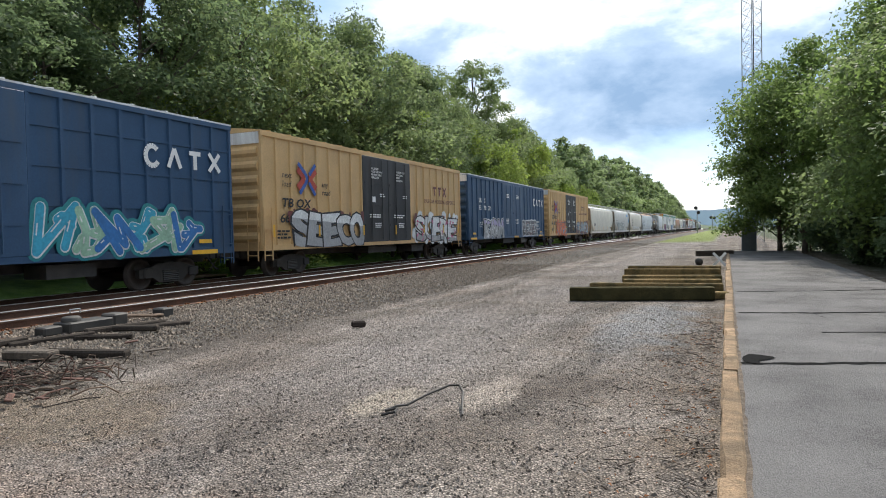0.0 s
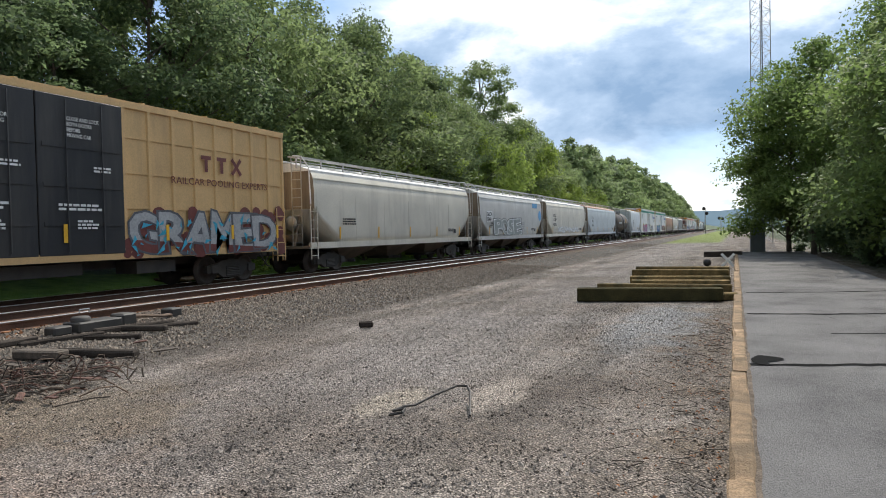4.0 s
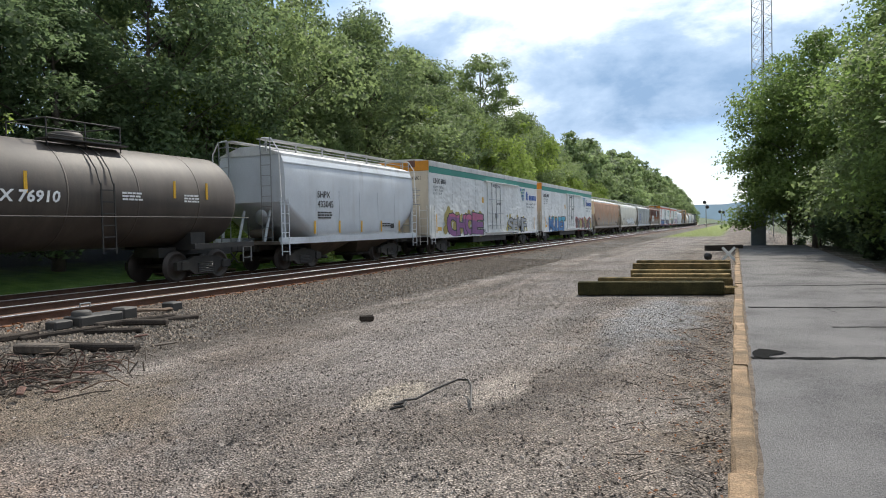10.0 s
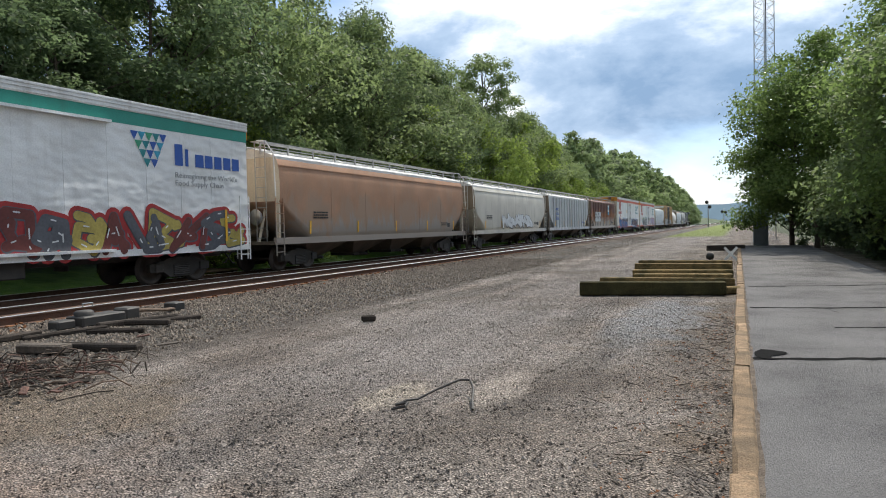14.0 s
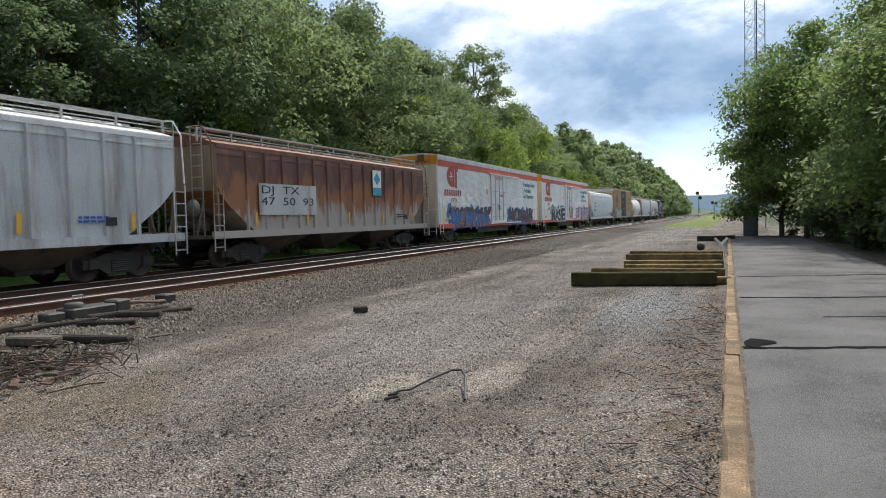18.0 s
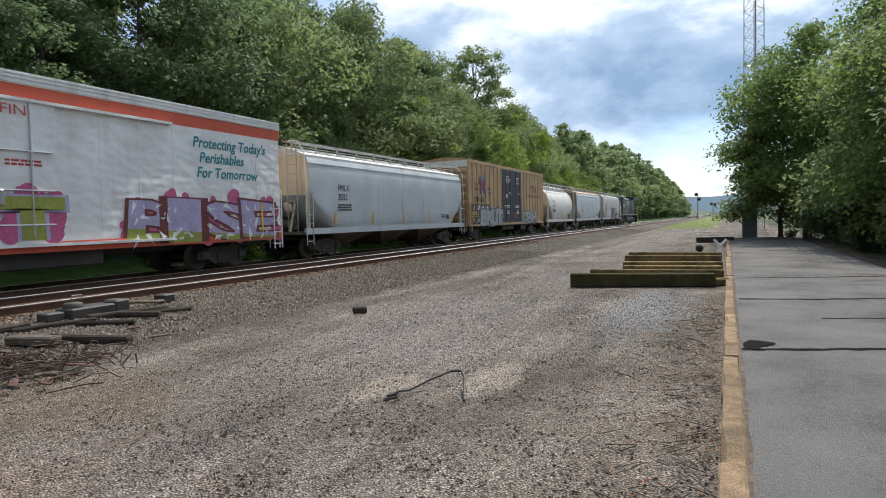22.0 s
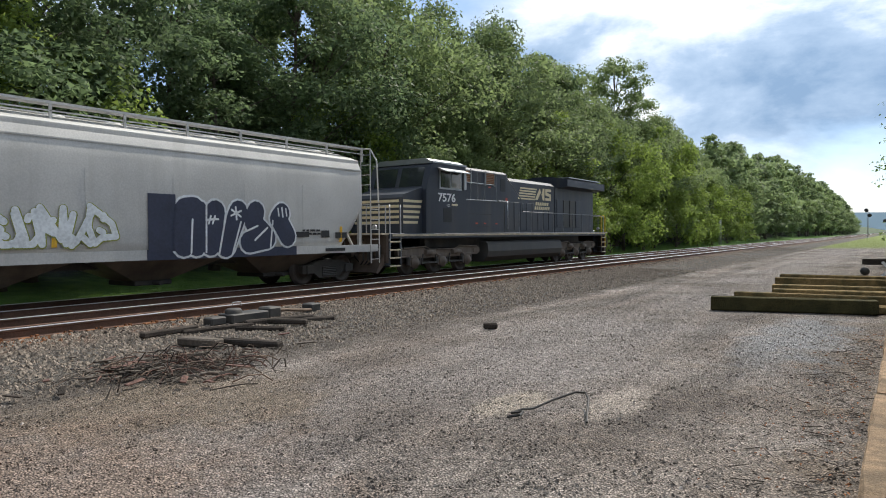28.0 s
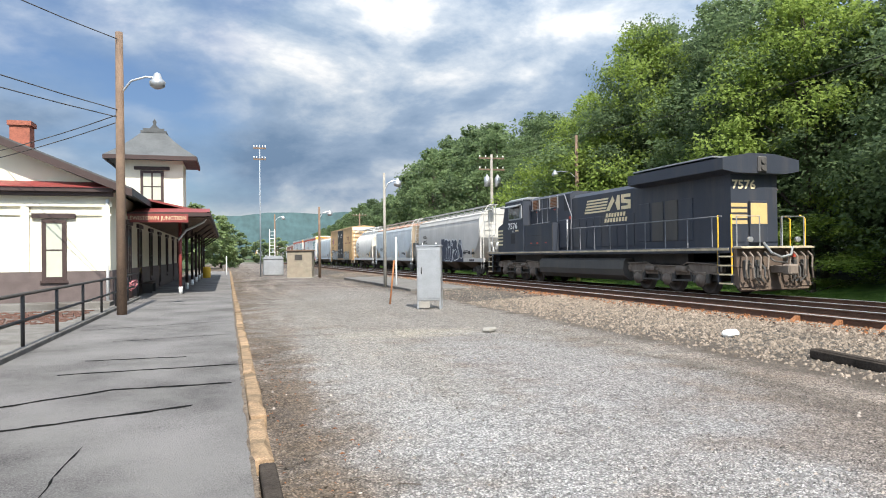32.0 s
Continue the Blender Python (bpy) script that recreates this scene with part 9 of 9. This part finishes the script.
def white_reefer(i, lo, hi, band, endtop, sill, seed, number, town, label):
    c = reefer(hi - lo, band, label, endtop, sill)
    x, h = 1.535, (hi - lo) / 2
    if sill:
        side_text(c, "Protecting Today's\n  Perishables\n For Tomorrow", h - 4.3, 3.85, 0.34, "g_teal", x, bold=0.008, shear=0.2)
        ey, ez, eb = -h + 2.05, 3.92, 1.45
        Mesh().poly([(x, ey + eb * 0.52 * math.cos(q), ez + eb * 0.42 * math.sin(q)) for q in (math.pi * (0.5 + j / 10) for j in range(11))] + [(x, ey + eb * 0.30, ez - eb * 0.42), (x, ey + eb * 0.30, ez + eb * 0.42)]).poly([(x, ey + eb * 0.34, ez - eb * 0.46), (x, ey + eb * 0.56, ez - eb * 0.46), (x, ey + eb * 0.56, ez + eb * 0.22), (x, ey + eb * 0.66, ez + eb * 0.22), (x, ey + eb * 0.72, ez + eb * 0.44), (x, ey + eb * 0.34, ez + eb * 0.44)]).ob("emblem", "red_mark", c)
        fl = Mesh()
        for j in range(3):
            q = math.pi * j / 3
            stripe(fl, [(ey - eb * 0.06 + eb * 0.22 * math.cos(q), ez + eb * 0.22 * math.sin(q)), (ey - eb * 0.06 - eb * 0.22 * math.cos(q), ez - eb * 0.22 * math.sin(q))], 0.05, x + 0.004 + 0.001 * j)
        fl.ob("emblem_flake", "car_white", c)
        for k in range(9):
            yy = -h + 0.85 + k * 0.30
            Mesh().poly([(x, yy, 2.78), (x, yy + 0.20, 2.78), (x, yy + 0.27, 3.14), (x, yy + 0.07, 3.14)]).ob("brand_block", "red_mark", c)
        side_text(c, number, -h + 1.95, 2.0, 0.26, "red_mark", x)
    else:
        side_text(c, number, -h + 0.5, 3.88, 0.28, "dark_mark", x, width=1.75, bold=0.006)
        cols = ("blue_mark", "g_cyan", "green_mark", "g_teal")
        k = 0
        for r in range(4):
            for q in range(5 - r):
                y0, z0 = h - 4.7 + q * 0.25 + r * 0.14, 4.28 - r * 0.24
                Mesh().poly([(x, y0, z0), (x, y0 + 0.26, z0), (x, y0 + 0.13, z0 - 0.24)]).ob("emblem_facet", cols[(k + r) % 4], c)
                k += 1
        for k, (w, hh) in enumerate(((0.3, 0.62), (0.12, 0.5), (0.34, 0.38), (0.32, 0.38), (0.32, 0.38), (0.32, 0.38), (0.32, 0.38))):
            Mesh().box(x, x + 0.004, h - 3.15 + k * 0.40, h - 3.15 + k * 0.40 + w, 3.45, 3.45 + hh).ob("brand_block", "blue_mark", c)
        side_text(c, "Reimagining the World's\nFood Supply Chain", h - 3.15, 3.10, 0.17, "grey_mark", x, width=2.6)
    if not sill:
        side_text(c, "LD LMT  193300\nLT WT    92100\nCU FT     7572", -h + 0.5, 3.62, 0.13, "grey_mark", x, width=1.3)
    else:
        side_text(c, "CRYX", -h + 1.9, 2.42, 0.26, "red_mark", x)
    if town:
        side_text(c, town, -0.75, 4.05, 0.24, "red_mark" if sill else "dark_mark", x + 0.13, width=1.5)
        small_print(c, x + 0.07, 0.25, 3.05, 2, 0.9, 0.05, "red_mark" if sill else "dark_mark", seed + 9)
    Mesh().box(x, x + 0.006, -2.5, -2.2, 3.0, 3.35).ob("placard", "yellow_mark", c)
    Mesh().box(x, x + 0.006, -h + 1.0, -h + 1.5, 1.3, 1.5).ob("placard", "yellow_mark", c)
    reflectors(c, (-h + 0.7, h - 1.2, 1.2), 1.2, 2.2, x + 0.05, 0.10)
    back = Matrix(((1, 0, 0, 0), (0, 0, -1, 0), (0, 1, 0, 0), (0, 0, 0, 1)))
    lettering(("CRYX " if sill else "") + number, 0.20, "dark_mark", c, Matrix.Translation((0.2, -h - 0.056, 4.62 if sill else 4.05)) @ back, width=0.85)
    for k, z in enumerate((3.55, 3.2, 2.9)):
        for r in range(3):
            Mesh().box(0.25, 0.25 + (0.55, 0.75, 0.65)[(k + r) % 3], -h - 0.054, -h - 0.051, z - r * 0.09, z - r * 0.09 + 0.045).ob("print_bar", "grey_mark", c)
    for z in (1.25, 1.75, 2.3):
        Mesh().path([(-1.3, -h - 0.06, z), (-1.3, -h - 0.14, z), (0.6, -h - 0.14, z), (0.6, -h - 0.06, z)], 0.016).ob("end_grab", "car_white", c)
    place(i, c, lo, hi)
    return c


XR = 1.537
c10 = white_reefer(10, 179.68, 200.78, "band_green", "orange_end", False, 61, "LINX 6851", "WILTON", "white refrigerator car with green stripe, orange end band and pink graffiti")
piece(c10, XR, -8.2, -2.7, 0.95, 2.25, "CHOE", "g_pink", "g_violet", "g_black", None, "g_ochre", None, None, 12, 0.055)
side_text(c10, "ESE", -2.55, 1.85, 0.2, "dark_mark", XR)
side_text(c10, "RA", -2.35, 1.15, 0.22, "dark_mark", XR)
piece(c10, XR, 2.9, 7.2, 0.95, 2.05, "SEMF", "g_grey", "g_slag", "g_black", None, "g_ochre", None, None, 13, 0.03)
c11 = white_reefer(11, 202.34, 223.47, "band_green", "orange_end", False, 71, "LINX 6868", "THREE RIVERS", "white refrigerator car with green stripe, orange end band and blue graffiti")
piece(c11, XR, -8.4, -2.6, 0.90, 2.15, "MULET", "g_cyan", "g_blue", "g_black", None, None, "g_ochre", None, 15, 0.05)
graffiti(c11, XR, 2.2, 0.92, 8.0, 1.10, 9, ("g_maroon", "g_slate", "g_ochre"), "g_slate", 71, "g_red", fat=0.13)
tag = Mesh()
for k in range(9):
    a, b, r = -9.9 + 1.6 * ((k * 37) % 10) / 10, 1.25 + 0.8 * ((k * 53) % 10) / 10, 0.05 + 0.02 * (k % 4)
    tag.poly([(XR, a + r * math.cos(q), b + r * math.sin(q)) for q in (math.pi * j / 6 for j in range(12))])
tagged(tag.ob("graffiti_dots", "g_grey", c11, "grey sprayed spots"), kind="stuff")
grey_hopper(12, 224.86, 242.87, "smooth", "hopper_faded", "weathered tan and grey covered hopper car with stained sides", end="cream_end", high=0.1, bays=4)
grey_hopper(13, 244.24, 261.21, "smooth", "hopper_light", "light grey covered hopper car with black scrawled graffiti", art=[(-3.2, 1.28, 7.0, 0.95, 7, ("g_white",), "g_black", 81)])
grey_hopper(14, 262.37, 279.2, "ribbed", "hopper_ribbed", "pale grey ribbed covered hopper car with scraped paint", "MWCX\n461355", ink="blue_mark", bays=3)
c15 = grey_hopper(15, 280.4, 296.71, "ribbed", "hopper_rust", "rusty brown ribbed covered hopper car with peeling paint", roof="hopper_brown", bays=3)
Mesh().box(1.547, 1.551, -5.9, -2.4, 1.75, 2.85).ob("number_panel", "hopper_ribbed", c15, "pale worn number panel")
side_text(c15, "DJ  TX\n47  50  93", -5.8, 2.5, 0.30, "dark_mark", 1.553, width=3.2)
Mesh().box(1.547, 1.555, 2.2, 3.0, 2.95, 3.75).ob("sign_plate", "white", c15)
Mesh().poly([(1.557, 2.28, 3.35), (1.557, 2.6, 3.08), (1.557, 2.92, 3.35), (1.557, 2.6, 3.65)]).ob("sign_diamond", "g_cyan", c15)
Mesh().box(1.547, 1.555, 2.2, 3.0, 2.6, 2.93).ob("sign_plate", "g_cyan", c15)
c16 = white_reefer(16, 298.3, 319.47, "band_red", "orange_end", True, 91, "6814", "HILLSBORO", "white refrigerator car with red stripes, orange end and blue graffiti")
piece(c16, XR, -8.8, -2.1, 0.88, 2.05, "WKMEVXNY", "g_navy", "g_blue", "g_navy", None, "g_blue", "g_black", "g_orange", 16, 0.05)
piece(c16, XR, 2.6, 8.7, 0.88, 2.0, "MXUEVKNW", "g_navy", "g_blue", "g_navy", None, "g_blue", "g_black", "g_orange", 17, 0.05)
c17 = white_reefer(17, 321.1, 341.89, "band_red", "orange_end", True, 96, "6802", "GRIFFIN", "white refrigerator car with red stripes and many-coloured graffiti")
piece(c17, XR, -7.1, -1.9, 0.92, 2.20, "MASE", "g_black", "g_black", "g_white", None, "g_teal", "g_ochre", None, 18, 0.05)
piece(c17, XR, 3.7, 9.9, 0.95, 2.25, "BISE", "g_lilac", "g_olive", "g_maroon", None, "g_pink", None, "g_white", 19, 0.035)
piece(c17, XR + 0.09, 0.2, 1.5, 1.2, 2.2, "T", "g_olive", "g_olive", "g_lilac", None, "g_pink", None, None, 20, 0.08)
grey_hopper(18, 343.46, 360.23, "smooth", "hopper_blue", "pale grey covered hopper car with cream dusty ends", "FMLX\n2032", end="cream_end", high=0.05)
c19 = yellow_box(19, 361.13, 379.6, "667346", 26, "posts", "car_yellow_worn", "weathered tan boxcar with black double doors and silver graffiti", True)
piece(c19, XB, -7.0, -2.6, 1.0, 2.05, "BRUT", "g_grey", "g_grey", "g_slag", "g_black", "g_slag", None, None, 22, 0.04)
piece(c19, XB, 2.6, 6.7, 1.0, 1.95, "OBM", "g_grey", "g_slag", "g_black", None, "g_slag", None, None, 23, 0.04)
grey_hopper(20, 380.92, 392.52, "round", "hopper_white", "short white covered hopper car with rounded sides", "CITX\n200667", bays=2, end="cream_end")
grey_hopper(21, 393.9, 408.8, "smooth", "hopper_blue", "blue-grey weathered covered hopper car with rusty sill", roof="roof_rusty", sill="hopper_grey")
c22 = grey_hopper(22, 410.08, 425.94, "smooth", "hopper_ash", "light grey covered hopper car with large black and white graffiti", "HKRX\n500383", art=[(-4.6, 1.30, 2.9, 0.95, 6, ("g_white",), "g_olive", 55)], roof="hopper_ash", end="hopper_ash", cut=1.1, inset=0.85)
# five fat round-topped letters, dark blue-grey with a pale sprayed edge
FAT = [((0.25, 1.35), (0.30, 2.25)), ((0.30, 2.25), (0.55, 2.28)), ((0.62, 1.35), (0.68, 2.20)), ((1.05, 1.35), (1.20, 2.22)), ((1.52, 1.30), (1.95, 2.24)), ((2.45, 2.00), (2.55, 2.24)), ((2.30, 1.40), (2.95, 1.50)), ((2.45, 1.95), (2.85, 1.60)), ((3.35, 2.05), (3.50, 2.22)), ((3.45, 1.95), (3.72, 1.55))]
for name, col, r, x in (("graffiti_outline", "g_white", 0.36, 1.562), ("graffiti_fill", "g_navy", 0.30, 1.572)):
    m = Mesh()
    for k, (a, b) in enumerate(FAT):
        capsule(m, a, b, r, x + 0.0006 * k)
    tagged(m.ob(name, col, c22, "fat round sprayed letters"), kind="stuff")
Mesh().box(1.560, 1.566, -0.72, 0.03, 1.20, 2.62).ob("graffiti_block", "g_navy", c22, "dark square of rolled paint")
m = Mesh()
STAR = [((1.72, 2.28), (2.02, 2.10)), ((1.85, 2.36), (1.88, 2.02)), ((1.70, 2.12), (2.03, 2.26))]
SEAMS = [((0.45, 1.15), (0.50, 2.0)), ((0.90, 1.15), (0.92, 2.35)), ((1.30, 1.1), (1.55, 2.2)), ((1.72, 1.05), (2.02, 1.95)), ((2.2, 1.7), (2.6, 1.85)), ((2.5, 1.45), (2.95, 1.80)), ((3.05, 1.2), (3.15, 2.0)), ((3.35, 2.35), (3.38, 2.15)), ((3.50, 2.38), (3.53, 2.12)), ((3.65, 2.35), (3.68, 2.15)), ((0.95, 2.0), (1.28, 2.02)), ((0.98, 1.9), (1.05, 2.1)), ((1.1, 1.9), (1.18, 2.1))]
for k, (a, b) in enumerate(STAR + SEAMS):
    capsule(m, a, b, 0.028, 1.580 + 0.0004 * k)
tagged(m.ob("graffiti_highlight", "g_white", c22), kind="stuff")
Mesh().box(1.548, 1.556, -0.75, 4.08, 0.99, 1.25).ob("graffiti_block", "g_navy", c22)
for a, b, za, zb in ((4.0, 4.6, 1.52, 1.68), (5.75, 6.0, 1.48, 1.66), (6.03, 6.28, 1.48, 1.66), (5.3, 6.2, 1.06, 1.16)):
    Mesh().box(1.562, 1.566, a, b, za, zb).ob("data_panel", "dark_mark", c22)
loco = locomotive(21.6)
place(23, loco, 426.25, 447.85)


def motions():
    """The train runs towards -y along the far track, slowing a little."""
    for i, (car, s) in TRAIN.items():
        walk(car, [(t, pose(FAR_X, s - 14.781 * t + 0.00733 * t * t, RAIL_FAR)) for t in (0, 8, 16, 24, 32)])


motions()
